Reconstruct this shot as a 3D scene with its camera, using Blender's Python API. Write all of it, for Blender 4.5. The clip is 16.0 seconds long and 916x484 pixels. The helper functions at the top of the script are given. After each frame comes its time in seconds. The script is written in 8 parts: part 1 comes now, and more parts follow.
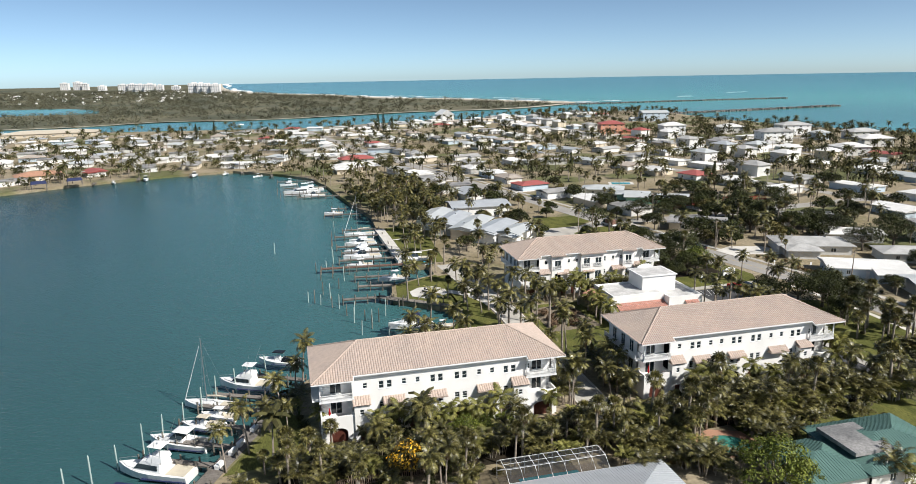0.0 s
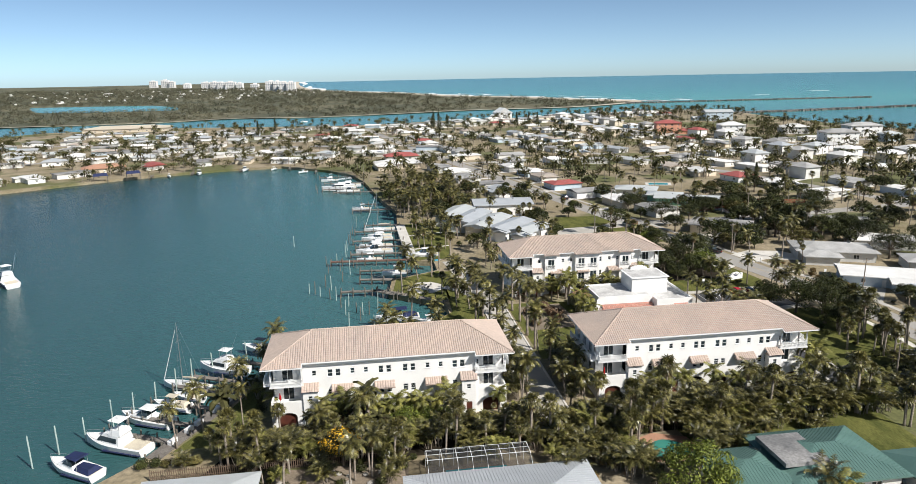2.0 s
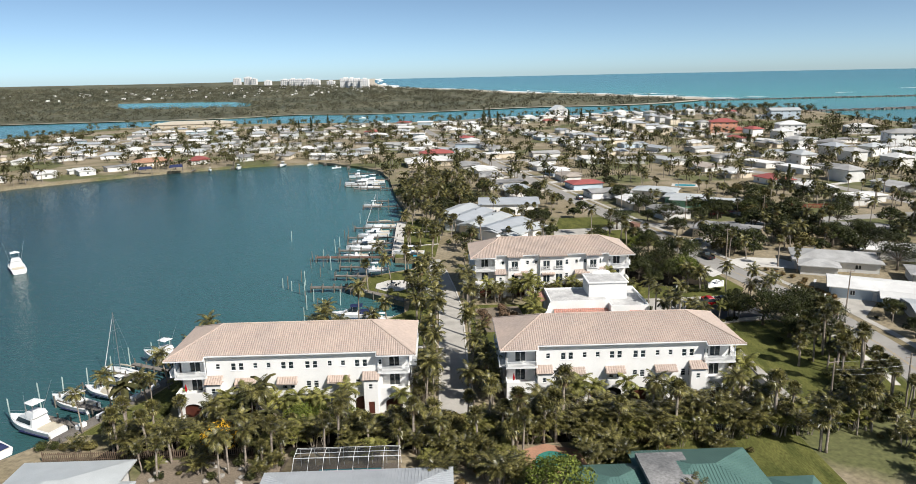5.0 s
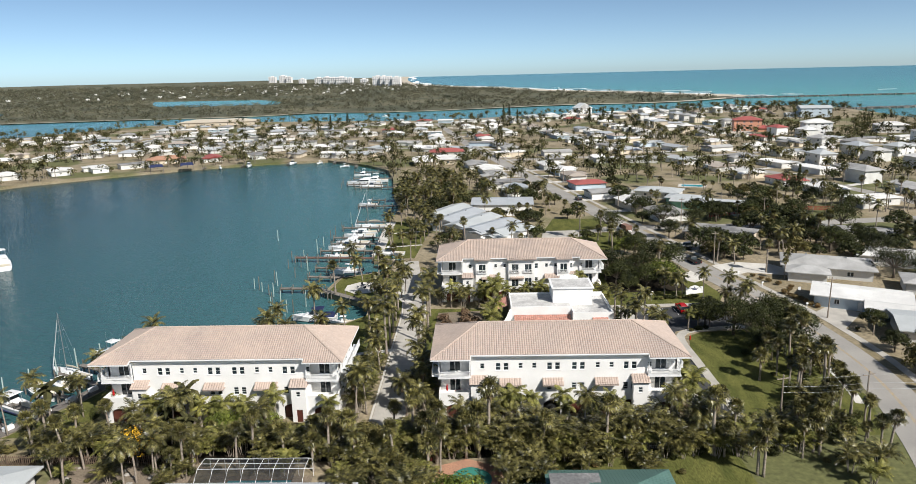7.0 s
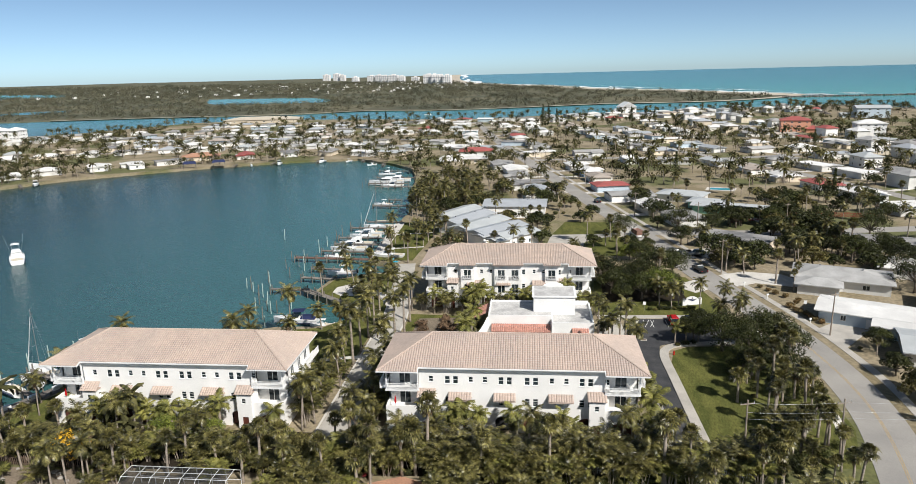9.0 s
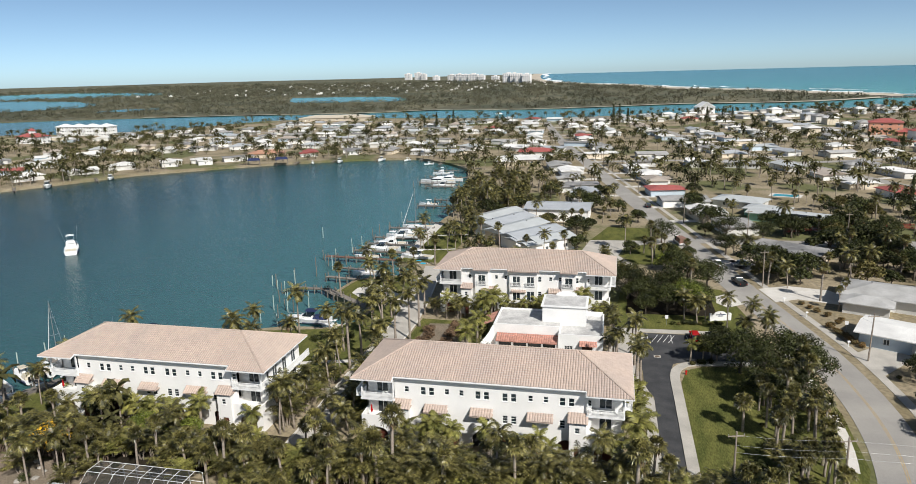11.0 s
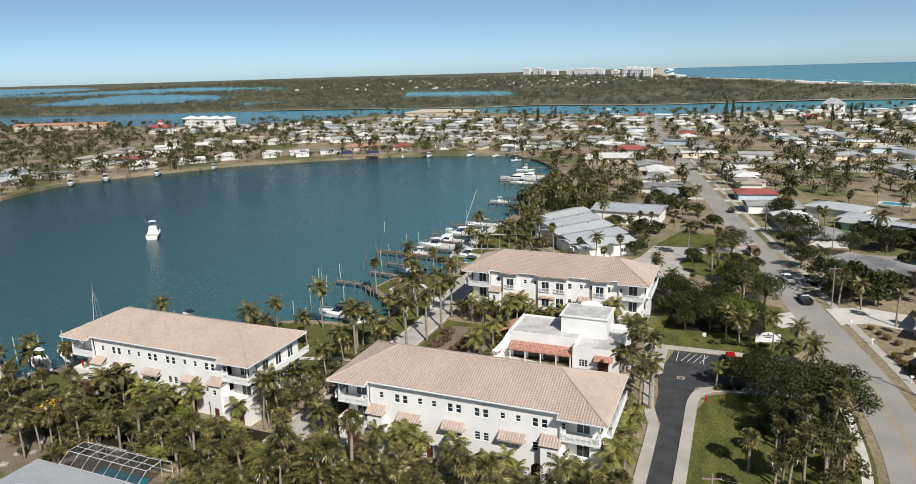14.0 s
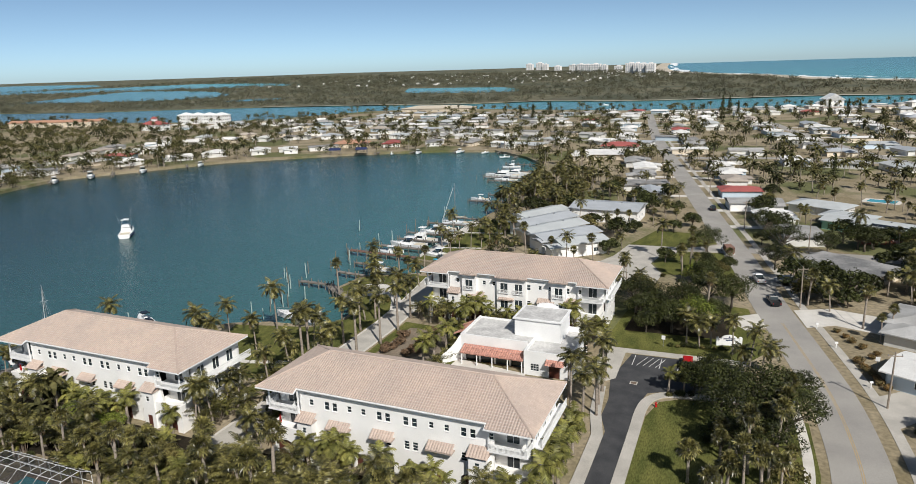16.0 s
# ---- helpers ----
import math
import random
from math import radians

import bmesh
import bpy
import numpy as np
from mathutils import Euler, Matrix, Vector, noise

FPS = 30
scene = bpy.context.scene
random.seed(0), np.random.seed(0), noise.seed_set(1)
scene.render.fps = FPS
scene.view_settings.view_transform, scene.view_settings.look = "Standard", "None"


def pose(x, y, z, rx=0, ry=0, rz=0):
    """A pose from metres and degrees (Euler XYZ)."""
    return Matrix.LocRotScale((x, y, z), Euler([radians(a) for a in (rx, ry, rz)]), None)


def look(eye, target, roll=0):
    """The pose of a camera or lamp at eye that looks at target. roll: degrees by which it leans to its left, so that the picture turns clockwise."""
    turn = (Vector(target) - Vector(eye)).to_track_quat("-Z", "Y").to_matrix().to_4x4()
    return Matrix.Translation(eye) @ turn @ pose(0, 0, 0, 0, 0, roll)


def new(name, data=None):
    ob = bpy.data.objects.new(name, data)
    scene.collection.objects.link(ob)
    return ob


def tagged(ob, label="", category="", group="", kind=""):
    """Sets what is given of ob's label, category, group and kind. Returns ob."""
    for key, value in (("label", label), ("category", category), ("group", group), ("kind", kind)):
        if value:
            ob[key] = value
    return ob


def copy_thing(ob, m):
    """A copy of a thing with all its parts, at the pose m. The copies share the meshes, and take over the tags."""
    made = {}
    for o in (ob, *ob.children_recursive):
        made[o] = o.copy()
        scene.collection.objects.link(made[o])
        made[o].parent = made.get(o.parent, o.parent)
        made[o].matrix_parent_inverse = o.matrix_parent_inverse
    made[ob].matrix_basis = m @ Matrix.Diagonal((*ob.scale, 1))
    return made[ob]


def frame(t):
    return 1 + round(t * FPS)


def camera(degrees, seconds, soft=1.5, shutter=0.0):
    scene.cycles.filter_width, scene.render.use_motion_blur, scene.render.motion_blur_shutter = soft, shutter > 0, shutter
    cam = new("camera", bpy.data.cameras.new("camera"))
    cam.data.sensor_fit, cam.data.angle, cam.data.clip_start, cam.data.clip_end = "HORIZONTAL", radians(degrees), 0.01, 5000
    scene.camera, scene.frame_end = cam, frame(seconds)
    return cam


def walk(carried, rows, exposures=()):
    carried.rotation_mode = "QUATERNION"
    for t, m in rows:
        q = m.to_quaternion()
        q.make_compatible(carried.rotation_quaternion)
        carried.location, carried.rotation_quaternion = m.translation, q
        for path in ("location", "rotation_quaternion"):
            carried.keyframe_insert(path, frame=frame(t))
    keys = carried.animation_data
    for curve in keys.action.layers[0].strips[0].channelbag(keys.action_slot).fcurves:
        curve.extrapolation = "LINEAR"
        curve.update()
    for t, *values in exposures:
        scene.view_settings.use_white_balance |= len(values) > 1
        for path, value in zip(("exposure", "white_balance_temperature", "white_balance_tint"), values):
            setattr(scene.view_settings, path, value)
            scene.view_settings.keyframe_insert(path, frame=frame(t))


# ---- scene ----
cam = camera(67.6, 16.0, 0.5)
METRES, EYE, TILT, LEAN, TURN = 128.6, 55.8, -0.2, -0.45, -13.5
ROWS = [
    (0.0, 0.0, 0.0, 0.0, -0.36, -13.46, 1.5),
    (0.5, 0.0381, -0.004, -0.0006, 0.8, -13.45, 1.51),
    (1.0, 0.0762, -0.0077, -0.0012, 2.29, -13.44, 1.51),
    (1.5, 0.1146, -0.0101, -0.0017, 3.88, -13.44, 1.52),
    (2.0, 0.1531, -0.0112, -0.0023, 5.69, -13.46, 1.52),
    (2.5, 0.192, -0.01, -0.0026, 7.63, -13.47, 1.5),
    (3.0, 0.2297, -0.0064, -0.003, 9.46, -13.44, 1.49),
    (3.5, 0.2671, 0.0001, -0.0036, 10.55, -13.45, 1.53),
    (4.0, 0.3024, 0.0091, -0.0042, 11.11, -13.46, 1.55),
    (6.5, 0.4584, 0.0798, -0.0082, 14.03, -13.65, 1.74),
    (7.0, 0.487, 0.0973, -0.009, 14.97, -13.64, 1.78),
    (7.5, 0.5149, 0.1149, -0.01, 15.98, -13.64, 1.76),
    (8.0, 0.5423, 0.1328, -0.0103, 17.11, -13.65, 1.78),
    (10.5, 0.6647, 0.2273, -0.0128, 24.02, -13.58, 1.79),
    (11.0, 0.687, 0.2462, -0.0135, 26.15, -13.53, 1.81),
    (11.5, 0.7081, 0.2648, -0.0136, 28.27, -13.5, 1.79),
    (12.0, 0.7283, 0.2836, -0.0141, 30.35, -13.48, 1.83),
    (12.5, 0.7471, 0.3024, -0.0147, 32.33, -13.48, 1.82),
    (13.0, 0.7654, 0.321, -0.0152, 33.95, -13.5, 1.84),
    (13.5, 0.7821, 0.3392, -0.0161, 35.08, -13.56, 1.87),
    (14.0, 0.7969, 0.3572, -0.0168, 36.02, -13.65, 1.86),
    (14.5, 0.8105, 0.3752, -0.0175, 36.49, -13.73, 1.9),
    (15.0, 0.8225, 0.3928, -0.0187, 36.56, -13.83, 1.9),
    (15.5, 0.8333, 0.4101, -0.0193, 36.47, -13.92, 1.96),
    (16.0, 0.8439, 0.4268, -0.0196, 36.39, -13.96, 1.99),
]
walk(cam, [(t, pose(0, 0, EYE, TILT, LEAN, TURN) @ pose(METRES * x, METRES * y, METRES * z, 90 + pitch, roll, yaw)) for t, x, y, z, yaw, pitch, roll in ROWS],
     exposures=((0.0, 0.25), (4.0, 0.2), (8.0, 0.12), (12.0, 0.0), (16.0, -0.1)))

# ---- sky and sun ----
SUN_AZ, SUN_EL = 136.0, 42.0
world = bpy.data.worlds.new("sky")
scene.world = world
world.use_nodes = True
wn = world.node_tree
sky = wn.nodes.new("ShaderNodeTexSky")
sky.sky_type = "NISHITA"
sky.sun_disc = False
sky.sun_elevation, sky.sun_rotation = radians(SUN_EL), radians(SUN_AZ)
sky.air_density, sky.dust_density, sky.ozone_density = 0.3, 0.45, 3.0
wn.nodes["Background"].inputs[1].default_value = 0.142
tint = wn.nodes.new("ShaderNodeMix")
tint.data_type, tint.blend_type = "RGBA", "MULTIPLY"
tint.inputs[0].default_value, tint.inputs[7].default_value = 1.0, (1.12, 1.09, 0.88, 1)
wn.links.new(sky.outputs[0], tint.inputs[6])
wn.links.new(tint.outputs[2], wn.nodes["Background"].inputs[0])
sun_way = Vector((math.sin(radians(SUN_AZ)) * math.cos(radians(SUN_EL)), math.cos(radians(SUN_AZ)) * math.cos(radians(SUN_EL)), math.sin(radians(SUN_EL))))
sun = new("sun", bpy.data.lights.new("sun", "SUN"))
sun.data.energy, sun.data.angle, sun.data.color = 5.0, radians(0.53), (1.0, 0.965, 0.91)
sun.matrix_world = look(sun_way * 100, (0, 0, 0))

# ---- materials ----


def rgb(c):
    return (c[0], c[1], c[2], 1.0)


def surface(name, c1, c2, scale=0.5, rough=0.7, fine=12.0, bump=0.15, metal=0.0, fine_mix=0.25, island=0.0, own=0.0, translucent=0.0, reach=0.05, stretch=(1, 1, 1), gloss=0.5):
    """A material with broad patches between two colours, a finer grain over them, and relief."""
    m = bpy.data.materials.new(name)
    m.use_nodes = True
    nt = m.node_tree
    n, l = nt.nodes, nt.links
    bsdf, out = n["Principled BSDF"], n["Material Output"]
    geo = n.new("ShaderNodeNewGeometry")
    mp = n.new("ShaderNodeMapping")
    mp.inputs["Scale"].default_value = stretch
    l.new(geo.outputs["Position"], mp.inputs["Vector"])
    broad, grain = n.new("ShaderNodeTexNoise"), n.new("ShaderNodeTexNoise")
    for tex, s in ((broad, scale), (grain, fine)):
        tex.inputs["Scale"].default_value, tex.inputs["Detail"].default_value = s, 4.0
        l.new(mp.outputs[0], tex.inputs["Vector"])
    ramp = n.new("ShaderNodeMapRange")
    ramp.inputs[1].default_value, ramp.inputs[2].default_value = 0.35, 0.65
    l.new(broad.outputs["Fac"], ramp.inputs[0])
    mix = n.new("ShaderNodeMix")
    mix.data_type = "RGBA"
    mix.inputs[6].default_value, mix.inputs[7].default_value = rgb(c1), rgb(c2)
    l.new(ramp.outputs[0], mix.inputs[0])
    hsv = n.new("ShaderNodeHueSaturation")
    l.new(mix.outputs[2], hsv.inputs["Color"])
    span = n.new("ShaderNodeMapRange")
    span.inputs[1].default_value, span.inputs[2].default_value = 0.3, 0.7
    span.inputs[3].default_value, span.inputs[4].default_value = 1 - fine_mix, 1 + fine_mix
    l.new(grain.outputs["Fac"], span.inputs[0])
    value = span.outputs[0]
    for amount, node, socket in ((island, "ShaderNodeNewGeometry", "Random Per Island"), (own, "ShaderNodeObjectInfo", "Random")):
        if amount:
            src, r, mul = n.new(node), n.new("ShaderNodeMapRange"), n.new("ShaderNodeMath")
            r.inputs[3].default_value, r.inputs[4].default_value = 1 - amount, 1 + amount
            l.new(src.outputs[socket], r.inputs[0])
            mul.operation = "MULTIPLY"
            l.new(value, mul.inputs[0])
            l.new(r.outputs[0], mul.inputs[1])
            value = mul.outputs[0]
    l.new(value, hsv.inputs["Value"])
    l.new(hsv.outputs[0], bsdf.inputs["Base Color"])
    bsdf.inputs["Roughness"].default_value, bsdf.inputs["Metallic"].default_value = rough, metal
    bsdf.inputs["Specular IOR Level"].default_value = gloss
    if bump:
        b = n.new("ShaderNodeBump")
        b.inputs["Strength"].default_value, b.inputs["Distance"].default_value = bump, reach
        l.new(grain.outputs["Fac"], b.inputs["Height"])
        l.new(b.outputs[0], bsdf.inputs["Normal"])
    if translucent:
        tr, ms = n.new("ShaderNodeBsdfTranslucent"), n.new("ShaderNodeMixShader")
        l.new(hsv.outputs[0], tr.inputs["Color"])
        ms.inputs[0].default_value = translucent
        l.new(bsdf.outputs[0], ms.inputs[1])
        l.new(tr.outputs[0], ms.inputs[2])
        l.new(ms.outputs[0], out.inputs["Surface"])
    return m


M = {}
M["stucco"] = surface("white_stucco", (0.86, 0.845, 0.82), (0.79, 0.78, 0.75), 0.25, 0.85, 9, 0.1, fine_mix=0.04)
M["stucco_bright"] = surface("bright_stucco", (0.84, 0.84, 0.83), (0.76, 0.76, 0.75), 0.3, 0.85, 9, 0.1, fine_mix=0.04)
M["cream"] = surface("cream_wall", (0.66, 0.58, 0.46), (0.60, 0.52, 0.40), 0.3, 0.85, 9, 0.1, fine_mix=0.05, own=0.1)
M["pale_wall"] = surface("pale_wall", (0.72, 0.71, 0.68), (0.62, 0.61, 0.58), 0.3, 0.85, 9, 0.1, fine_mix=0.05, own=0.12)
M["blue_wall"] = surface("pale_blue_wall", (0.50, 0.59, 0.66), (0.46, 0.54, 0.61), 0.3, 0.85, 9, 0.1, fine_mix=0.05)
M["mint_wall"] = surface("mint_wall", (0.36, 0.62, 0.50), (0.32, 0.56, 0.46), 0.3, 0.85, 9, 0.1, fine_mix=0.05)
M["pink_wall"] = surface("salmon_wall", (0.72, 0.36, 0.24), (0.66, 0.32, 0.21), 0.3, 0.85, 9, 0.1, fine_mix=0.05)
M["trim"] = surface("white_paint", (0.82, 0.82, 0.81), (0.78, 0.78, 0.77), 1.0, 0.5, 20, 0.0, fine_mix=0.03)
M["tile"] = surface("barrel_tile", (0.50, 0.395, 0.33), (0.44, 0.355, 0.305), 0.2, 0.8, 1.6, 0.15, fine_mix=0.08, island=0.05)
M["red_tile"] = surface("red_barrel_tile", (0.54, 0.27, 0.205), (0.46, 0.235, 0.185), 0.5, 0.8, 4.0, 0.2, fine_mix=0.25, island=0.15)
M["shingle_grey"] = surface("grey_shingle", (0.40, 0.395, 0.385), (0.30, 0.295, 0.285), 0.25, 0.9, 5, 0.2, fine_mix=0.12, own=0.25)
M["shingle_tan"] = surface("tan_shingle", (0.46, 0.40, 0.34), (0.36, 0.31, 0.27), 0.25, 0.9, 5, 0.2, fine_mix=0.12, own=0.2)
M["roof_white"] = surface("white_roof_coating", (0.80, 0.79, 0.76), (0.64, 0.63, 0.61), 0.2, 0.8, 5, 0.1, fine_mix=0.08, own=0.12)
M["roof_red"] = surface("red_roof", (0.38, 0.10, 0.09), (0.32, 0.09, 0.08), 0.3, 0.8, 5, 0.2, fine_mix=0.12)
M["stone"] = surface("pale_garden_stone", (0.40, 0.37, 0.33), (0.30, 0.28, 0.25), 0.6, 0.9, 3, 0.4, fine_mix=0.2)
M["roof_flat"] = surface("weathered_flat_roof", (0.34, 0.33, 0.32), (0.16, 0.16, 0.16), 0.18, 0.9, 2.5, 0.2, fine_mix=0.25)
M["roof_pale"] = surface("pale_flat_roof", (0.62, 0.61, 0.59), (0.44, 0.43, 0.42), 0.35, 0.9, 2.5, 0.15, fine_mix=0.15)
M["metal_green"] = surface("green_metal_roof", (0.11, 0.20, 0.175), (0.09, 0.17, 0.15), 0.3, 0.45, 6, 0.05, fine_mix=0.08)
M["metal_grey"] = surface("grey_metal_roof", (0.46, 0.48, 0.50), (0.40, 0.42, 0.44), 0.3, 0.4, 6, 0.05, fine_mix=0.06)
M["metal_pale"] = surface("pale_metal_roof", (0.52, 0.54, 0.54), (0.46, 0.48, 0.48), 0.3, 0.45, 6, 0.05, fine_mix=0.05)
M["glass"] = surface("dark_window_glass", (0.03, 0.04, 0.045), (0.02, 0.03, 0.035), 0.5, 0.08, 3, 0.0, fine_mix=0.1, own=0.5)
M["wood_door"] = surface("mahogany_door", (0.11, 0.035, 0.022), (0.08, 0.025, 0.018), 1, 0.45, 20, 0.1, fine_mix=0.2)
# near-black colour in place of the shade inside unlit openings
M["dark"] = surface("unlit_interior", (0.03, 0.03, 0.03), (0.02, 0.02, 0.02), 1, 0.9, 5, 0.0)
M["asphalt_new"] = surface("fresh_asphalt", (0.035, 0.036, 0.04), (0.07, 0.07, 0.072), 0.3, 0.8, 14, 0.2, fine_mix=0.3)
M["asphalt"] = surface("worn_asphalt", (0.36, 0.34, 0.31), (0.29, 0.275, 0.255), 0.12, 0.9, 9, 0.15, fine_mix=0.12)
M["concrete"] = surface("concrete", (0.50, 0.47, 0.42), (0.40, 0.375, 0.335), 0.3, 0.9, 8, 0.15, fine_mix=0.12)
M["concrete_white"] = surface("pale_concrete", (0.66, 0.63, 0.58), (0.56, 0.53, 0.48), 0.3, 0.9, 8, 0.15, fine_mix=0.08)
M["paint_yellow"] = surface("yellow_road_paint", (0.46, 0.33, 0.15), (0.38, 0.30, 0.20), 1, 0.8, 4, 0.0, fine_mix=0.25)
M["paint_white"] = surface("white_road_paint", (0.7, 0.7, 0.68), (0.6, 0.6, 0.58), 1, 0.7, 20, 0.0, fine_mix=0.1)
M["lawn"] = surface("mown_lawn", (0.14, 0.14, 0.042), (0.08, 0.09, 0.026), 0.3, 0.95, 3, 0.5, fine_mix=0.35, reach=0.1, stretch=(1.6, 0.5, 1), gloss=0.1)
M["dock"] = surface("weathered_planks", (0.24, 0.215, 0.19), (0.17, 0.15, 0.13), 0.6, 0.9, 6, 0.3, fine_mix=0.25, own=0.15)
M["dock_red"] = surface("reddish_planks", (0.22, 0.12, 0.09), (0.17, 0.095, 0.07), 0.6, 0.9, 6, 0.3, fine_mix=0.25, own=0.15)
M["piling"] = surface("piling_wood", (0.20, 0.18, 0.15), (0.12, 0.11, 0.09), 0.7, 0.9, 6, 0.3, fine_mix=0.3)
M["piling_pale"] = surface("sleeved_piling", (0.42, 0.50, 0.46), (0.32, 0.42, 0.40), 0.7, 0.7, 6, 0.1, fine_mix=0.15)
M["pole_wood"] = surface("pole_wood", (0.30, 0.25, 0.20), (0.23, 0.19, 0.155), 0.7, 0.9, 6, 0.3, fine_mix=0.25)
M["gel"] = surface("white_gelcoat", (0.82, 0.82, 0.81), (0.76, 0.76, 0.75), 0.6, 0.25, 6, 0.0, fine_mix=0.03)
M["navy"] = surface("navy_canvas", (0.012, 0.022, 0.085), (0.01, 0.018, 0.06), 1, 0.8, 10, 0.2, fine_mix=0.2)
M["aqua"] = surface("aqua_canvas", (0.02, 0.40, 0.62), (0.02, 0.34, 0.55), 1, 0.7, 10, 0.1, fine_mix=0.1)
M["red_paint"] = surface("red_paint", (0.45, 0.012, 0.015), (0.40, 0.01, 0.012), 1, 0.25, 10, 0.0, fine_mix=0.05)
M["black_paint"] = surface("black_paint", (0.010, 0.011, 0.013), (0.014, 0.015, 0.017), 1, 0.2, 10, 0.0, fine_mix=0.05)
M["white_paint"] = surface("white_car_paint", (0.74, 0.74, 0.73), (0.70, 0.70, 0.69), 1, 0.25, 10, 0.0, fine_mix=0.02)
M["silver_paint"] = surface("silver_car_paint", (0.38, 0.39, 0.40), (0.36, 0.37, 0.38), 1, 0.3, 10, 0.0, metal=0.6, fine_mix=0.02)
M["tyre"] = surface("black_rubber", (0.02, 0.02, 0.02), (0.025, 0.025, 0.025), 3, 0.8, 20, 0.1)
M["steel"] = surface("grey_steel", (0.45, 0.46, 0.47), (0.38, 0.39, 0.40), 1, 0.4, 10, 0.0, metal=0.7)
M["bark_palm"] = surface("palm_bark", (0.34, 0.29, 0.235), (0.24, 0.20, 0.165), 1.2, 0.95, 6, 0.6, fine_mix=0.25, stretch=(1, 1, 3))
M["bark"] = surface("brown_bark", (0.16, 0.13, 0.10), (0.11, 0.09, 0.07), 1.2, 0.95, 6, 0.6, fine_mix=0.25)
M["palm_leaf"] = surface("palm_leaf", (0.19, 0.168, 0.055), (0.026, 0.028, 0.010), 0.7, 0.36, 3, 0.0, fine_mix=0.35, island=0.6, own=0.25, translucent=0.05, gloss=0.42)
M["palm_yellow"] = surface("yellow_green_leaf", (0.235, 0.22, 0.06), (0.115, 0.12, 0.035), 0.5, 0.5, 3, 0.0, fine_mix=0.3, island=0.4, own=0.25, translucent=0.15, gloss=0.25)
M["palm_dry"] = surface("dry_frond", (0.25, 0.18, 0.10), (0.15, 0.105, 0.06), 0.5, 0.85, 3, 0.0, fine_mix=0.25, island=0.3, own=0.15, gloss=0.1)
M["leaf"] = surface("broad_leaf", (0.058, 0.064, 0.018), (0.018, 0.023, 0.008), 0.5, 0.5, 3, 0.0, fine_mix=0.3, island=0.55, own=0.3, translucent=0.04, gloss=0.2)
M["leaf_bright"] = surface("bright_leaf", (0.18, 0.205, 0.036), (0.08, 0.105, 0.02), 0.5, 0.5, 3, 0.0, fine_mix=0.3, island=0.5, own=0.1, translucent=0.08, gloss=0.2)
M["leaf_olive"] = surface("olive_leaf", (0.155, 0.13, 0.045), (0.07, 0.066, 0.024), 0.5, 0.6, 3, 0.0, fine_mix=0.3, island=0.45, own=0.3, translucent=0.08, gloss=0.15)
M["far_leaf"] = surface("far_foliage", (0.105, 0.095, 0.036), (0.028, 0.031, 0.013), 0.06, 0.7, 1.0, 0.0, fine_mix=0.3, island=0.5, gloss=0.12)
M["marsh"] = surface("mangrove_foliage", (0.13, 0.122, 0.08), (0.068, 0.073, 0.05), 0.006, 0.8, 0.08, 0.0, fine_mix=0.35, island=0.45, gloss=0.1)
M["flower_yellow"] = surface("yellow_blossom", (0.62, 0.36, 0.015), (0.50, 0.28, 0.012), 1, 0.6, 5, 0.0, fine_mix=0.2, island=0.3)
M["brown_leaf"] = surface("brown_shrub", (0.17, 0.105, 0.06), (0.12, 0.075, 0.04), 0.8, 0.8, 5, 0.0, fine_mix=0.25, island=0.35)
M["red_leaf"] = surface("red_foliage", (0.26, 0.02, 0.03), (0.16, 0.02, 0.02), 0.8, 0.6, 5, 0.0, fine_mix=0.25, island=0.35)
M["rust_leaf"] = surface("orange_brown_hedge", (0.20, 0.11, 0.03), (0.10, 0.085, 0.03), 0.8, 0.7, 5, 0.0, fine_mix=0.25, island=0.4)
M["sand"] = surface("pale_sand", (0.56, 0.49, 0.39), (0.46, 0.40, 0.32), 0.02, 0.95, 0.5, 0.1, fine_mix=0.1)
M["rock"] = surface("jetty_rock", (0.20, 0.18, 0.165), (0.13, 0.12, 0.11), 0.05, 0.9, 0.7, 0.3, fine_mix=0.3, island=0.3)
M["foam"] = surface("surf_foam", (0.85, 0.87, 0.88), (0.75, 0.80, 0.82), 0.02, 0.7, 0.3, 0.1, fine_mix=0.1)
M["terracotta"] = surface("terracotta_paving", (0.46, 0.25, 0.16), (0.38, 0.21, 0.14), 0.5, 0.85, 5, 0.15, fine_mix=0.2)
M["pool"] = surface("pool_water", (0.06, 0.26, 0.21), (0.05, 0.22, 0.18), 0.5, 0.08, 3, 0.05, fine_mix=0.05)
M["pool_blue"] = surface("blue_pool_water", (0.06, 0.38, 0.45), (0.05, 0.34, 0.41), 0.5, 0.08, 3, 0.05, fine_mix=0.05)
M["fence_wood"] = surface("fence_board", (0.17, 0.12, 0.085), (0.12, 0.085, 0.06), 0.7, 0.9, 8, 0.3, fine_mix=0.25, own=0.2)
M["fence_red"] = surface("red_fence", (0.32, 0.035, 0.03), (0.27, 0.03, 0.025), 0.7, 0.8, 8, 0.2, fine_mix=0.15)
M["cream_canvas"] = surface("cream_canvas", (0.60, 0.54, 0.42), (0.54, 0.48, 0.38), 1, 0.85, 10, 0.1, fine_mix=0.08)
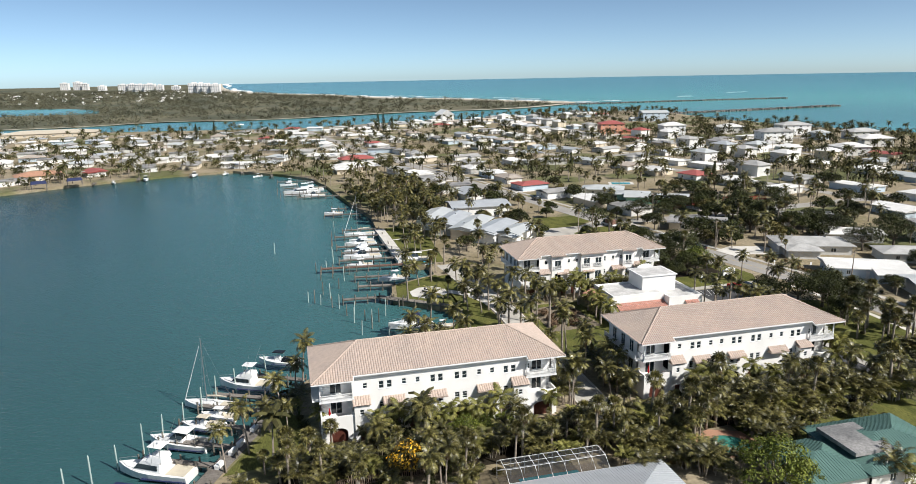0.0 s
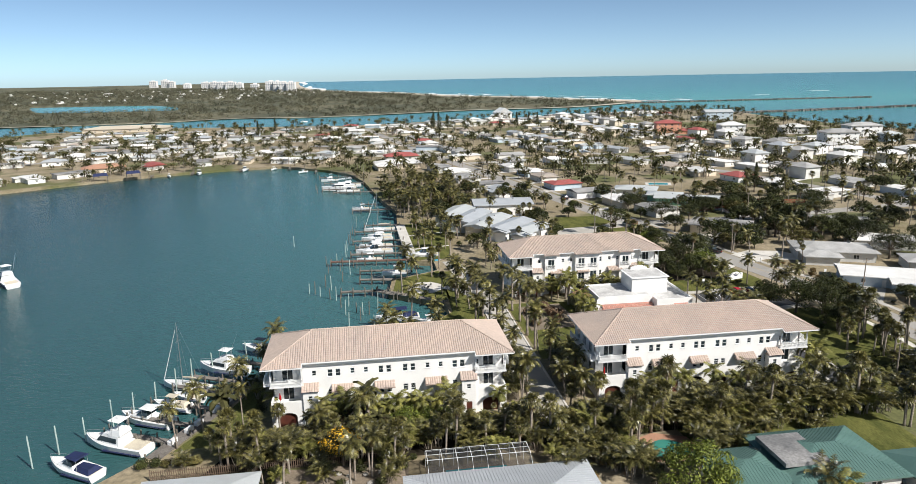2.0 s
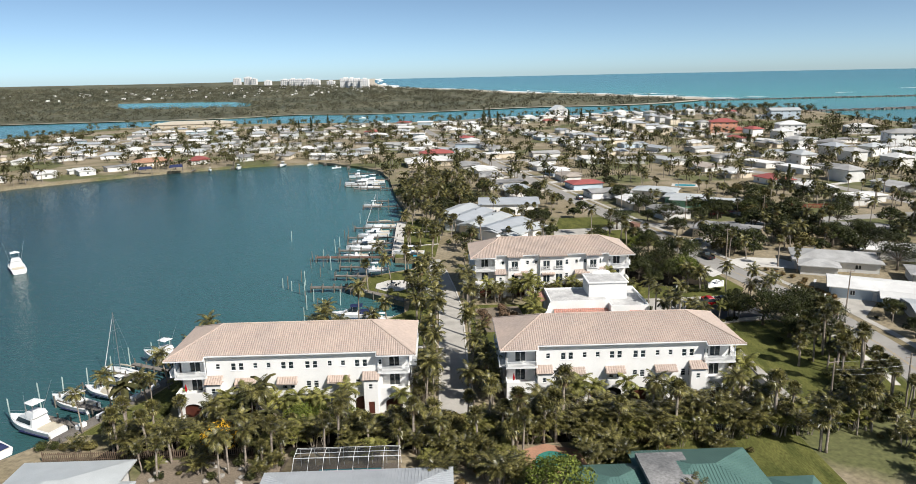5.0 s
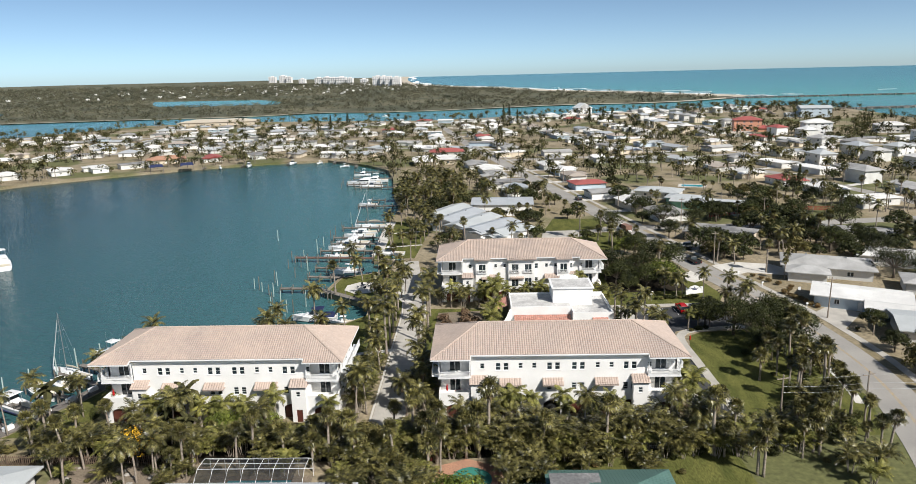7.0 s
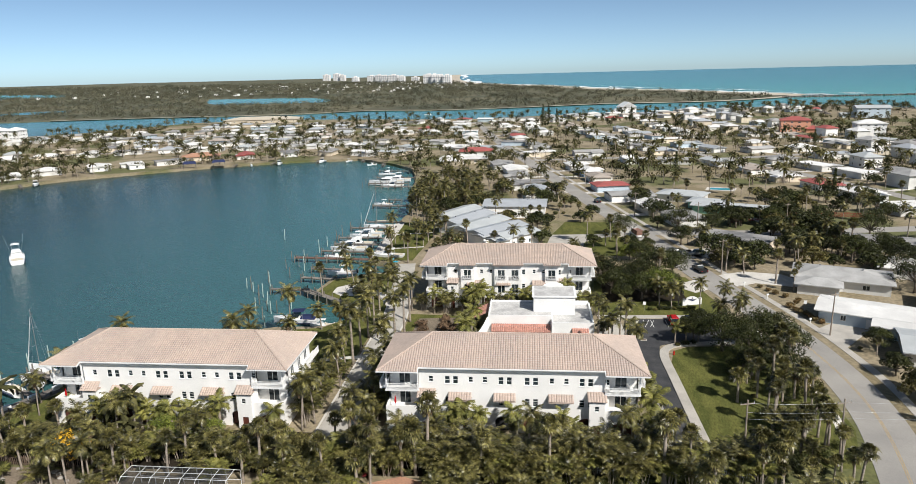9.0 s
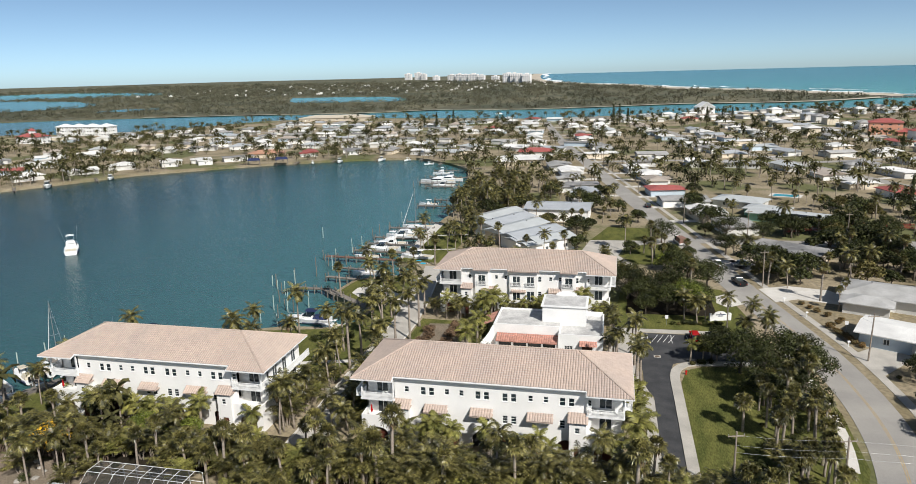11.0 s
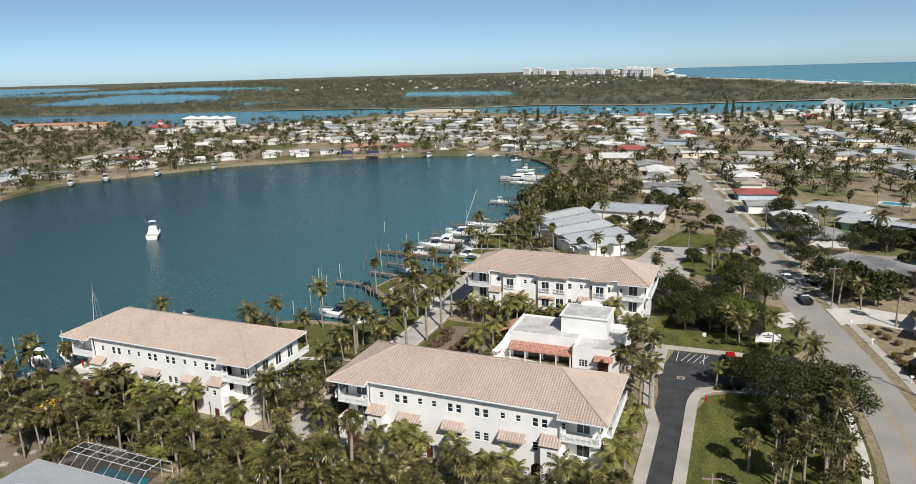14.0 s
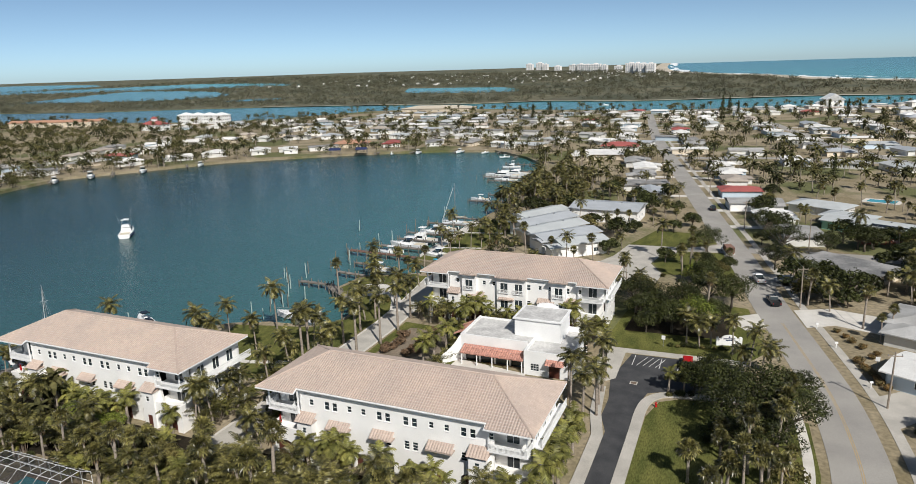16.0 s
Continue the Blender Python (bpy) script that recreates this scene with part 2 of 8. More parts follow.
M["solar"] = surface("solar_panel", (0.012, 0.014, 0.022), (0.016, 0.02, 0.03), 1, 0.15, 10, 0.0)
M["tower_glass"] = surface("tower_windows", (0.46, 0.48, 0.50), (0.40, 0.42, 0.44), 0.02, 0.3, 0.2, 0.0)
M["tower_wall"] = surface("tower_concrete", (0.80, 0.78, 0.76), (0.72, 0.70, 0.68), 0.02, 0.8, 0.2, 0.0, fine_mix=0.05)
M["screen"] = surface("dark_insect_screen", (0.03, 0.032, 0.034), (0.02, 0.022, 0.024), 1, 0.9, 10, 0.0)
M["screen"].node_tree.nodes["Principled BSDF"].inputs["Alpha"].default_value = 0.55
# leaf litter with the shade under dense crowns put into its colour
M["litter"] = surface("shade_darkened_litter", (0.04, 0.032, 0.022), (0.02, 0.017, 0.012), 0.3, 0.95, 4, 0.4, fine_mix=0.35, gloss=0.1)
M["mulch"] = surface("dry_mulch", (0.24, 0.19, 0.14), (0.17, 0.14, 0.10), 0.3, 0.95, 4, 0.4, fine_mix=0.3)

# ---- building blocks ----
from mathutils.geometry import tessellate_polygon
rnd = random.Random(7)


class Shape:
    """Collects corners and faces for one mesh."""

    def __init__(self):
        self.v, self.f, self.known = [], [], {}

    def add(self, pts, faces):
        k = len(self.v)
        self.v.extend(tuple(p) for p in pts)
        self.f.extend(tuple(i + k for i in q) for q in faces)
        return self

    def corner(self, p):
        """The index of a corner at that place, shared by all faces that meet in it."""
        k = (round(p[0], 3), round(p[1], 3), round(p[2], 3))
        if k not in self.known:
            self.known[k] = len(self.v)
            self.v.append(tuple(p))
        return self.known[k]

    def box(self, x0, x1, y0, y1, z0, z1, turn=0.0, at=None):
        pts = [(x, y, z) for z in (z0, z1) for x, y in ((x0, y0), (x1, y0), (x1, y1), (x0, y1))]
        if turn:
            cx, cy = at or (0.5 * (x0 + x1), 0.5 * (y0 + y1))
            c, s = math.cos(radians(turn)), math.sin(radians(turn))
            pts = [(cx + (x - cx) * c - (y - cy) * s, cy + (x - cx) * s + (y - cy) * c, z) for x, y, z in pts]
        return self.add(pts, [(3, 2, 1, 0), (4, 5, 6, 7), (0, 1, 5, 4), (1, 2, 6, 5), (2, 3, 7, 6), (3, 0, 4, 7)])

    def tube(self, pts, radii, sides=7, cap=True):
        rings = []
        for i, p in enumerate(pts):
            p = Vector(p)
            d = (Vector(pts[min(i + 1, len(pts) - 1)]) - Vector(pts[max(i - 1, 0)])).normalized()
            a = d.orthogonal().normalized()
            b = d.cross(a)
            k = len(self.v)
            for j in range(sides):
                w = 2 * math.pi * j / sides
                self.v.append(tuple(p + (a * math.cos(w) + b * math.sin(w)) * radii[i]))
            rings.append(k)
        for r0, r1 in zip(rings, rings[1:]):
            for j in range(sides):
                jj = (j + 1) % sides
                self.f.append((r0 + j, r0 + jj, r1 + jj, r1 + j))
        if cap:
            self.f.append(tuple(rings[-1] + j for j in range(sides)))
            self.f.append(tuple(rings[0] + j for j in reversed(range(sides))))
        return self

    def loft(self, sections, close=True):
        """Skins closed outlines of equal length, one after another."""
        n, k = len(sections[0]), len(self.v)
        for s in sections:
            self.v.extend(tuple(p) for p in s)
        for i in range(len(sections) - 1):
            for j in range(n):
                jj = (j + 1) % n
                self.f.append((k + i * n + j, k + i * n + jj, k + (i + 1) * n + jj, k + (i + 1) * n + j))
        if close:
            self.f.append(tuple(k + j for j in reversed(range(n))))
            self.f.append(tuple(k + (len(sections) - 1) * n + j for j in range(n)))
        return self

    def mesh(self, name, *materials, smooth=False):
        me = bpy.data.meshes.new(name)
        me.from_pydata(self.v, [], self.f)
        for m in materials:
            me.materials.append(m)
        if smooth:
            me.polygons.foreach_set("use_smooth", [True] * len(me.polygons))
        me.update()
        return me


def part(name, shape, material, parent=None, label="", smooth=False):
    ob = new(name, shape.mesh(name, material, smooth=smooth))
    ob.parent = parent
    return tagged(ob, label) if label else ob


def thing(name, label, category, group="", m=None):
    ob = tagged(new(name), label, category, group)
    if m is not None:
        ob.matrix_world = m
    return ob


def structure(name, shape, material, label, smooth=False):
    return tagged(part(name, shape, material, smooth=smooth), label, name.split("_")[0], kind="structure")


# ---- ground and water ----
WATER = -1.5


def rise(x, y):
    d = math.hypot(x, y)
    return 0.0 if d < 1500 else 33 * ((d - 1500) / 3400) ** 2


BAY = [(-100, -60), (-60, 20), (-40, 62), (-24, 84), (-14, 96), (-8, 108), (-3, 120), (6, 132), (14, 140), (22, 143.5), (33, 144.5), (37, 149), (36.5, 157), (23, 168), (24.5, 180), (38, 187), (38, 197), (31.5, 199), (29.5, 250), (30.5, 280), (25, 310), (21, 340), (18, 365), (10, 400), (-6, 424), (-36, 452), (-72, 446), (-121, 424), (-150, 403), (-190, 372), (-215, 330), (-238, 294), (-232, 262), (-225, 240), (-260, 200), (-330, 150), (-900, 100)]
OUTER = [(-900, 600), (-765, 614), (-645, 640), (-560, 645), (-470, 655), (-408, 700), (-345, 840), (-225, 870), (-122, 850), (5, 822), (111, 861), (232, 893), (382, 957), (470, 985), (530, 950), (520, 860), (500, 700), (505, 620), (520, 533), (545, 470), (640, 300), (760, 0), (800, -300), (-300, -300)]
FAR_BANK = [(-4600, 500), (-1600, 780), (-1078, 825), (-890, 850), (-762, 906), (-620, 952), (-471, 981), (-279, 1002), (-173, 1060), (-58, 1040), (59, 1073), (196, 1130), (358, 1140), (490, 1228), (548, 1300)]
COAST = [(548, 1300), (545, 1352), (480, 1500), (420, 1680), (340, 1820), (259, 1960), (134, 2371), (0, 2600), (-200, 3100), (-331, 3900), (-420, 4900)]
LAND = BAY + OUTER


def inside(x, y, poly):
    hit = False
    for (x0, y0), (x1, y1) in zip(poly, poly[1:] + poly[:1]):
        if (y0 > y) != (y1 > y) and x < x0 + (y - y0) * (x1 - x0) / (y1 - y0):
            hit = not hit
    return hit


def near_line(x, y, line):
    best = 1e9
    for (x0, y0), (x1, y1) in zip(line, line[1:]):
        dx, dy = x1 - x0, y1 - y0
        k = max(0.0, min(1.0, ((x - x0) * dx + (y - y0) * dy) / (dx * dx + dy * dy)))
        best = min(best, math.hypot(x - x0 - k * dx, y - y0 - k * dy))
    return best


def smooth_line(line, steps=6):
    """A rounded line through the given points."""
    out = []
    for i in range(len(line) - 1):
        a, b, c, d = (Vector(line[max(0, min(len(line) - 1, i + k))]) for k in (-1, 0, 1, 2))
        for s in range(steps):
            t = s / steps
            out.append(tuple(0.5 * ((2 * b) + (c - a) * t + (2 * a - 5 * b + 4 * c - d) * t * t + (3 * b - a - 3 * c + d) * t ** 3)))
    return out + [tuple(line[-1])]


def sheet(name, outline, z, material, label, skirt=0.0, cuts=(), follow=False, category=""):
    """A level sheet with the given outline; its edge drops by skirt, cuts split it for the far swell of the horizon."""
    bm = bmesh.new()
    vs = [bm.verts.new((x, y, z)) for x, y in outline]
    for tri in tessellate_polygon([[Vector((x, y, 0)) for x, y in outline]]):
        bm.faces.new([vs[i] for i in tri])
    for axis, value in cuts:
        co, no = ((value, 0, 0), (1, 0, 0)) if axis == "x" else ((0, value, 0), (0, 1, 0))
        bmesh.ops.bisect_plane(bm, geom=bm.verts[:] + bm.edges[:] + bm.faces[:], plane_co=co, plane_no=no)
    bmesh.ops.recalc_face_normals(bm, faces=bm.faces[:])
    if sum(f.normal.z for f in bm.faces) < 0:
        bmesh.ops.reverse_faces(bm, faces=bm.faces[:])
    if skirt:
        rim = [e for e in bm.edges if e.is_boundary]
        low = bmesh.ops.extrude_edge_only(bm, edges=rim)["geom"]
        for v in (g for g in low if isinstance(g, bmesh.types.BMVert)):
            v.co.z -= skirt
    if follow:
        for v in bm.verts:
            v.co.z += rise(v.co.x, v.co.y)
    me = bpy.data.meshes.new(name)
    bm.to_mesh(me)
    bm.free()
    me.materials.append(material)
    return tagged(new(name, me), label, category or name.split("_")[0], kind="structure")


def strip(name, line, width, z, material, label, thick=0.0, side=0.0, follow=False):
    """A band of the given width along a line; side shifts it to the right of the line."""
    s = Shape()
    rows = []
    for i, p in enumerate(line):
        a, b = Vector(line[max(i - 1, 0)]), Vector(line[min(i + 1, len(line) - 1)])
        d = (b - a).normalized()
        n = Vector((d.y, -d.x))
        w = width(i / (len(line) - 1)) if callable(width) else width
        for k in (side - w / 2, side + w / 2):
            q = Vector(p) + n * k
            zz = z + (rise(q.x, q.y) if follow else 0)
            rows.append((q.x, q.y, zz))
    s.v = rows
    for i in range(len(line) - 1):
        s.f.append((2 * i, 2 * i + 1, 2 * i + 3, 2 * i + 2))
    if thick:
        k = len(rows)
        s.v += [(x, y, zz - thick) for x, y, zz in rows]
        for i in range(len(line) - 1):
            s.f += [(2 * i, 2 * i + 2, k + 2 * i + 2, k + 2 * i), (2 * i + 3, 2 * i + 1, k + 2 * i + 1, k + 2 * i + 3)]
        e = len(line) * 2 - 2
        s.f += [(0, k, k + 1, 1), (e, e + 1, k + e + 1, k + e)]
    return structure(name, s, material, label)


def water_material():
    m = bpy.data.materials.new("sea_water")
    m.use_nodes = True
    n, l = m.node_tree.nodes, m.node_tree.links
    bsdf = n["Principled BSDF"]
    geo, sep = n.new("ShaderNodeNewGeometry"), n.new("ShaderNodeSeparateXYZ")
    l.new(geo.outputs["Position"], sep.inputs[0])
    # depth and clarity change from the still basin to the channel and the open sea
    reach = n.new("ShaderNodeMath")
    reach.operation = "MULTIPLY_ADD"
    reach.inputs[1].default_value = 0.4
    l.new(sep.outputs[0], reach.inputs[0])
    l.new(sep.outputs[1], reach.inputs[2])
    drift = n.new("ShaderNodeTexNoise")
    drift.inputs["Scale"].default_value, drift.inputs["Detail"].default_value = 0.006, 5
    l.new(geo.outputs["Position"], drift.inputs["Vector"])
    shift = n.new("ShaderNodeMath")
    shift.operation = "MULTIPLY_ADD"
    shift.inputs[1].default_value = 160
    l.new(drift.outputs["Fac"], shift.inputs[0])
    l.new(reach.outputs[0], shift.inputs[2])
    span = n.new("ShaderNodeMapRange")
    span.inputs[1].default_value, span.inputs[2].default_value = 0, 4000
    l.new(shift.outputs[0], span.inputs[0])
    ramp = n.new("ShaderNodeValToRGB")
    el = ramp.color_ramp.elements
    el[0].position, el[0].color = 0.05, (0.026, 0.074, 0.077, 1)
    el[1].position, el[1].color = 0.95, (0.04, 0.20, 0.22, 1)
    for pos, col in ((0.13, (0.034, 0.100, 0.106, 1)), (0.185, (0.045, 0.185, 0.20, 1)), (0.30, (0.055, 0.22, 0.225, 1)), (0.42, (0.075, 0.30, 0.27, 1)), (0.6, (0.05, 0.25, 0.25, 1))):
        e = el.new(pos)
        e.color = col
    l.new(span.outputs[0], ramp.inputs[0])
    # the basin's colour is darker towards its west end, and brighter along the docks
    across, beyond, blend, basin_tone = n.new("ShaderNodeMapRange"), n.new("ShaderNodeMapRange"), n.new("ShaderNodeMix"), n.new("ShaderNodeHueSaturation")
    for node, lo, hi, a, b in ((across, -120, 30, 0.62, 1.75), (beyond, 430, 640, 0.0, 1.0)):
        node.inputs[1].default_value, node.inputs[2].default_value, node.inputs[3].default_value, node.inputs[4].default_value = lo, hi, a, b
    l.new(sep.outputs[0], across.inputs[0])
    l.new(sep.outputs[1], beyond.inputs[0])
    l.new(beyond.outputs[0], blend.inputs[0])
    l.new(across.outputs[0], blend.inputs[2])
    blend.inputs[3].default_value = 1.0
    l.new(blend.outputs[0], basin_tone.inputs["Value"])
    l.new(ramp.outputs[0], basin_tone.inputs["Color"])
    l.new(basin_tone.outputs[0], bsdf.inputs["Base Color"])
    bsdf.inputs["Roughness"].default_value, bsdf.inputs["IOR"].default_value = 0.2, 1.33
    bsdf.inputs["Specular IOR Level"].default_value = 0.36
    waves, swell, add = n.new("ShaderNodeTexNoise"), n.new("ShaderNodeTexNoise"), n.new("ShaderNodeMath")
    mp = n.new("ShaderNodeMapping")
    mp.inputs["Scale"].default_value, mp.inputs["Rotation"].default_value = (1.0, 2.2, 1), (0, 0, 0.5)
    l.new(geo.outputs["Position"], mp.inputs["Vector"])
    waves.inputs["Scale"].default_value, waves.inputs["Detail"].default_value = 0.85, 6
    swell.inputs["Scale"].default_value, swell.inputs["Detail"].default_value = 0.03, 3
    l.new(mp.outputs[0], waves.inputs["Vector"])
    l.new(geo.outputs["Position"], swell.inputs["Vector"])
    l.new(waves.outputs["Fac"], add.inputs[0])
    l.new(swell.outputs["Fac"], add.inputs[1])
    b = n.new("ShaderNodeBump")
    b.inputs["Strength"].default_value, b.inputs["Distance"].default_value = 0.6, 0.4
    l.new(add.outputs[0], b.inputs["Height"])
    l.new(b.outputs[0], bsdf.inputs["Normal"])
    return m


def ground_material():
    """Thin Florida turf: green lawn, straw-coloured patches and bare sandy soil."""
    m = surface("sandy_turf", (0.21, 0.17, 0.095), (0.32, 0.265, 0.18), 0.06, 0.95, 1.2, 0.4, fine_mix=0.3, reach=0.1)
    n, l = m.node_tree.nodes, m.node_tree.links
    hsv = n["Hue/Saturation/Value"]
    old = hsv.inputs["Color"].links[0].from_socket
    patch, span, mix = n.new("ShaderNodeTexNoise"), n.new("ShaderNodeMapRange"), n.new("ShaderNodeMix")
    patch.inputs["Scale"].default_value, patch.inputs["Detail"].default_value = 0.018, 6
    l.new(n["Geometry"].outputs["Position"], patch.inputs["Vector"])
    span.inputs[1].default_value, span.inputs[2].default_value = 0.52, 0.58
    l.new(patch.outputs["Fac"], span.inputs[0])
    mix.data_type = "RGBA"
    mix.inputs[7].default_value = (0.12, 0.125, 0.045, 1)
    l.new(span.outputs[0], mix.inputs[0])
    l.new(old, mix.inputs[6])
    l.new(mix.outputs[2], hsv.inputs["Color"])
    return m


M["water"] = water_material()
M["turf"] = ground_material()
FAR_CUTS = [("y", v) for v in (1000, 1500, 1800, 2200, 2600, 3000, 3400, 3800, 4200, 4600)] + [("x", v) for v in (-4200, -3600, -3000, -2400, -1800, -1200, -600, 0, 600, 1200, 1800, 2400, 3000, 3600, 4200)]
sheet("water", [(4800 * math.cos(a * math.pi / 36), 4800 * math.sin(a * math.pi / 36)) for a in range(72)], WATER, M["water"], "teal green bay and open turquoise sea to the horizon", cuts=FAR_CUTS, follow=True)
sheet("ground", LAND, 0.0, M["turf"], "low sandy land with thin turf behind seawalls", skirt=4.0)
far_land = FAR_BANK + COAST[1:] + [(-2500, 4300), (-4000, 3000), (-4700, 1500)]
sheet("ground_far", far_land, -0.6, M["marsh"], "flat mangrove barrier island beyond the channel", skirt=2.5, cuts=FAR_CUTS, follow=True)
strip("beach_channel", smooth_line(FAR_BANK[5:]), lambda k: 8 + 26 * max(0, k - 0.45), -0.2, M["sand"], "pale sand beach along the channel", side=4, follow=True)
strip("beach_coast", smooth_line(COAST), 60, -0.2, M["sand"], "long pale ocean beach", side=-12, follow=True)
strip("surf", [(x + 46 + 16 * math.sin(i * 1.7), y + 10) for i, (x, y) in enumerate(smooth_line(COAST))], lambda k: 26 + 20 * math.sin(k * 40), WATER + 0.25, M["foam"], "white breaking surf along the beach", follow=True)
strip("surf_outer", [(x + 120 + 20 * math.sin(i * 2.3), y + 30) for i, (x, y) in enumerate(smooth_line(COAST[:7]))], lambda k: max(0.5, 14 * math.sin(k * 17)), WATER + 0.25, M["foam"], "thin white line of outer surf", follow=True)
LAGOONS = [[(-748, 1734), (-465, 1694), (-340, 1430), (-420, 1400), (-592, 1426)], [(-1501, 1153), (-1874, 1814), (-1404, 1719), (-1086, 1384), (-1180, 1180)], [(-860, 1130), (-780, 1160), (-800, 1260), (-880, 1230)], [(-2600, 1500), (-2300, 2600), (-1500, 2300), (-1900, 1900)], [(-3400, 1300), (-3600, 2500), (-2800, 2500), (-2500, 1300)]]
for i, pool in enumerate(LAGOONS):
    sheet("water_lagoon_%d" % (i + 1), smooth_line(pool + pool[:1], 4)[:-1], -0.2, M["water"], "blue lagoon among mangroves", cuts=FAR_CUTS, follow=True)

# ---- roads, walks and lawns ----
MAIN = smooth_line([(112, 40), (120, 62), (126.8, 80), (130.8, 93), (133.8, 106), (135.0, 118), (134.8, 130), (133.2, 146), (129.4, 166), (124.7, 189), (120.4, 214), (111.7, 258), (97, 331), (69, 472), (58, 530)])
SECOND = [(262, 120), (250, 200), (240, 267), (222, 346), (198, 420), (175, 480), (150, 580), (135, 660)]
THIRD = [(385, 120), (370, 267), (340, 400), (300, 520), (275, 640), (260, 760)]
CROSS = [(120, 236), (160, 236), (244, 246), (372, 262)]
CROSS_N = [(80, 432), (140, 440), (192, 430), (318, 470), (440, 500)]
SHORE_ST = [(64, 505), (0, 520), (-60, 540), (-160, 530), (-260, 500), (-340, 440)]
NORTH_ST = [(60, 640), (-60, 650), (-200, 660), (-330, 640), (-460, 560)]
INLET_ST = [(-40, 780), (60, 760), (180, 790), (300, 840), (420, 880)]
SPUR = [(58, 525), (40, 640), (20, 770)]
WEST_ST = [(-330, 445), (-292, 360), (-285, 270), (-330, 205), (-440, 165)]
STREETS = [SECOND, THIRD, CROSS, CROSS_N, SHORE_ST, NORTH_ST, INLET_ST, SPUR, WEST_ST]
strip("road", MAIN, 7.7, 0.05, M["asphalt"], "sun-bleached grey two-lane asphalt road", thick=0.3)
for i, line in enumerate(STREETS):
    strip("road_%d" % (i + 2), smooth_line(line), 7.0, 0.035 + 0.003 * i, M["asphalt"], "pale grey residential street", thick=0.3)
strip("pavement", MAIN[8:], 1.6, 0.06, M["concrete"], "pale concrete pavement beside the road", thick=0.2, side=6.6)
strip("pavement_2", MAIN[22:44], 1.4, 0.06, M["concrete_white"], "curving pale concrete footpath", thick=0.2, side=-6.4)
for k in (-0.14, 0.14):
    strip("road_marking_%d" % (1 if k < 0 else 2), MAIN[6:52], 0.13, 0.056, M["paint_yellow"], "yellow centre line on the road", side=k)
strip("driveway", [(48.2, 84), (48.2, 110), (48.2, 150), (46.8, 166), (44.5, 184), (43, 196)], 5.0, 0.05, M["concrete"], "pale concrete drive between the buildings", thick=0.2)
for i, k in enumerate((-2.75, 2.75)):
    strip("kerb_%d" % (i + 1), [(48.2, 84), (48.2, 110), (48.2, 150), (46.8, 166), (44.5, 184)], 0.35, 0.16, M["concrete_white"], "pale concrete kerb", thick=0.3, side=k)
sheet("parking_lot", [(101.3, 93.5), (104.6, 93.5), (104.5, 120), (104.4, 131), (105.4, 136.2), (109, 138.0), (121, 139.6), (120, 152), (100.4, 151.4), (98.6, 139.5), (99.7, 132), (99.7, 126), (101.2, 121.5)], 0.05, M["asphalt_new"], "fresh black asphalt parking lot", skirt=0.3, category="parking lot")
strip("kerb_3", smooth_line([(105.4, 93.5), (105.3, 120), (105.3, 130.5), (106.6, 134.8), (110, 136.8), (121, 138.4)]), 1.7, 0.17, M["concrete"], "wide pale concrete kerb walk round the lawn", thick=0.3)
strip("kerb_4", [(100.35, 93.5), (100.35, 112), (100.3, 120), (98.6, 127), (97.6, 136)], 1.75, 0.17, M["concrete"], "concrete walk beside the parking lot", thick=0.3)
strip("kerb_5", [(94.5, 152.6), (99, 152.6), (121, 153.4)], 1.8, 0.17, M["concrete"], "concrete walk along the parking lot", thick=0.3)
sheet("pavement_3", [(93, 140), (98.0, 138.5), (99.4, 140), (99.2, 151.6), (94.6, 151.6), (94.4, 145)], 0.16, M["concrete"], "pale concrete forecourt beside the clubhouse", skirt=0.3, category="pavement")
sheet("lawn_1", [(105.8, 93), (125, 93), (129, 104), (130, 120), (129.4, 134), (122, 137), (110.6, 135.6), (107.6, 133.6), (106.2, 128)], 0.04, M["lawn"], "mown green lawn beside the road", category="lawn")
sheet("lawn_2", [(94, 153.8), (121, 154.6), (124, 160), (120.5, 184), (108, 186), (96, 180)], 0.04, M["lawn"], "mown green lawn beside the entrance", category="lawn")
sheet("lawn_3", [(31.5, 199.5), (44, 199.5), (46, 232), (44, 256), (30, 252)], 0.04, M["lawn"], "mown green waterside lawn", category="lawn")
sheet("lawn_4", [(22.5, 118.5), (44.5, 118.5), (45, 160), (42, 185), (38.5, 185), (37.8, 150), (33, 143.5), (16, 139.5)], 0.03, M["lawn"], "green lawn with palms beside the basin", category="lawn")
sheet("lawn_5", [(52, 118.5), (72, 119), (70, 134), (67, 152), (51.5, 153)], 0.03, M["lawn"], "green lawn among the buildings", category="lawn")
sheet("lawn_6", [(66, 66), (101, 66), (101, 89), (66, 89)], 0.03, M["lawn"], "back garden lawn", category="lawn")
sheet("lawn_7", [(-13, 94), (-1, 96), (-2, 120), (-7, 106)], 0.03, M["lawn"], "green lawn strip beside the dock", category="lawn")
sheet("lawn_9", [(24.2, 168.2), (36.8, 158.2), (38.6, 160), (38.4, 186.2), (25.6, 179.5)], 0.03, M["lawn"], "green lawn round the waterside plaza", category="lawn")
sheet("lawn_8", [(86.8, 233.4), (104, 234.4), (112.4, 242), (110, 252), (92, 253)], 0.04, M["lawn"], "front lawn of the villas", category="lawn")
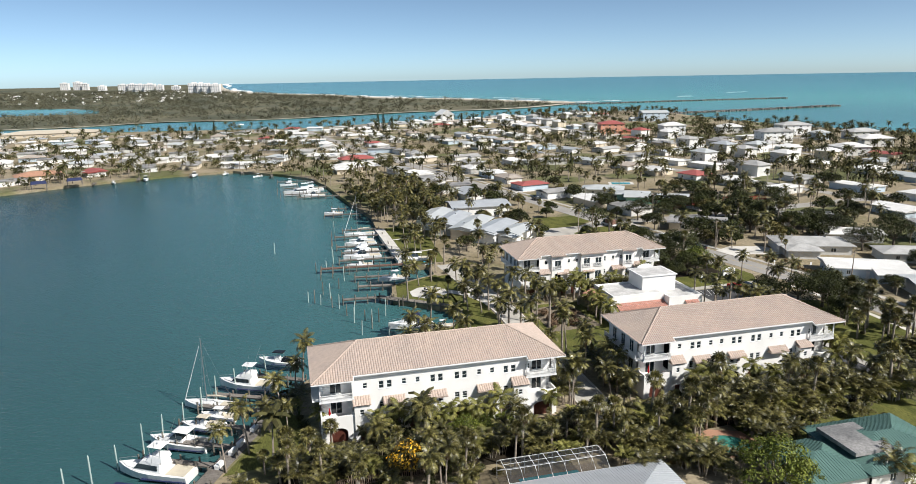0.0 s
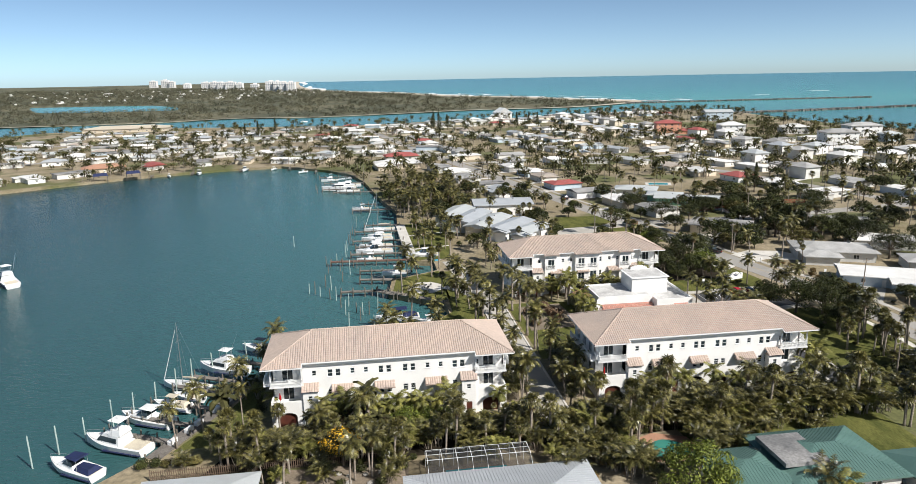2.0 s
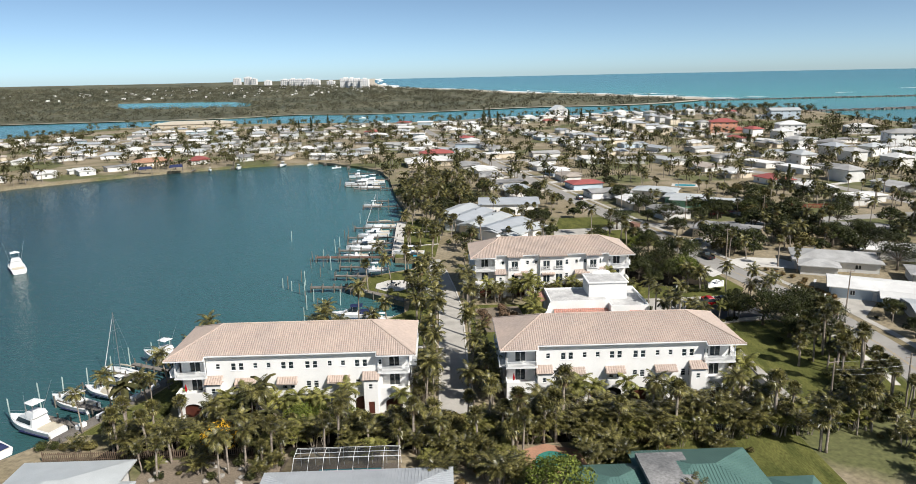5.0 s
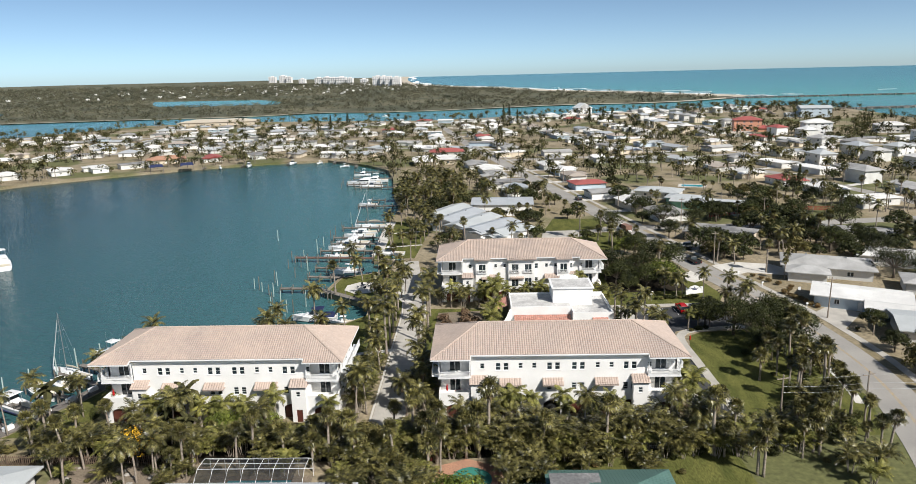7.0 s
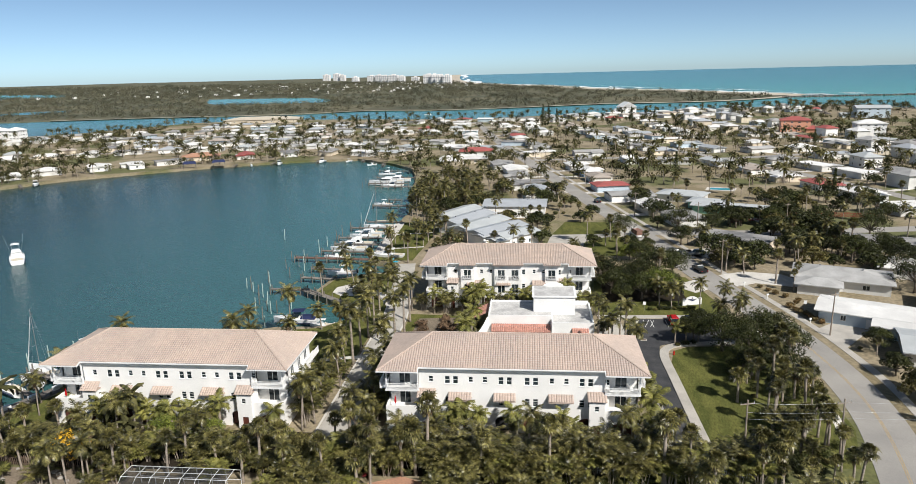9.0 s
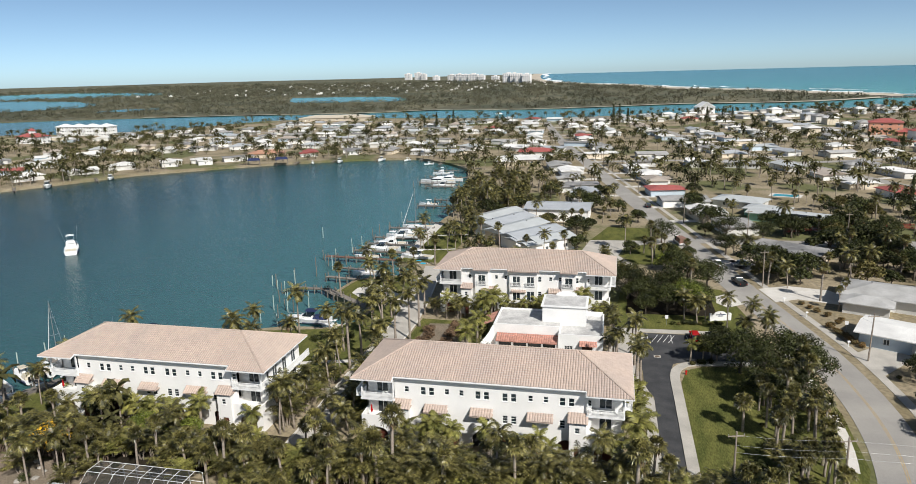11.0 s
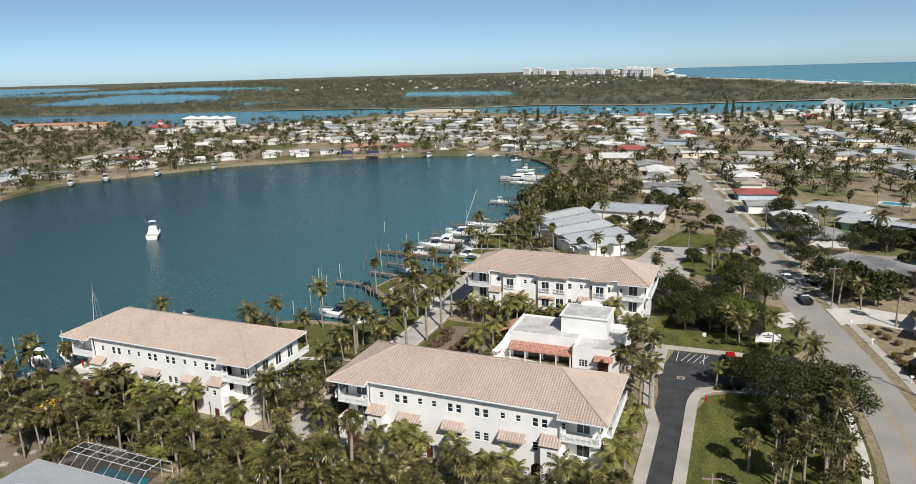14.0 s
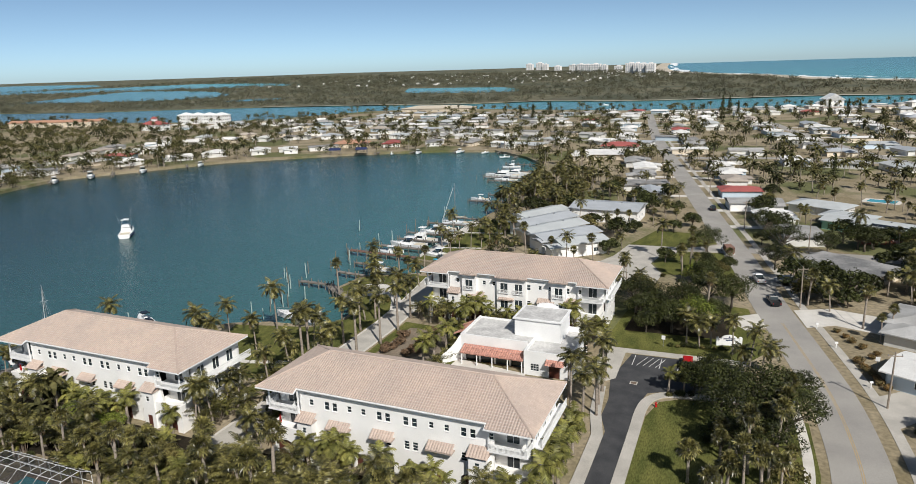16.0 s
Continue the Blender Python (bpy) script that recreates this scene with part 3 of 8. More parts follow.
sheet("lawn_10", [(96.3, 214), (97.8, 222.4), (104.4, 228.8), (114.8, 230.2), (117.5, 206), (100.2, 205)], 0.04, M["lawn"], "mown green lawn beside the villa forecourt", category="lawn")
# litter sheets, coloured extra dark to deepen the shade between the plants
sheet("planting_bed_1", [(-7, 86.6), (45, 86.8), (45, 98.2), (-1, 98.6)], 0.045, M["litter"], "leaf litter coloured dark as shade under the palm belt", category="bed")
sheet("planting_bed_2", [(51.2, 86.8), (98.0, 89.2), (98.0, 98.6), (51.2, 98.6)], 0.045, M["litter"], "leaf litter coloured dark as shade under the palm belt", category="bed")
sheet("planting_bed_3", [(97, 163), (117, 164), (117, 184), (98, 183)], 0.07, M["litter"], "leaf litter coloured dark as shade under the trees", category="bed")
sheet("mulch_bed", [(53.5, 134), (66, 135), (64.5, 151), (54, 150)], 0.06, M["mulch"], "brown planting bed", category="bed")
strip("seawall_apron", [(31.2, 204), (30.6, 228), (30.0, 252)], 3.4, 0.16, M["concrete_white"], "pale concrete seawall cap walkway", thick=1.2, side=0.6)
for i, y in enumerate((213, 233)):
    strip("footpath_%d" % (i + 1), [(32, y), (45, y + 3)], 1.0, 0.07, M["concrete_white"], "narrow concrete garden path", thick=0.1)
strip("footpath_3", smooth_line([(46, 128), (38, 126), (30, 124), (20, 126)]), 1.3, 0.07, M["concrete_white"], "curving concrete garden path", thick=0.1)
strip("footpath_4", smooth_line([(46, 158), (42, 166), (38, 170)]), 2.4, 0.07, M["concrete_white"], "pale path to the plaza", thick=0.1)
sheet("plaza", [(33 + 5.2 * math.cos(a * math.pi / 4 + 0.4), 170.5 + 5.2 * math.sin(a * math.pi / 4 + 0.4)) for a in range(8)], 0.09, M["concrete_white"], "octagonal pale paved plaza by the water", skirt=0.2)
FORECOURT = [(113.6, 241), (115.6, 231), (104, 229.5), (97, 223), (95.5, 214), (99.5, 205), (99, 196), (78, 196), (79, 205), (84.5, 219), (86.5, 232.6), (104, 233.6)]
sheet("driveway_2", FORECOURT, 0.062, M["concrete"], "broad pale concrete forecourt of the villas", skirt=0.2, category="driveway")
sheet("driveway_6", [(124.0, 173.5), (122.4, 181.5), (118.5, 178.5), (118.0, 173.5), (120.2, 170.5)], 0.066, M["concrete_white"], "short pale concrete entrance apron beside the road", skirt=0.2, category="driveway")
sheet("driveway_3", [(129.6, 186), (137, 189.5), (146, 187), (150, 180), (146, 176), (137, 179), (131.6, 176)], 0.07, M["concrete_white"], "bright white concrete house driveway", skirt=0.2, category="driveway")
sheet("driveway_4", [(122.5, 212), (132, 214), (142, 218), (142, 210), (134, 204), (124.5, 203)], 0.06, M["concrete"], "concrete house driveway", skirt=0.2, category="driveway")
sheet("driveway_5", [(139, 146), (146, 152), (150, 146), (141, 136)], 0.05, M["concrete"], "pale gravel house driveway", skirt=0.2, category="driveway")


# ---- walls, windows, roofs ----
def wall_boxes(shape, length, z0, z1, holes, thick, place, start=0.0, glazed=False):
    """A straight wall with real openings. holes: (x0, x1, z0, z1) along it; place(x, d, z) puts a point of it in the thing's space.
    Returns the faces that glaze the openings, where they are asked for."""
    xs = sorted({start, start + length, *(h[0] for h in holes), *(h[1] for h in holes)})
    zs = sorted({z0, z1, *(h[2] for h in holes), *(h[3] for h in holes)})
    nx, nz = len(xs) - 1, len(zs) - 1

    def solid(i, j):
        if not (0 <= i < nx and 0 <= j < nz):
            return False
        x, z = 0.5 * (xs[i] + xs[i + 1]), 0.5 * (zs[j] + zs[j + 1])
        return not any(h[0] < x < h[1] and h[2] < z < h[3] for h in holes)

    c = lambda i, d, j: shape.corner(place(xs[i], d, zs[j]))
    panes = []
    for i in range(nx):
        for j in range(nz):
            if not solid(i, j):
                if glazed:
                    panes.append((c(i, thick, j), c(i + 1, thick, j), c(i + 1, thick, j + 1), c(i, thick, j + 1)))
                continue
            shape.f.append((c(i, 0, j), c(i + 1, 0, j), c(i + 1, 0, j + 1), c(i, 0, j + 1)))
            shape.f.append((c(i + 1, thick, j), c(i, thick, j), c(i, thick, j + 1), c(i + 1, thick, j + 1)))
            for other, a, b in (((i - 1, j), (i, j + 1), (i, j)), ((i + 1, j), (i + 1, j), (i + 1, j + 1)), ((i, j - 1), (i, j), (i + 1, j)), ((i, j + 1), (i + 1, j + 1), (i, j + 1))):
                if not solid(*other):
                    shape.f.append((c(b[0], 0, b[1]), c(a[0], 0, a[1]), c(a[0], thick, a[1]), c(b[0], thick, b[1])))
    return panes


def side_of(x0, y0, turn):
    """A wall's own space: along it, into the house, up."""
    c, s = math.cos(radians(turn)), math.sin(radians(turn))
    return lambda x, d, z: (x0 + x * c - d * s, y0 + x * s + d * c, z)


def add_box(shape, place, x0, x1, d0, d1, z0, z1):
    pts = [place(x, d, z) for z in (z0, z1) for x, d in ((x0, d0), (x1, d0), (x1, d1), (x0, d1))]
    shape.add(pts, [(3, 2, 1, 0), (4, 5, 6, 7), (0, 1, 5, 4), (1, 2, 6, 5), (2, 3, 7, 6), (3, 0, 4, 7)])


def window_at(parent, place, x0, x1, z0, z1, leaves=1, sill=True, name="window", bars=1):
    """A framed window set into an opening: frame, pane and sill are its own pieces."""
    fr, gl = Shape(), Shape()
    t = 0.07
    cuts = []
    for k in range(leaves):
        for r in range(bars + 1):
            xa, xb = x0 + (x1 - x0) * k / leaves, x0 + (x1 - x0) * (k + 1) / leaves
            za, zb = z0 + (z1 - z0) * r / (bars + 1), z0 + (z1 - z0) * (r + 1) / (bars + 1)
            cuts.append((xa + (t if k == 0 else 0.04), xb - (t if k == leaves - 1 else 0.04), za + (t if r == 0 else 0.02), zb - (t if r == bars else 0.02)))
    wall_boxes(fr, x1 - x0, z0, z1, cuts, 0.09, lambda x, d, z: place(x, d + 0.04, z), x0)
    add_box(gl, place, x0 + t / 2, x1 - t / 2, 0.09, 0.11, z0 + t / 2, z1 - t / 2)
    win = part(name, fr, M["trim"], parent)
    part("pane", gl, M["glass"], win)
    if sill:
        sl = Shape()
        add_box(sl, place, x0 - 0.06, x1 + 0.06, -0.07, 0.05, z0 - 0.09, z0 - 0.003)
        part("sill", sl, M["trim"], win)
    return win


def plain_window(place, x0, x1, z0, z1):
    """A small window in one mesh: frame and panes by material."""
    fr = Shape()
    t, m = 0.08, (x0 + x1) / 2
    inner = lambda x, d, z: place(x, d + 0.04, z)
    panes = wall_boxes(fr, x1 - x0, z0, z1, [(x0 + t, m - 0.04, z0 + t, z1 - t), (m + 0.04, x1 - t, z0 + t, z1 - t)], 0.09, inner, x0, True)
    k = len(fr.f)
    fr.f += panes
    me = fr.mesh("window", M["trim"], M["glass"])
    me.polygons.foreach_set("material_index", [0] * k + [1] * len(panes))
    return new("window", me)


def tiled_slope(shape, origin, along, up, length, run, width=0.38, course=0.46, lift=0.075, low=lambda u: 0.0):
    """Barrel tiles over a slope: each tile is an arched piece that overlaps the one below."""
    o, a, s = Vector(origin), Vector(along).normalized(), Vector(up).normalized()
    n = a.cross(s).normalized()
    cols = max(1, round(length / width))
    w = length / cols
    for c in range(cols):
        us = [(c + k) * w for k in (0.0, 0.3, 0.7, 1.0)]
        tops = [run(u) for u in us]
        base = low(us[1])
        i = int(base / course)
        while i * course < max(tops) - 1e-3:
            rows = []
            for e, extra in ((i, 0.035), (i + 1, 0.0)):
                rows += [o + a * u + s * max(base, min(e * course, top)) + n * (h * lift + extra) for u, h, top in zip(us, (0, 1, 1, 0), tops)]
            shape.add(rows, [(0, 1, 5, 4), (1, 2, 6, 5), (2, 3, 7, 6)])
            i += 1


def hip_roof_tiled(shape, x0, x1, y0, y1, z, pitch, notch):
    """All four slopes of a hipped tile roof."""
    half = (y1 - y0) / 2
    k = math.sqrt(1 + pitch * pitch)
    L, D = x1 - x0, y1 - y0
    long_run = lambda u: min(u, L - u, half) * k
    short_run = lambda u: min(u, D - u) * k
    tiled_slope(shape, (x0, y0, z), (1, 0, 0), (0, 1, pitch), L, long_run, low=lambda u: notch[2] * k if notch[0] < u < notch[1] else 0.0)
    tiled_slope(shape, (x1, y1, z), (-1, 0, 0), (0, -1, pitch), L, long_run)
    tiled_slope(shape, (x0, y1, z), (0, -1, 0), (1, 0, pitch), D, short_run)
    tiled_slope(shape, (x1, y0, z), (0, 1, 0), (-1, 0, pitch), D, short_run)


def arch_fill(shape, place, x0, x1, z_spring, z_top, d0, d1, steps=10):
    """The masonry over an arched opening, between its curve and the lintel level."""
    w, h = (x1 - x0) / 2, z_top - z_spring
    pts = [(x0 + w - w * math.cos(math.pi * i / steps), z_spring + h * 0.97 * math.sin(math.pi * i / steps)) for i in range(steps + 1)]
    for (xa, za), (xb, zb) in zip(pts, pts[1:]):
        q = [place(x, d, z) for d in (d0, d1) for x, z in ((xa, za), (xb, zb), (xb, z_top), (xa, z_top))]
        shape.add(q, [(0, 1, 2, 3), (7, 6, 5, 4), (0, 4, 5, 1)])


def railing(parent, place, x0, x1, d, z, h=1.0):
    top, bal = Shape(), Shape()
    add_box(top, place, x0, x1, d - 0.05, d + 0.05, z + h - 0.07, z + h)
    add_box(top, place, x0, x1, d - 0.04, d + 0.04, z + 0.08, z + 0.14)
    n = max(2, round((x1 - x0) / 0.16))
    for i in range(n + 1):
        x = x0 + (x1 - x0) * i / n
        add_box(bal, place, x - 0.025, x + 0.025, d - 0.025, d + 0.025, z, z + h - 0.07)
    rail = part("railing", top, M["trim"], parent)
    tagged(part("balusters", bal, M["trim"], rail), kind="stuff")
    return rail


def condo(name, label, m, french=False):
    """Three storeys of white stucco under a hipped barrel-tile roof, 42 by 16.5 m over the eaves; origin at the front left eave corner."""
    root = thing(name, label, "building", "white apartment buildings", m)
    L, D, H = 41.3, 15.8, 10.6
    front, back, left, right = 1.6, D - 1.2, 1.2, L - 1.2
    f3, f2 = 7.1, 3.6
    end = 5.2
    ends = ((left, left + end), (right - end, right))
    # third-floor windows and doors along the front, measured from the left end of the middle wall
    base = left + end
    mid = right - end - base
    place = side_of(base, front, 0)
    holes, wins = [], []
    for x, two in ((8.3, 0), (11.5, 1), (14.5, 0), (16.7, 0), (19.8, 1), (23.8, 1), (26.9, 0), (29.1, 0), (32.1, 1), (35.2, 0)):
        x -= base
        spans = ((x - 1.05, x - 0.22), (x + 0.22, x + 1.05)) if two else ((x - 0.36, x + 0.36),)
        for a, b in spans:
            z0, z1 = (f3 + 0.95, f3 + 2.25) if two else (f3 + 1.25, f3 + 2.2)
            holes.append((a, b, z0, z1))
            wins.append((a, b, z0, z1, 1))
        if two:
            for a, b in spans:
                holes.append((a, b, f2 + 0.9, f2 + 2.2))
                wins.append((a, b, f2 + 0.9, f2 + 2.2, 2))
    arches = [(11.0, 13.8), (18.2, 21.0), (22.6, 25.4), (30.8, 33.4)]
    for a, b in arches:
        holes.append((a - base, b - base, 0.0, 2.7))
    doors = [(15.2, 16.2), (27.4, 28.4)]
    for a, b in doors:
        holes.append((a - base, b - base, 0.0, 2.2))
    walls = Shape()
    wall_boxes(walls, mid, 0, H + 0.3, holes, 0.3, place)
    for a, b in arches:
        arch_fill(walls, place, a - base, b - base, 1.8, 2.7, 0.0, 0.3)
    part("front_wall", walls, M["stucco"], root)
    for a, b, z0, z1, bars in wins:
        window_at(root, place, a, b, z0, z1, 1, bars=bars)
    for i, (a, b) in enumerate(arches):
        g = Shape()
        add_box(g, place, a - base, b - base, 0.7, 0.8, 0, 2.7)
        for k in range(1, 4):
            add_box(g, place, a - base, b - base, 0.66, 0.7, 0.66 * k, 0.66 * k + 0.04)
        # the second opening gets a near-black panel, painted as an unlit garage
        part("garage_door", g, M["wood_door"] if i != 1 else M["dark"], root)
    for a, b in doors:
        g = Shape()
        add_box(g, place, a - base + 0.02, b - base - 0.02, 0.08, 0.14, 0, 2.18)
        add_box(g, place, a - base + 0.2, b - base - 0.2, 0.06, 0.08, 1.2, 2.0)
        part("door", g, M["wood_door"], root)
    # small pent roofs of tile over the garages in the middle
    for a, b in ((11.0, 14.6), (18.0, 21.4), (26.4, 30.2)):
        pent = Shape()
        tiled_slope(pent, (a, front - 1.25, 5.9), (1, 0, 0), (0, 1.25, 0.75), b - a, lambda u: 1.45, 0.4, 0.42)
        pent.box(a, b, front - 1.2, front - 0.003, 5.7, 5.85)
        part("pent_roof", pent, M["tile"], root)
    # end bays: recessed porches with balconies on the third floor, bump-outs with garages below
    shell = Shape()
    for k, (a, b) in enumerate(ends):
        recess = front + 1.9
        pl = side_of(a, recess, 0)
        w = b - a
        hs = [(w / 2 - 0.9, w / 2 + 0.9, z, z + 2.25) for z in (f2 + 0.05, f3 + 0.05)]
        wall_boxes(shell, w, 0, H - 0.1, hs, 0.25, pl)
        for h in hs:
            door = window_at(root, pl, *h, leaves=2, sill=False, name="french_door", bars=0)
        # porch floor and corner posts
        slab = Shape()
        slab.box(a - 0.1, b + 0.1, front - 0.55, recess, f3 - 0.25, f3)
        part("balcony_floor", slab, M["trim"], root)
        for x in (a + 0.02, b - 0.2):
            part("porch_post", Shape().box(x, x + 0.18, front - 0.45, front - 0.27, f3 + 0.003, H - 0.1), M["trim"], root)
        railing(root, side_of(a, front - 0.5, 0), 0.05, w - 0.05, 0.0, f3)
        outer_x, turn_dir = (a, 1) if k == 0 else (b, -1)
        railing(root, side_of(outer_x, front - 0.5 if k else recess, 90 if k else -90), 0.1, 2.3, 0.0, f3)
        # lower bay with an arched garage and a parapet terrace
        ax0 = w / 2 - 1.45
        gp = side_of(a, front - 0.9, 0)
        wall_boxes(shell, w, 0, f2 + 0.95, [(ax0, ax0 + 2.9, 0.0, 2.6)], 0.25, gp)
        arch_fill(shell, gp, ax0, ax0 + 2.9, 1.75, 2.6, 0.0, 0.25)
        gd = Shape()
        add_box(gd, gp, ax0, ax0 + 2.9, 0.45, 0.55, 0, 2.6)
        part("garage_door", gd, M["wood_door"], root)
        shell.box(a, b, front - 0.64, recess - 0.003, f2 - 0.25, f2)
        for x in (a, b - 0.25):
            shell.box(x, x + 0.25, front - 0.64, recess - 0.003, 0, f2 - 0.253)
            shell.box(x, x + 0.25, front - 0.64, recess - 0.003, f2 + 0.003, f2 + 0.95)
        # bump-out with its own little tile roof, beside the porch
        bx = (b, b + 2.4) if k == 0 else (a - 2.4, a)
        bp = side_of(bx[0], front - 1.2, 0)
        wall_boxes(shell, 2.4, 0, 6.15, [(0.8, 1.5, f2 + 0.9, f2 + 1.8), (0.7, 1.7, 0, 2.2)], 0.25, bp)
        for x in (bx[0], bx[1] - 0.25):
            shell.box(x, x + 0.25, front - 0.95, front - 0.003, 0, 6.15)
        window_at(root, bp, 0.8, 1.5, f2 + 0.9, f2 + 1.8)
        dd = Shape()
        add_box(dd, bp, 0.72, 1.68, 0.1, 0.16, 0, 2.18)
        part("door", dd, M["wood_door"], root)
        cap = Shape()
        tiled_slope(cap, (bx[0] - 0.25, front - 1.6, 6.25), (1, 0, 0), (0, 1.6, 0.95), 2.9, lambda u: 1.85, 0.41, 0.42)
        cap.box(bx[0] - 0.2, bx[1] + 0.2, front - 1.5, front - 0.003, 6.15, 6.24)
        part("pent_roof", cap, M["tile"], root)
        # the end wall with its long balcony
        ex = left if k == 0 else right
        ep = side_of(ex, back if k == 0 else recess, -90 if k == 0 else 90)
        span = back - recess
        hs = [(x, x + 1.5, z, z + 2.2) for z in (f2 + 0.05, f3 + 0.05) for x in (1.5, span / 2 - 0.7, span - 3.0)] + [(span / 2 - 2.4, span / 2 - 1.5, 0.9, 2.1), (span / 2 + 1.5, span / 2 + 2.4, 0.9, 2.1)]
        wall_boxes(shell, span, 0, H - 0.1, hs, 0.25, ep)
        for h in hs:
            window_at(root, ep, *h, leaves=2 if h[2] > 3 else 1, sill=h[2] < 3, name="french_door" if h[2] > 3 else "window", bars=0 if h[2] > 3 else 1)
        bal = Shape()
        add_box(bal, ep, 0.3, span + 1.6, -1.15, 0, f3 - 0.22, f3)
        part("balcony_floor", bal, M["trim"], root)
        railing(root, ep, 0.35, span + 1.55, -1.1, f3)
    bp = side_of(right, back, 180)
    bh = [(x, x + 1.2, z, z + 1.4) for z in (f2 + 0.8, f3 + 0.8) for x in (4, 9, 14, 19, 24, 29, 34)]
    wall_boxes(shell, right - left, 0, H - 0.1, bh, 0.25, bp)
    for h in bh:
        window_at(root, bp, *h)
    part("outer_wall", shell, M["stucco"], root)
    # an added solid block, coloured near-black for the shade of the rooms
    filler = Shape()
    filler.box(left + 0.6, right - 0.6, front + 2.6, back - 0.6, 0, H - 0.3)
    part("inner_core", filler, M["dark"], root)
    # roof: tiles, deck, fascia and ridge caps
    pitch = 0.43
    roof = Shape()
    inset = 0.9
    n0, n1, ny = base + 0.15, base + mid - 0.15, 0.9
    hip_roof_tiled(roof, 0, L, 0, D, H, pitch, (n0, n1, ny))
    tiles = part("roof_tiles", roof, M["tile"], root, "weathered pinkish-beige barrel tiles")
    deck = Shape()
    hz = H + D / 2 * pitch
    nz = H + ny * pitch
    rim = [(0, 0, H), (n0, 0, H), (n0, ny, nz), (n1, ny, nz), (n1, 0, H), (L, 0, H), (L, D, H), (0, D, H)]
    deck.v = [(x, y, z - 0.03) for x, y, z in rim] + [(x, y, z - 0.2) for x, y, z in rim] + [(D / 2, D / 2, hz - 0.03), (L - D / 2, D / 2, hz - 0.03)]
    deck.f = [(0, 1, 2, 16), (2, 3, 17, 16), (3, 4, 5, 17), (5, 6, 17), (6, 7, 16, 17), (7, 0, 16), (15, 14, 13, 12, 11, 10, 9, 8)] + [(i, i + 8, (i + 1) % 8 + 8, (i + 1) % 8) for i in range(8)]
    part("roof_deck", deck, M["trim"], root)
    caps = Shape()
    for a, b in (((0, 0, H), (D / 2, D / 2, hz)), ((0, D, H), (D / 2, D / 2, hz)), ((L, 0, H), (L - D / 2, D / 2, hz)), ((L, D, H), (L - D / 2, D / 2, hz)), ((D / 2, D / 2, hz), (L - D / 2, D / 2, hz))):
        a, b = Vector(a), Vector(b)
        n = round((b - a).length / 0.5)
        for i in range(n):
            p, q = a.lerp(b, i / n), a.lerp(b, (i + 1.05) / n)
            caps.tube([p + Vector((0, 0, 0.07)), q + Vector((0, 0, 0.045))], [0.17, 0.13], 6)
    part("ridge_cap", caps, M["tile"], root)
    gut = Shape()
    for x0, x1, y0, y1 in ((0, n0, -0.08, 0.04), (n1, L, -0.08, 0.04), (0, L, D - 0.04, D + 0.08), (-0.08, 0.04, 0.05, D - 0.05), (L - 0.04, L + 0.08, 0.05, D - 0.05)):
        gut.box(x0, x1, y0, y1, H - 0.16, H - 0.02)
    gut.box(n0, n1, ny - 0.1, ny + 0.02, nz - 0.18, nz - 0.04)
    gut.box(base, base + mid, ny + 0.03, front + 0.2, H + 0.2, H + 0.24)
    part("gutter", gut, M["trim"], root)
    if french:
        # three projecting french-balcony bays on the third floor
        for x in (11.2, 20.8, 31.0):
            bay = Shape()
            w = 3.2 if x != 20.8 else 6.4
            fp = side_of(x - w / 2, front - 0.75, 0)
            hs = [(0.75 + i * 3.2, 2.45 + i * 3.2, z, z + 2.2) for i in range(round(w / 3.2)) for z in (f2 + 0.1, f3 + 0.1)]
            wall_boxes(bay, w, 3.0, H + 0.15, hs, 0.25, fp)
            for xx in (0, w - 0.25):
                add_box(bay, fp, xx, xx + 0.25, 0.253, 0.747, 3.0, H + 0.15)
            body = part("bay", bay, M["stucco"], root)
            for h in hs:
                window_at(root, fp, *h, leaves=2, sill=False, name="french_door", bars=0)
                if h[2] > 6:
                    railing(root, fp, h[0] - 0.3, h[1] + 0.3, -0.25, f3 + 0.05, 0.9)
            tr = Shape()
            tiled_slope(tr, (x - w / 2 - 0.4, front - 1.6, H + 0.12), (1, 0, 0), (0, 1, pitch * 0.75), w + 0.8, lambda u: 4.2, 0.5, 0.52)
            tr.box(x - w / 2 - 0.35, x + w / 2 + 0.35, front - 1.55, front - 0.3, H + 0.0, H + 0.1)
            part("bay_roof", tr, M["tile"], root)
    return root


condo_a = condo("apartment_building", "three-storey white stucco building with beige tile roof beside the bay", pose(0.4, 98.2, 0))
condo_b = copy_thing(condo_a, pose(55.7, 98.6, 0))
tagged(condo_b, "three-storey white stucco building with beige tile roof beside the lot")
condo_c = condo("apartment_building", "three-storey white stucco building with tile roof and french balconies", pose(53.3, 157.2, 0), french=True)


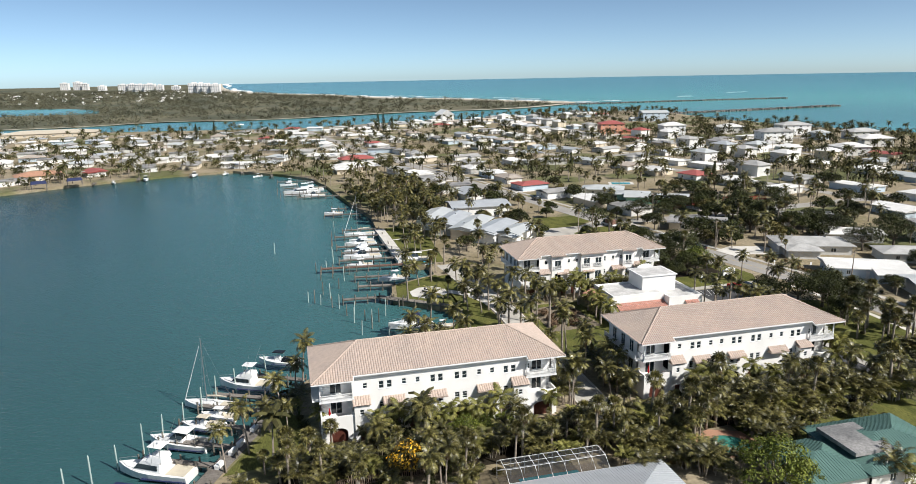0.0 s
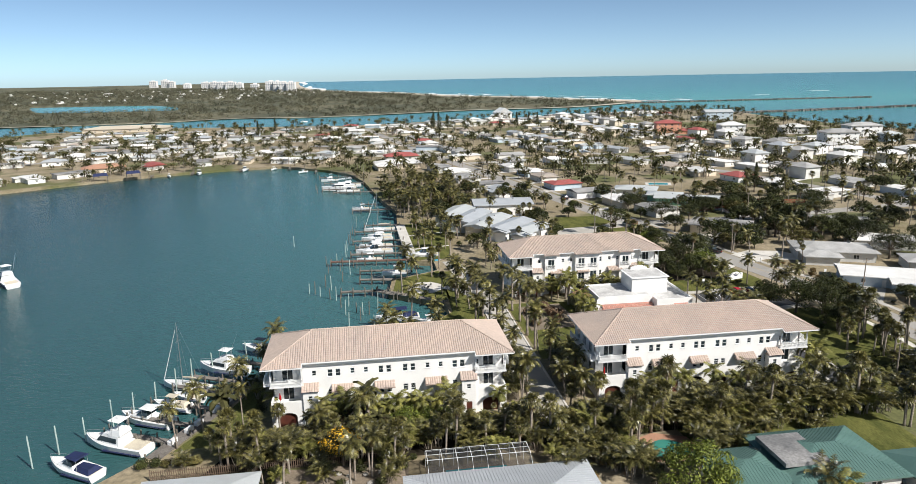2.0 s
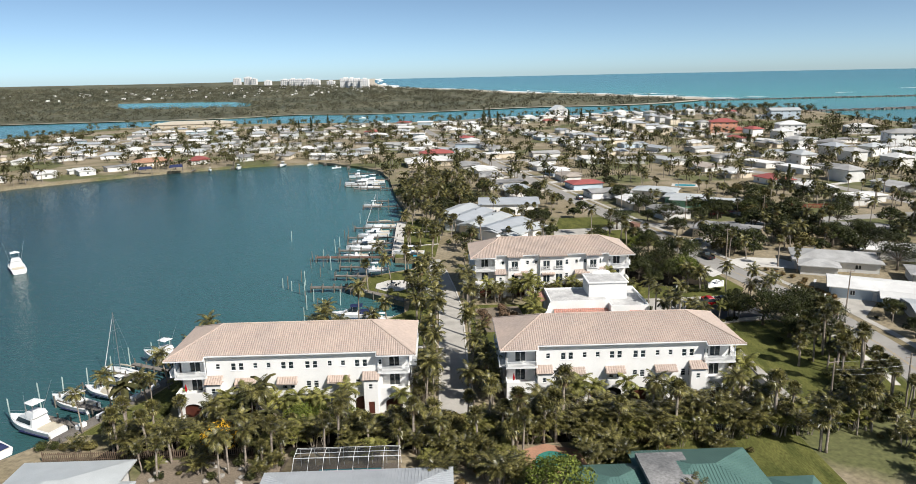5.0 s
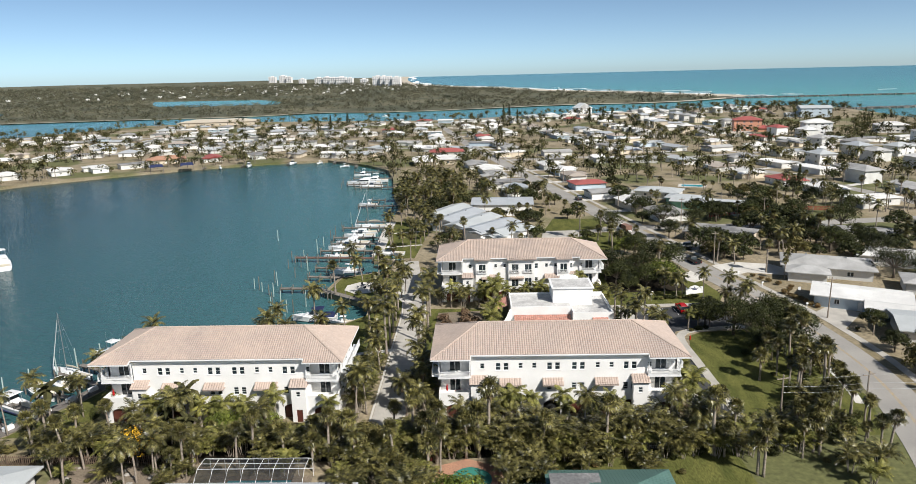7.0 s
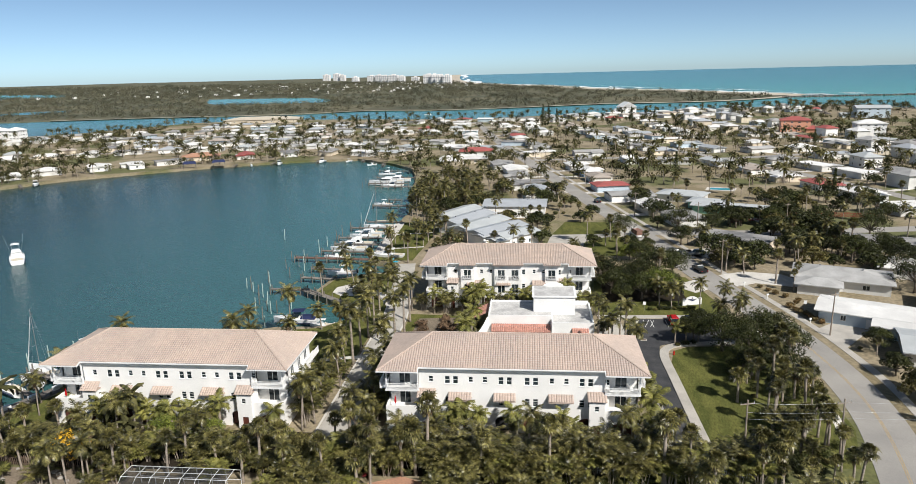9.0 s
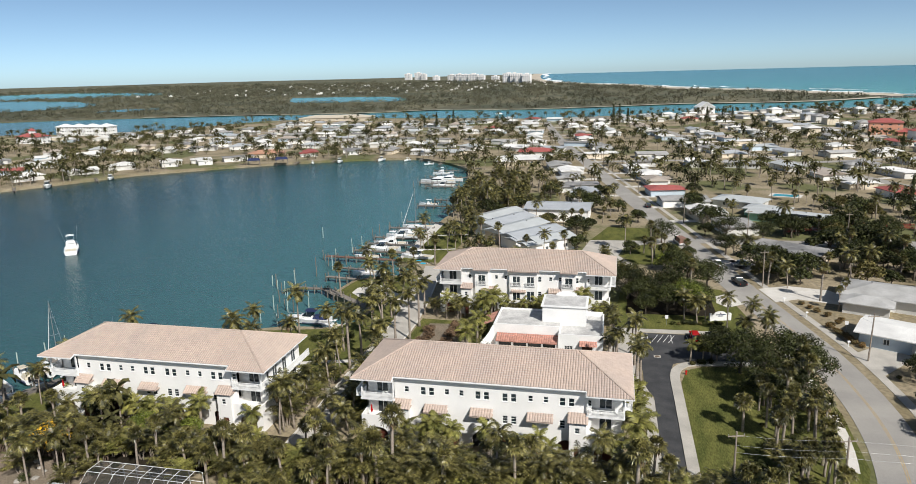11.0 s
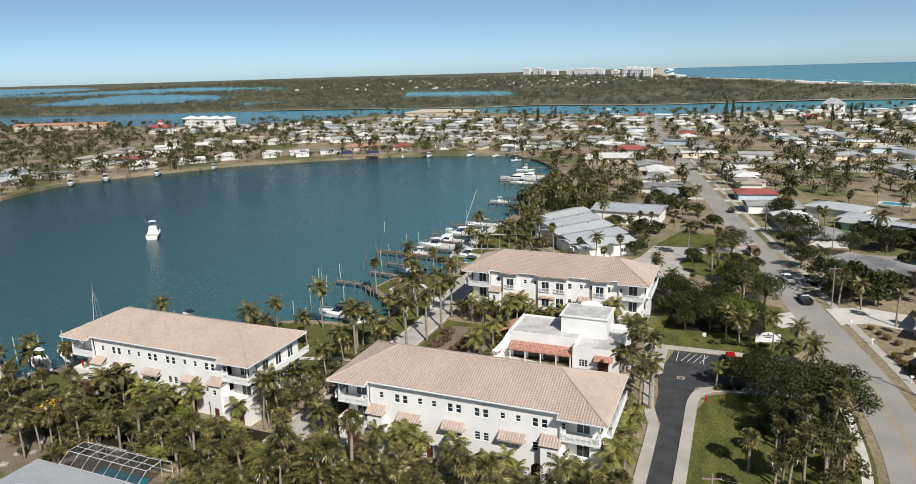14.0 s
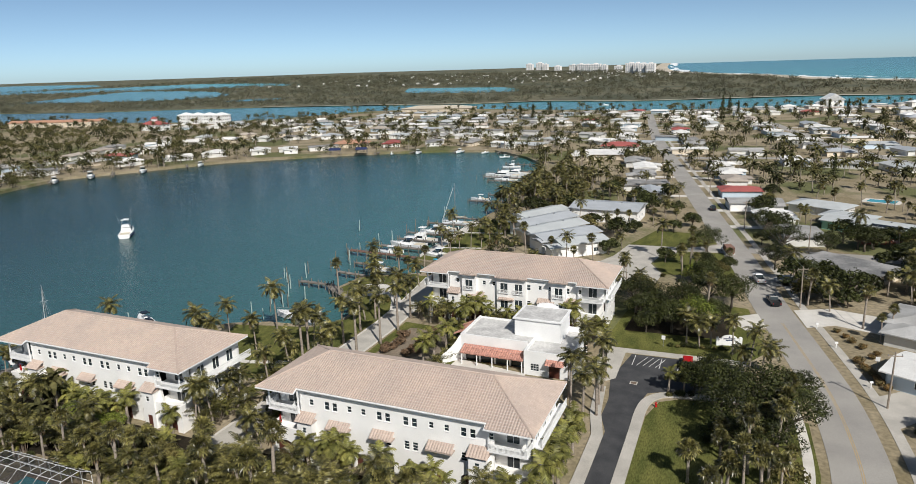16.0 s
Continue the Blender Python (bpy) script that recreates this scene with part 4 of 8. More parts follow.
# ---- houses ----
def plain_roof(x0, x1, y0, y1, z, pitch, kind, drop=0.22):
    """A hip, gable or flat roof with its edge thickness."""
    s = Shape()
    D, L = y1 - y0, x1 - x0
    hz = z + D / 2 * pitch
    if kind == "flat":
        s.box(x0, x1, y0, y1, z, z + 0.25)
        s.box(x0 + 0.15, x1 - 0.15, y0 + 0.15, y1 - 0.15, z + 0.25, z + 0.29)
        return s
    r = min(D / 2, L / 2 - 0.3) if kind == "hip" else 0.0
    top = [(x0, y0, z), (x1, y0, z), (x1, y1, z), (x0, y1, z), (x0 + r, y0 + D / 2, hz), (x1 - r, y0 + D / 2, hz)]
    low = [(x, y, zz - drop) for x, y, zz in top]
    s.add(top + low, [(0, 1, 5, 4), (1, 2, 5), (2, 3, 4, 5), (3, 0, 4), (6, 10, 11, 7), (7, 11, 8), (8, 11, 10, 9), (9, 10, 6), (0, 6, 7, 1), (1, 7, 8, 2), (2, 8, 9, 3), (3, 9, 6, 0)])
    return s


def house(label, m, w, d, h, kind, wall, roof, pitch=0.25, over=0.7, wing=None, porch=False, windows=2, storeys=1, name="house", seams=False, category="house"):
    root = thing("house", label, category, "", m)
    s = Shape()
    sides = (side_of(-w / 2, -d / 2, 0), side_of(w / 2, -d / 2, 90), side_of(w / 2, d / 2, 180), side_of(-w / 2, d / 2, 270))
    for i, (pl, length) in enumerate(zip(sides, (w, d, w, d))):
        holes = []
        n = windows if i % 2 == 0 else max(1, round(windows * d / w)) if windows > 2 else 1
        for k in range(storeys):
            for j in range(0 if i > 1 and windows < 3 else n):
                x = length * (j + 0.5) / n
                ww = 0.55 + 0.25 * ((j * 7 + i * 3) % 3)
                holes.append((x - ww, x + ww, k * h + 0.95, k * h + 2.2))
        if i == 0 and name != "plain":
            x = length * 0.5 / n + length / n * 0.5
            holes.append((x - 0.5, x + 0.5, 0, 2.1))
        wall_boxes(s, length, 0, h * storeys, holes, 0.2, pl)
        for q in holes:
            if q[2] == 0:
                ds = Shape()
                add_box(ds, pl, q[0] + 0.02, q[1] - 0.02, 0.06, 0.12, 0, 2.08)
                part("door", ds, M["trim"], root)
            else:
                plain_window(pl, *q).parent = root
    part("wall", s, wall, root)
    r = plain_roof(-w / 2 - over, w / 2 + over, -d / 2 - over, d / 2 + over, h * storeys + 0.05, pitch, kind)
    if kind == "gable":
        g = Shape()
        for x in (-w / 2, w / 2 - 0.2):
            zz = h * storeys
            g.add([(x, -d / 2, zz), (x + 0.2, -d / 2, zz), (x + 0.2, d / 2, zz), (x, d / 2, zz), (x, 0, zz + d / 2 * pitch), (x + 0.2, 0, zz + d / 2 * pitch)], [(0, 4, 3), (1, 2, 5), (0, 1, 5, 4), (2, 3, 4, 5)])
        part("gable", g, wall, root)
    part("roof", r, roof, root)
    if wing:
        x, y, ww, dd, wk = wing
        ws = Shape()
        ws.box(x - ww / 2, x + ww / 2, y - dd / 2, y + dd / 2, 0, h * 0.92)
        part("wing_wall", ws, wall, root)
        part("wing_roof", plain_roof(x - ww / 2 - over, x + ww / 2 + over, y - dd / 2 - over, y + dd / 2 + over, h * 0.92, pitch, wk), roof, root)
    if porch:
        ps = Shape()
        ps.box(-w / 4, w / 3, -d / 2 - 3.0, -d / 2 - over - 0.01, h - 0.35, h - 0.2)
        part("porch_roof", ps, M["metal_pale"], root)
        for x in (-w / 4 + 0.1, w / 24, w / 3 - 0.2):
            part("porch_post", Shape().box(x, x + 0.12, -d / 2 - 2.9, -d / 2 - 2.78, 0, h - 0.353), M["trim"], root)
    if w > 20:
        for x, y in ((-w / 4, 0.8), (w / 5, -0.6)):
            zz = h * storeys + (0.3 if kind == "flat" else (d / 2 + over - abs(y)) * pitch)
            part("roof_vent", Shape().box(x, x + 0.4, y, y + 0.4, zz - 0.1, zz + 0.4), M["steel"], root)
    return root


def recolour(root, wall, roof):
    for ob in root.children:
        base = ob.name.split(".")[0]
        pick = wall if base in ("wall", "wing_wall", "gable") else roof if base in ("roof", "wing_roof") else None
        if pick:
            ob.material_slots[0].link = "OBJECT"
            ob.material_slots[0].material = pick


FAR_OFF = pose(0, -200, 0)
TYPES = [house("small house", pose(-60 + 30 * i, -150, 0), *a, name="plain") for i, a in enumerate((
    (15, 9, 2.9, "hip", M["pale_wall"], M["shingle_grey"], 0.26, 0.7, (4, -5.5, 6, 5, "hip")),
    (18, 10, 2.9, "gable", M["pale_wall"], M["roof_white"], 0.16, 0.6, (-5, 5.5, 7, 5, "gable")),
    (13, 11, 3.0, "hip", M["pale_wall"], M["shingle_tan"], 0.3, 0.7, (6, 2, 7, 6, "hip")),
    (20, 9, 2.8, "flat", M["pale_wall"], M["roof_flat"], 0.1, 0.6, (-6, -5.5, 7, 5, "flat")),
    (16, 9, 2.9, "gable", M["cream"], M["shingle_grey"], 0.22, 0.7, (5, -5, 6, 5, "gable"), True)))]
TYPES.append(house("two-storey house", pose(120, -150, 0), 13, 10, 3.0, "hip", M["pale_wall"], M["shingle_grey"], 0.35, 0.8, None, False, 2, 2))
WALLS = [M["pale_wall"], M["pale_wall"], M["stucco"], M["pale_wall"], M["cream"], M["stucco"], M["blue_wall"], M["pale_wall"]]
ROOFS = [M["roof_white"], M["shingle_grey"], M["roof_white"], M["shingle_tan"], M["shingle_grey"], M["roof_white"], M["metal_pale"], M["metal_grey"], M["roof_red"]]
ROOF_WORDS = {"white_roof_coating": "white-coated", "grey_shingle": "grey shingle", "tan_shingle": "tan shingle", "pale_metal_roof": "pale metal", "grey_metal_roof": "grey metal", "red_roof": "dull red"}
WALL_WORDS = {"pale_wall": "pale", "white_stucco": "white", "cream_wall": "cream", "pale_blue_wall": "light blue"}
PLOTS = []          # (x, y, radius) of all that stands on a plot


def free(x, y, r, clear=6.0):
    if not inside(x, y, LAND):
        return False
    if any(math.hypot(x - a, y - b) < r + c for a, b, c in PLOTS):
        return False
    return near_line(x, y, MAIN) > clear + 4 and all(near_line(x, y, s) > clear + 3.5 for s in STREETS)


def row_of_houses(line, side, gap, first=0.0):
    """Plots along one side of a street, each house turned to it."""
    pts = smooth_line(line, 4)
    walked = first
    for (x0, y0), (x1, y1) in zip(pts, pts[1:]):
        seg = math.hypot(x1 - x0, y1 - y0)
        while walked < seg:
            k = walked / seg
            ux, uy = (x1 - x0) / seg, (y1 - y0) / seg
            off = side * (18 + rnd.uniform(-2, 3))
            x, y = x0 + k * (x1 - x0) + uy * off, y0 + k * (y1 - y0) - ux * off
            walked += gap * rnd.uniform(0.85, 1.15)
            if free(x, y, 9.5, 4) and near_line(x, y, BAY) > 13 and near_line(x, y, OUTER) > 25 and not (-20 < x < 122 and y < 262) and not (120 < x < 172 and y < 245):
                turn = math.degrees(math.atan2(uy, ux)) + (90 if rnd.random() < 0.25 else 0) + (180 if side < 0 else 0)
                kind = TYPES[5] if (x > 230 and rnd.random() < 0.4) else TYPES[rnd.randrange(5)]
                h = copy_thing(kind, pose(x, y, 0, 0, 0, turn))
                w, r = rnd.choice(WALLS), rnd.choice(ROOFS)
                if kind is TYPES[3]:
                    r = rnd.choice((M["roof_flat"], M["roof_white"]))
                if r is M["roof_red"] and rnd.random() < 0.5:
                    r = M["roof_white"]
                recolour(h, w, r)
                tagged(h, "%s %s house with %s roof among palms" % ("two-storey" if kind is TYPES[5] else "low one-storey", WALL_WORDS[w.name], ROOF_WORDS.get(r.name, "weathered flat")), "house", "houses of the neighbourhood")
                PLOTS.append((x, y, 8.5))
        walked -= seg

# ---- the houses nearest to the road, and landmarks ----
def seam_roof(root, x0, x1, y0, y1, z, pitch, material, step=0.45):
    """Standing seams over a hip roof, as thin ribs up the slopes."""
    s = Shape()
    D, L = y1 - y0, x1 - x0
    for i in range(1, int(L / step)):
        x = i * step
        r = min(x, L - x, D / 2)
        for y, sg in ((y0, 1), (y1, -1)):
            s.add([(x0 + x - 0.025, y, z + 0.002), (x0 + x + 0.025, y, z + 0.002), (x0 + x + 0.025, y + sg * r, z + 0.002 + r * pitch), (x0 + x - 0.025, y + sg * r, z + 0.002 + r * pitch)] + [(x0 + x - 0.025, y, z + 0.05), (x0 + x + 0.025, y, z + 0.05), (x0 + x + 0.025, y + sg * r, z + 0.05 + r * pitch), (x0 + x - 0.025, y + sg * r, z + 0.05 + r * pitch)], [(4, 5, 6, 7), (0, 4, 7, 3), (1, 2, 6, 5), (0, 1, 5, 4)])
    for i in range(1, int(D / step)):
        y = i * step
        r = min(y, D - y)
        for x, sg in ((x0, 1), (x1, -1)):
            s.add([(x, y0 + y - 0.025, z + 0.05), (x, y0 + y + 0.025, z + 0.05), (x + sg * r, y0 + y + 0.025, z + 0.05 + r * pitch), (x + sg * r, y0 + y - 0.025, z + 0.05 + r * pitch), (x, y0 + y - 0.025, z), (x + sg * r, y0 + y - 0.025, z + r * pitch), (x, y0 + y + 0.025, z), (x + sg * r, y0 + y + 0.025, z + r * pitch)], [(0, 1, 2, 3), (4, 0, 3, 5), (1, 6, 7, 2)])
    part("roof_seams", s, material, root)


green_house = house("low house with dark green standing-seam metal hip roofs", pose(80.3, 72.6, 0), 15, 12, 3.0, "hip", M["pale_wall"], M["metal_green"], 0.28, 0.8, (-12, -1.2, 10, 9, "hip"))
seam_roof(green_house, -8.3, 8.3, -6.8, 6.8, 3.05, 0.28, M["metal_green"])
seam_roof(green_house, -17.8, -6.2, -6.5, 4.1, 2.76, 0.28, M["metal_green"])
patch = Shape()
patch.box(-8.0, -1.6, -3.6, 3.8, 3.9, 4.5)
part("flat_roof_deck", patch, M["roof_flat"], green_house, "weathered grey flat roof section")
extra = Shape()
extra.box(9.0, 14.0, -9.0, -1.0, 0, 2.8)
part("wing_wall", extra, M["pale_wall"], green_house)
part("wing_roof", plain_roof(8.3, 14.7, -9.7, -0.3, 2.9, 0.28, "hip"), M["metal_green"], green_house)

grey_house = house("low house with pale grey standing-seam metal hip roof", pose(34.5, 68.0, 0), 24, 16, 3.0, "hip", M["pale_wall"], M["metal_grey"], 0.16, 0.9)
seam_roof(grey_house, -12.9, 12.9, -8.9, 8.9, 3.05, 0.16, M["metal_grey"])
white_house = house("low house with plain white hip roof beside the dock", pose(-5.5, 74.5, 0), 14, 12, 3.0, "hip", M["pale_wall"], M["metal_pale"], 0.2, 0.9, (6, -3, 6, 8, "hip"))

right_1 = house("low grey-roofed house with carport behind white driveway", pose(157.5, 178, 0, 0, 0, -22), 21, 12, 3.0, "hip", M["pale_wall"], M["shingle_grey"], 0.22, 0.9, (-5, -8, 9, 7, "hip"))
right_2 = house("low white-roofed house with blue shutters", pose(152.5, 151.5, 0, 0, 0, -28), 19, 10, 2.9, "gable", M["blue_wall"], M["roof_white"], 0.14, 0.9, (6, -6.5, 9, 6, "gable"))
right_3 = house("low house with white corrugated roof", pose(159, 131, 0, 0, 0, -20), 18, 12, 2.9, "gable", M["pale_wall"], M["metal_pale"], 0.14, 0.9)
flat_house = house("low house with streaked grey flat roof and carport", pose(142.5, 216.5, 0, 0, 0, -35), 19, 13, 2.9, "flat", M["cream"], M["roof_flat"], 0.1, 0.8)
mint_house = house("long mint-green house with pale metal roof", pose(155, 268, 0, 0, 0, -28), 26, 10, 3.0, "gable", M["mint_wall"], M["metal_pale"], 0.18, 0.9, (-10, 8, 14, 9, "hip"))
for i in range(9):
    panels = Shape().add([(1 + i * 1.1, -5.0, 3.36), (2 + i * 1.1, -5.0, 3.36), (2 + i * 1.1, -3.2, 3.68), (1 + i * 1.1, -3.2, 3.68), (1 + i * 1.1, -5.0, 3.3), (2 + i * 1.1, -5.0, 3.3), (2 + i * 1.1, -3.2, 3.62), (1 + i * 1.1, -3.2, 3.62)], [(0, 1, 2, 3), (0, 4, 5, 1), (1, 5, 6, 2), (3, 2, 6, 7), (0, 3, 7, 4)])
    part("solar_panel", panels, M["solar"], mint_house)
mint_two = house("low pale house with light blue metal roof", pose(143, 296, 0, 0, 0, -28), 18, 11, 3.0, "hip", M["pale_wall"], M["metal_pale"], 0.22, 0.9)
pool_deck = sheet("paving_pool_deck", [(158, 320), (170, 316), (173, 324), (161, 328)], 0.06, M["concrete_white"], "pale paved pool deck", category="paving")
sheet("pool_blue", [(160, 321), (169, 318), (171, 323), (162, 326)], 0.09, M["pool_blue"], "bright turquoise garden pool", category="pool")

# the stepped villas by the lawn
for i, (x, y, w, d, turn) in enumerate(((52.5, 254, 20, 8.4, 61), (56.5, 244, 22, 8.4, 59), (62, 234.3, 22, 8.4, 56), (68.2, 226.5, 20, 8.0, 49), (74.3, 219.6, 14, 7.6, 41))):
    v = house("villa with low grey metal roof and skylights", pose(x, y, 0, 0, 0, turn), w, d, 4.0, "gable", M["stucco"] if i != 2 else M["cream"], M["metal_grey"] if i % 2 else M["metal_pale"], 0.2, 0.8, (-8.5, -2.5, 5, 4, "gable"))
    v["group"] = "stepped villas"
villa_long = house("long grey-roofed villa with a band of windows", pose(73.5, 268, 0, 0, 0, -3), 23, 15, 4.6, "gable", M["stucco"], M["metal_grey"], 0.14, 0.8, None, False, 6)

pink_shore = house("low house with salmon tile roof beside the bay", pose(-147, 456, 0, 0, 0, 22), 24, 13, 3.0, "hip", M["cream"], M["roof_red"], 0.28, 0.9)
recolour(pink_shore, M["cream"], M["terracotta"])
red_house = house("low house with a bright red roof", pose(43, 466, 0, 0, 0, 5), 22, 12, 3.0, "hip", M["pale_wall"], M["roof_red"], 0.3, 0.9)
big_white = house("large white-roofed house among palms", pose(38, 425, 0, 0, 0, 5), 28, 16, 3.2, "hip", M["cream"], M["roof_white"], 0.22, 0.9, (-8, -10, 10, 8, "hip"))
pink_tower = house("three-storey salmon-pink house with red roof", pose(296, 600, 0, 0, 0, -15), 22, 16, 3.2, "hip", M["pink_wall"], M["roof_red"], 0.3, 0.8, (13, -4, 10, 14, "hip"), False, 4, 3)
white_tall = house("tall white house with pale hip roof", pose(336, 560, 0, 0, 0, -10), 20, 15, 3.1, "hip", M["stucco_bright"], M["roof_white"], 0.32, 0.9, None, False, 4, 3)
blue_tall = house("tall light-blue house near the inlet", pose(420, 742, 0, 0, 0, -10), 30, 18, 3.2, "gable", M["blue_wall"], M["metal_pale"], 0.25, 0.9, (-20, 2, 14, 12, "gable"), False, 4, 3)
pavilion = house("white open pavilion with a steep gable roof", pose(196, 872, 0, 0, 0, -80), 20, 18, 4.0, "gable", M["stucco_bright"], M["stucco_bright"], 0.6, 1.0, (0, -12, 12, 6, "gable"), False, 3, 2)
for x, y, w, s, t in ((430, 520, 26, 3, -8), (395, 560, 22, 2, -12), (455, 470, 24, 2, -8), (372, 470, 24, 3, -8), (418, 420, 22, 2, -12), (470, 390, 26, 3, -8), (360, 380, 20, 2, -12)):
    b = house("%s pale beachfront house with hip roof" % ("three-storey" if s == 3 else "two-storey"), pose(x, y, 0, 0, 0, t), w, 15, 3.0, "hip", M["stucco_bright"] if s == 3 else M["pale_wall"], M["shingle_grey"] if w > 22 else M["roof_white"], 0.3, 0.9, None, False, 4, s)
    b["group"] = "beachfront houses"
    PLOTS.append((x, y, w * 0.6))
for x in (-479.5, -462.5, -445.5, -428.5):
    b = house("three-storey white villa with white hip roof", pose(x, 640, 0), 13.5, 13, 3.2, "hip", M["stucco_bright"], M["stucco_bright"], 0.4, 0.8, None, False, 4, 3)
    b["group"] = "white villas by the channel"
red_top = house("two-storey white house with a red roof and cupola", pose(-445, 560, 0), 26, 14, 3.2, "hip", M["stucco_bright"], M["roof_red"], 0.4, 0.8, None, False, 5, 2)
cup = Shape().box(-2, 2, -2, 2, 8.5, 12.0)
part("cupola", cup, M["stucco_bright"], red_top)
part("cupola_roof", plain_roof(-2.8, 2.8, -2.6, 2.6, 12.0, 0.8, "hip"), M["roof_red"], red_top)
long_pink = house("long two-storey beige row building with terracotta roof", pose(-620, 585, 0, 0, 0, 20), 110, 14, 3.0, "gable", M["cream"], M["terracotta"], 0.3, 0.8, None, False, 18, 2)
beige_hall = house("broad low hall with a pale beige roof", pose(-250, 835, 0, 0, 0, 6), 90, 34, 4.0, "hip", M["cream"], M["sand"], 0.16, 1.0, None, False, 10)
for ob, r in ((green_house, 17), (grey_house, 16), (white_house, 10), (right_1, 13), (right_2, 12), (right_3, 12), (flat_house, 13), (mint_house, 16), (mint_two, 12), (villa_long, 13), (pink_shore, 13), (red_house, 12), (big_white, 15), (pink_tower, 15), (white_tall, 14), (blue_tall, 20), (pavilion, 14), (red_top, 14), (long_pink, 30), (beige_hall, 45)):
    PLOTS.append((ob.location.x if ob.location.length else ob.matrix_basis.translation.x, ob.matrix_basis.translation.y, r))
PLOTS += [(52.5, 254, 9), (56.5, 244, 9), (62, 234, 9), (68, 226, 9), (74, 220, 7), (-480, 640, 22), (-430, 640, 22), (165, 322, 8)]
for x0, w in ((0, 42), (55.6, 42)):
    PLOTS += [(x0 + k, 106.5, 8.5) for k in range(4, w, 8)]
PLOTS += [(53 + k, 165, 8.5) for k in range(4, 42, 8)] + [(74, 142, 5), (82, 142, 6), (89, 143, 5)]

for line in (SECOND, THIRD, CROSS_N, SHORE_ST, NORTH_ST, INLET_ST, SPUR, WEST_ST):
    row_of_houses(line, 1, 29)
    row_of_houses(line, -1, 29, 9)
row_of_houses([(-20, 450), (-72, 460), (-121, 438), (-152, 414), (-195, 380), (-222, 345), (-246, 296)], 1, 23)
row_of_houses(MAIN[40:], 1, 24, 40)
row_of_houses(MAIN[55:], -1, 26, 20)
row_of_houses([(262, 200), (180, 330)], 1, 25)
for off in ((305, 180, 270, 420), (320, 300, 250, 520), (230, 560, 210, 720), (430, 200, 400, 330), (110, 600, 95, 720), (-100, 590, -300, 580), (-60, 730, -280, 740), (100, 800, 300, 870)):
    for s in (1, -1):
        row_of_houses([(off[0], off[1]), (off[2], off[3])], s, 29, 6)
# the last free plots take the pattern houses themselves
for ob, (x, y, t) in zip(TYPES, ((176, 160, -24), (180, 186, -24), (190, 140, -24), (186, 214, -24), (168, 108, -30), (205, 176, -24))):
    ob.matrix_world = pose(x, y, 0, 0, 0, t)
    tagged(ob, "low pale house among trees beside the street" if ob is not TYPES[5] else "two-storey pale house among trees", "house", "houses of the neighbourhood")
    PLOTS.append((x, y, 9))


# ---- the clubhouse ----
club = thing("clubhouse", "white flat-roofed clubhouse with red tile awnings", "clubhouse")
fp = side_of(70.5, 138.8, 0)
w = Shape()
wall_boxes(w, 13.2, 0, 5.2, [(1.0 + i * 3.0, 3.6 + i * 3.0, 0, 2.6) for i in range(4)], 0.3, fp)
part("wall", w, M["stucco_bright"], club)
part("wall", Shape().box(70.5, 70.8, 139.1, 149.0, 0, 5.2), M["stucco_bright"], club)
part("wall", Shape().box(70.5, 92.0, 149.0, 149.3, 0, 5.0), M["stucco_bright"], club)
part("wall", Shape().box(92.0, 92.3, 137.0, 149.3, 0, 4.6), M["stucco_bright"], club)
fp2 = side_of(83.7, 136.4, 0)
w = Shape()
wall_boxes(w, 8.6, 0, 4.6, [(1.2, 2.8, 0.9, 2.3), (4.6, 6.6, 0, 2.4)], 0.3, fp2)
part("wall", w, M["stucco_bright"], club)
part("wall", Shape().box(83.7, 84.0, 136.7, 149.0, 0, 4.6), M["stucco_bright"], club)
part("wall", Shape().box(80.0, 88.8, 142.6, 149.6, 3.0, 8.0), M["stucco_bright"], club)
part("wall", Shape().box(79.7, 89.1, 142.3, 149.9, 8.0, 8.2), M["stucco_bright"], club)
r = Shape()
r.box(70.8, 83.7, 139.1, 149.0, 4.55, 4.7)
r.box(84.0, 92.0, 136.7, 142.6, 3.95, 4.1)
r.box(80.2, 88.6, 142.8, 149.4, 8.2, 8.24)
r.box(84.0, 92.0, 142.6, 149.0, 3.95, 4.1)
part("flat_roof", r, M["roof_pale"], club, "stained pale grey flat roof decks")
par = Shape()
for i in range(9):
    a0, a1 = math.pi * i / 9, math.pi * (i + 1) / 9
    par.box(84.4 - 2.2 * math.cos(a0), 84.4 - 2.2 * math.cos(a1), 149.55, 149.8, 8.2, 8.22 + 0.9 * math.sin((a0 + a1) / 2))
part("curved_parapet", par, M["stucco_bright"], club)
aw = Shape()
tiled_slope(aw, (71.2, 136.4, 2.45), (1, 0, 0), (0, 2.4, 0.85), 12.3, lambda u: 2.6, 0.45, 0.5)
aw.box(71.3, 83.4, 136.5, 138.79, 2.3, 2.4)
part("awning", aw, M["red_tile"], club, "red barrel-tile veranda roof")
aw = Shape()
tiled_slope(aw, (87.8, 135.2, 2.7), (1, 0, 0), (0, 1.2, 0.7), 3.4, lambda u: 1.4, 0.45, 0.5)
part("awning", aw, M["red_tile"], club)
aw = Shape()
tiled_slope(aw, (92.0, 152.3, 3.2), (-1, 0, 0), (0, -3.0, 1.2), 21, lambda u: 3.2, 0.45, 0.5)
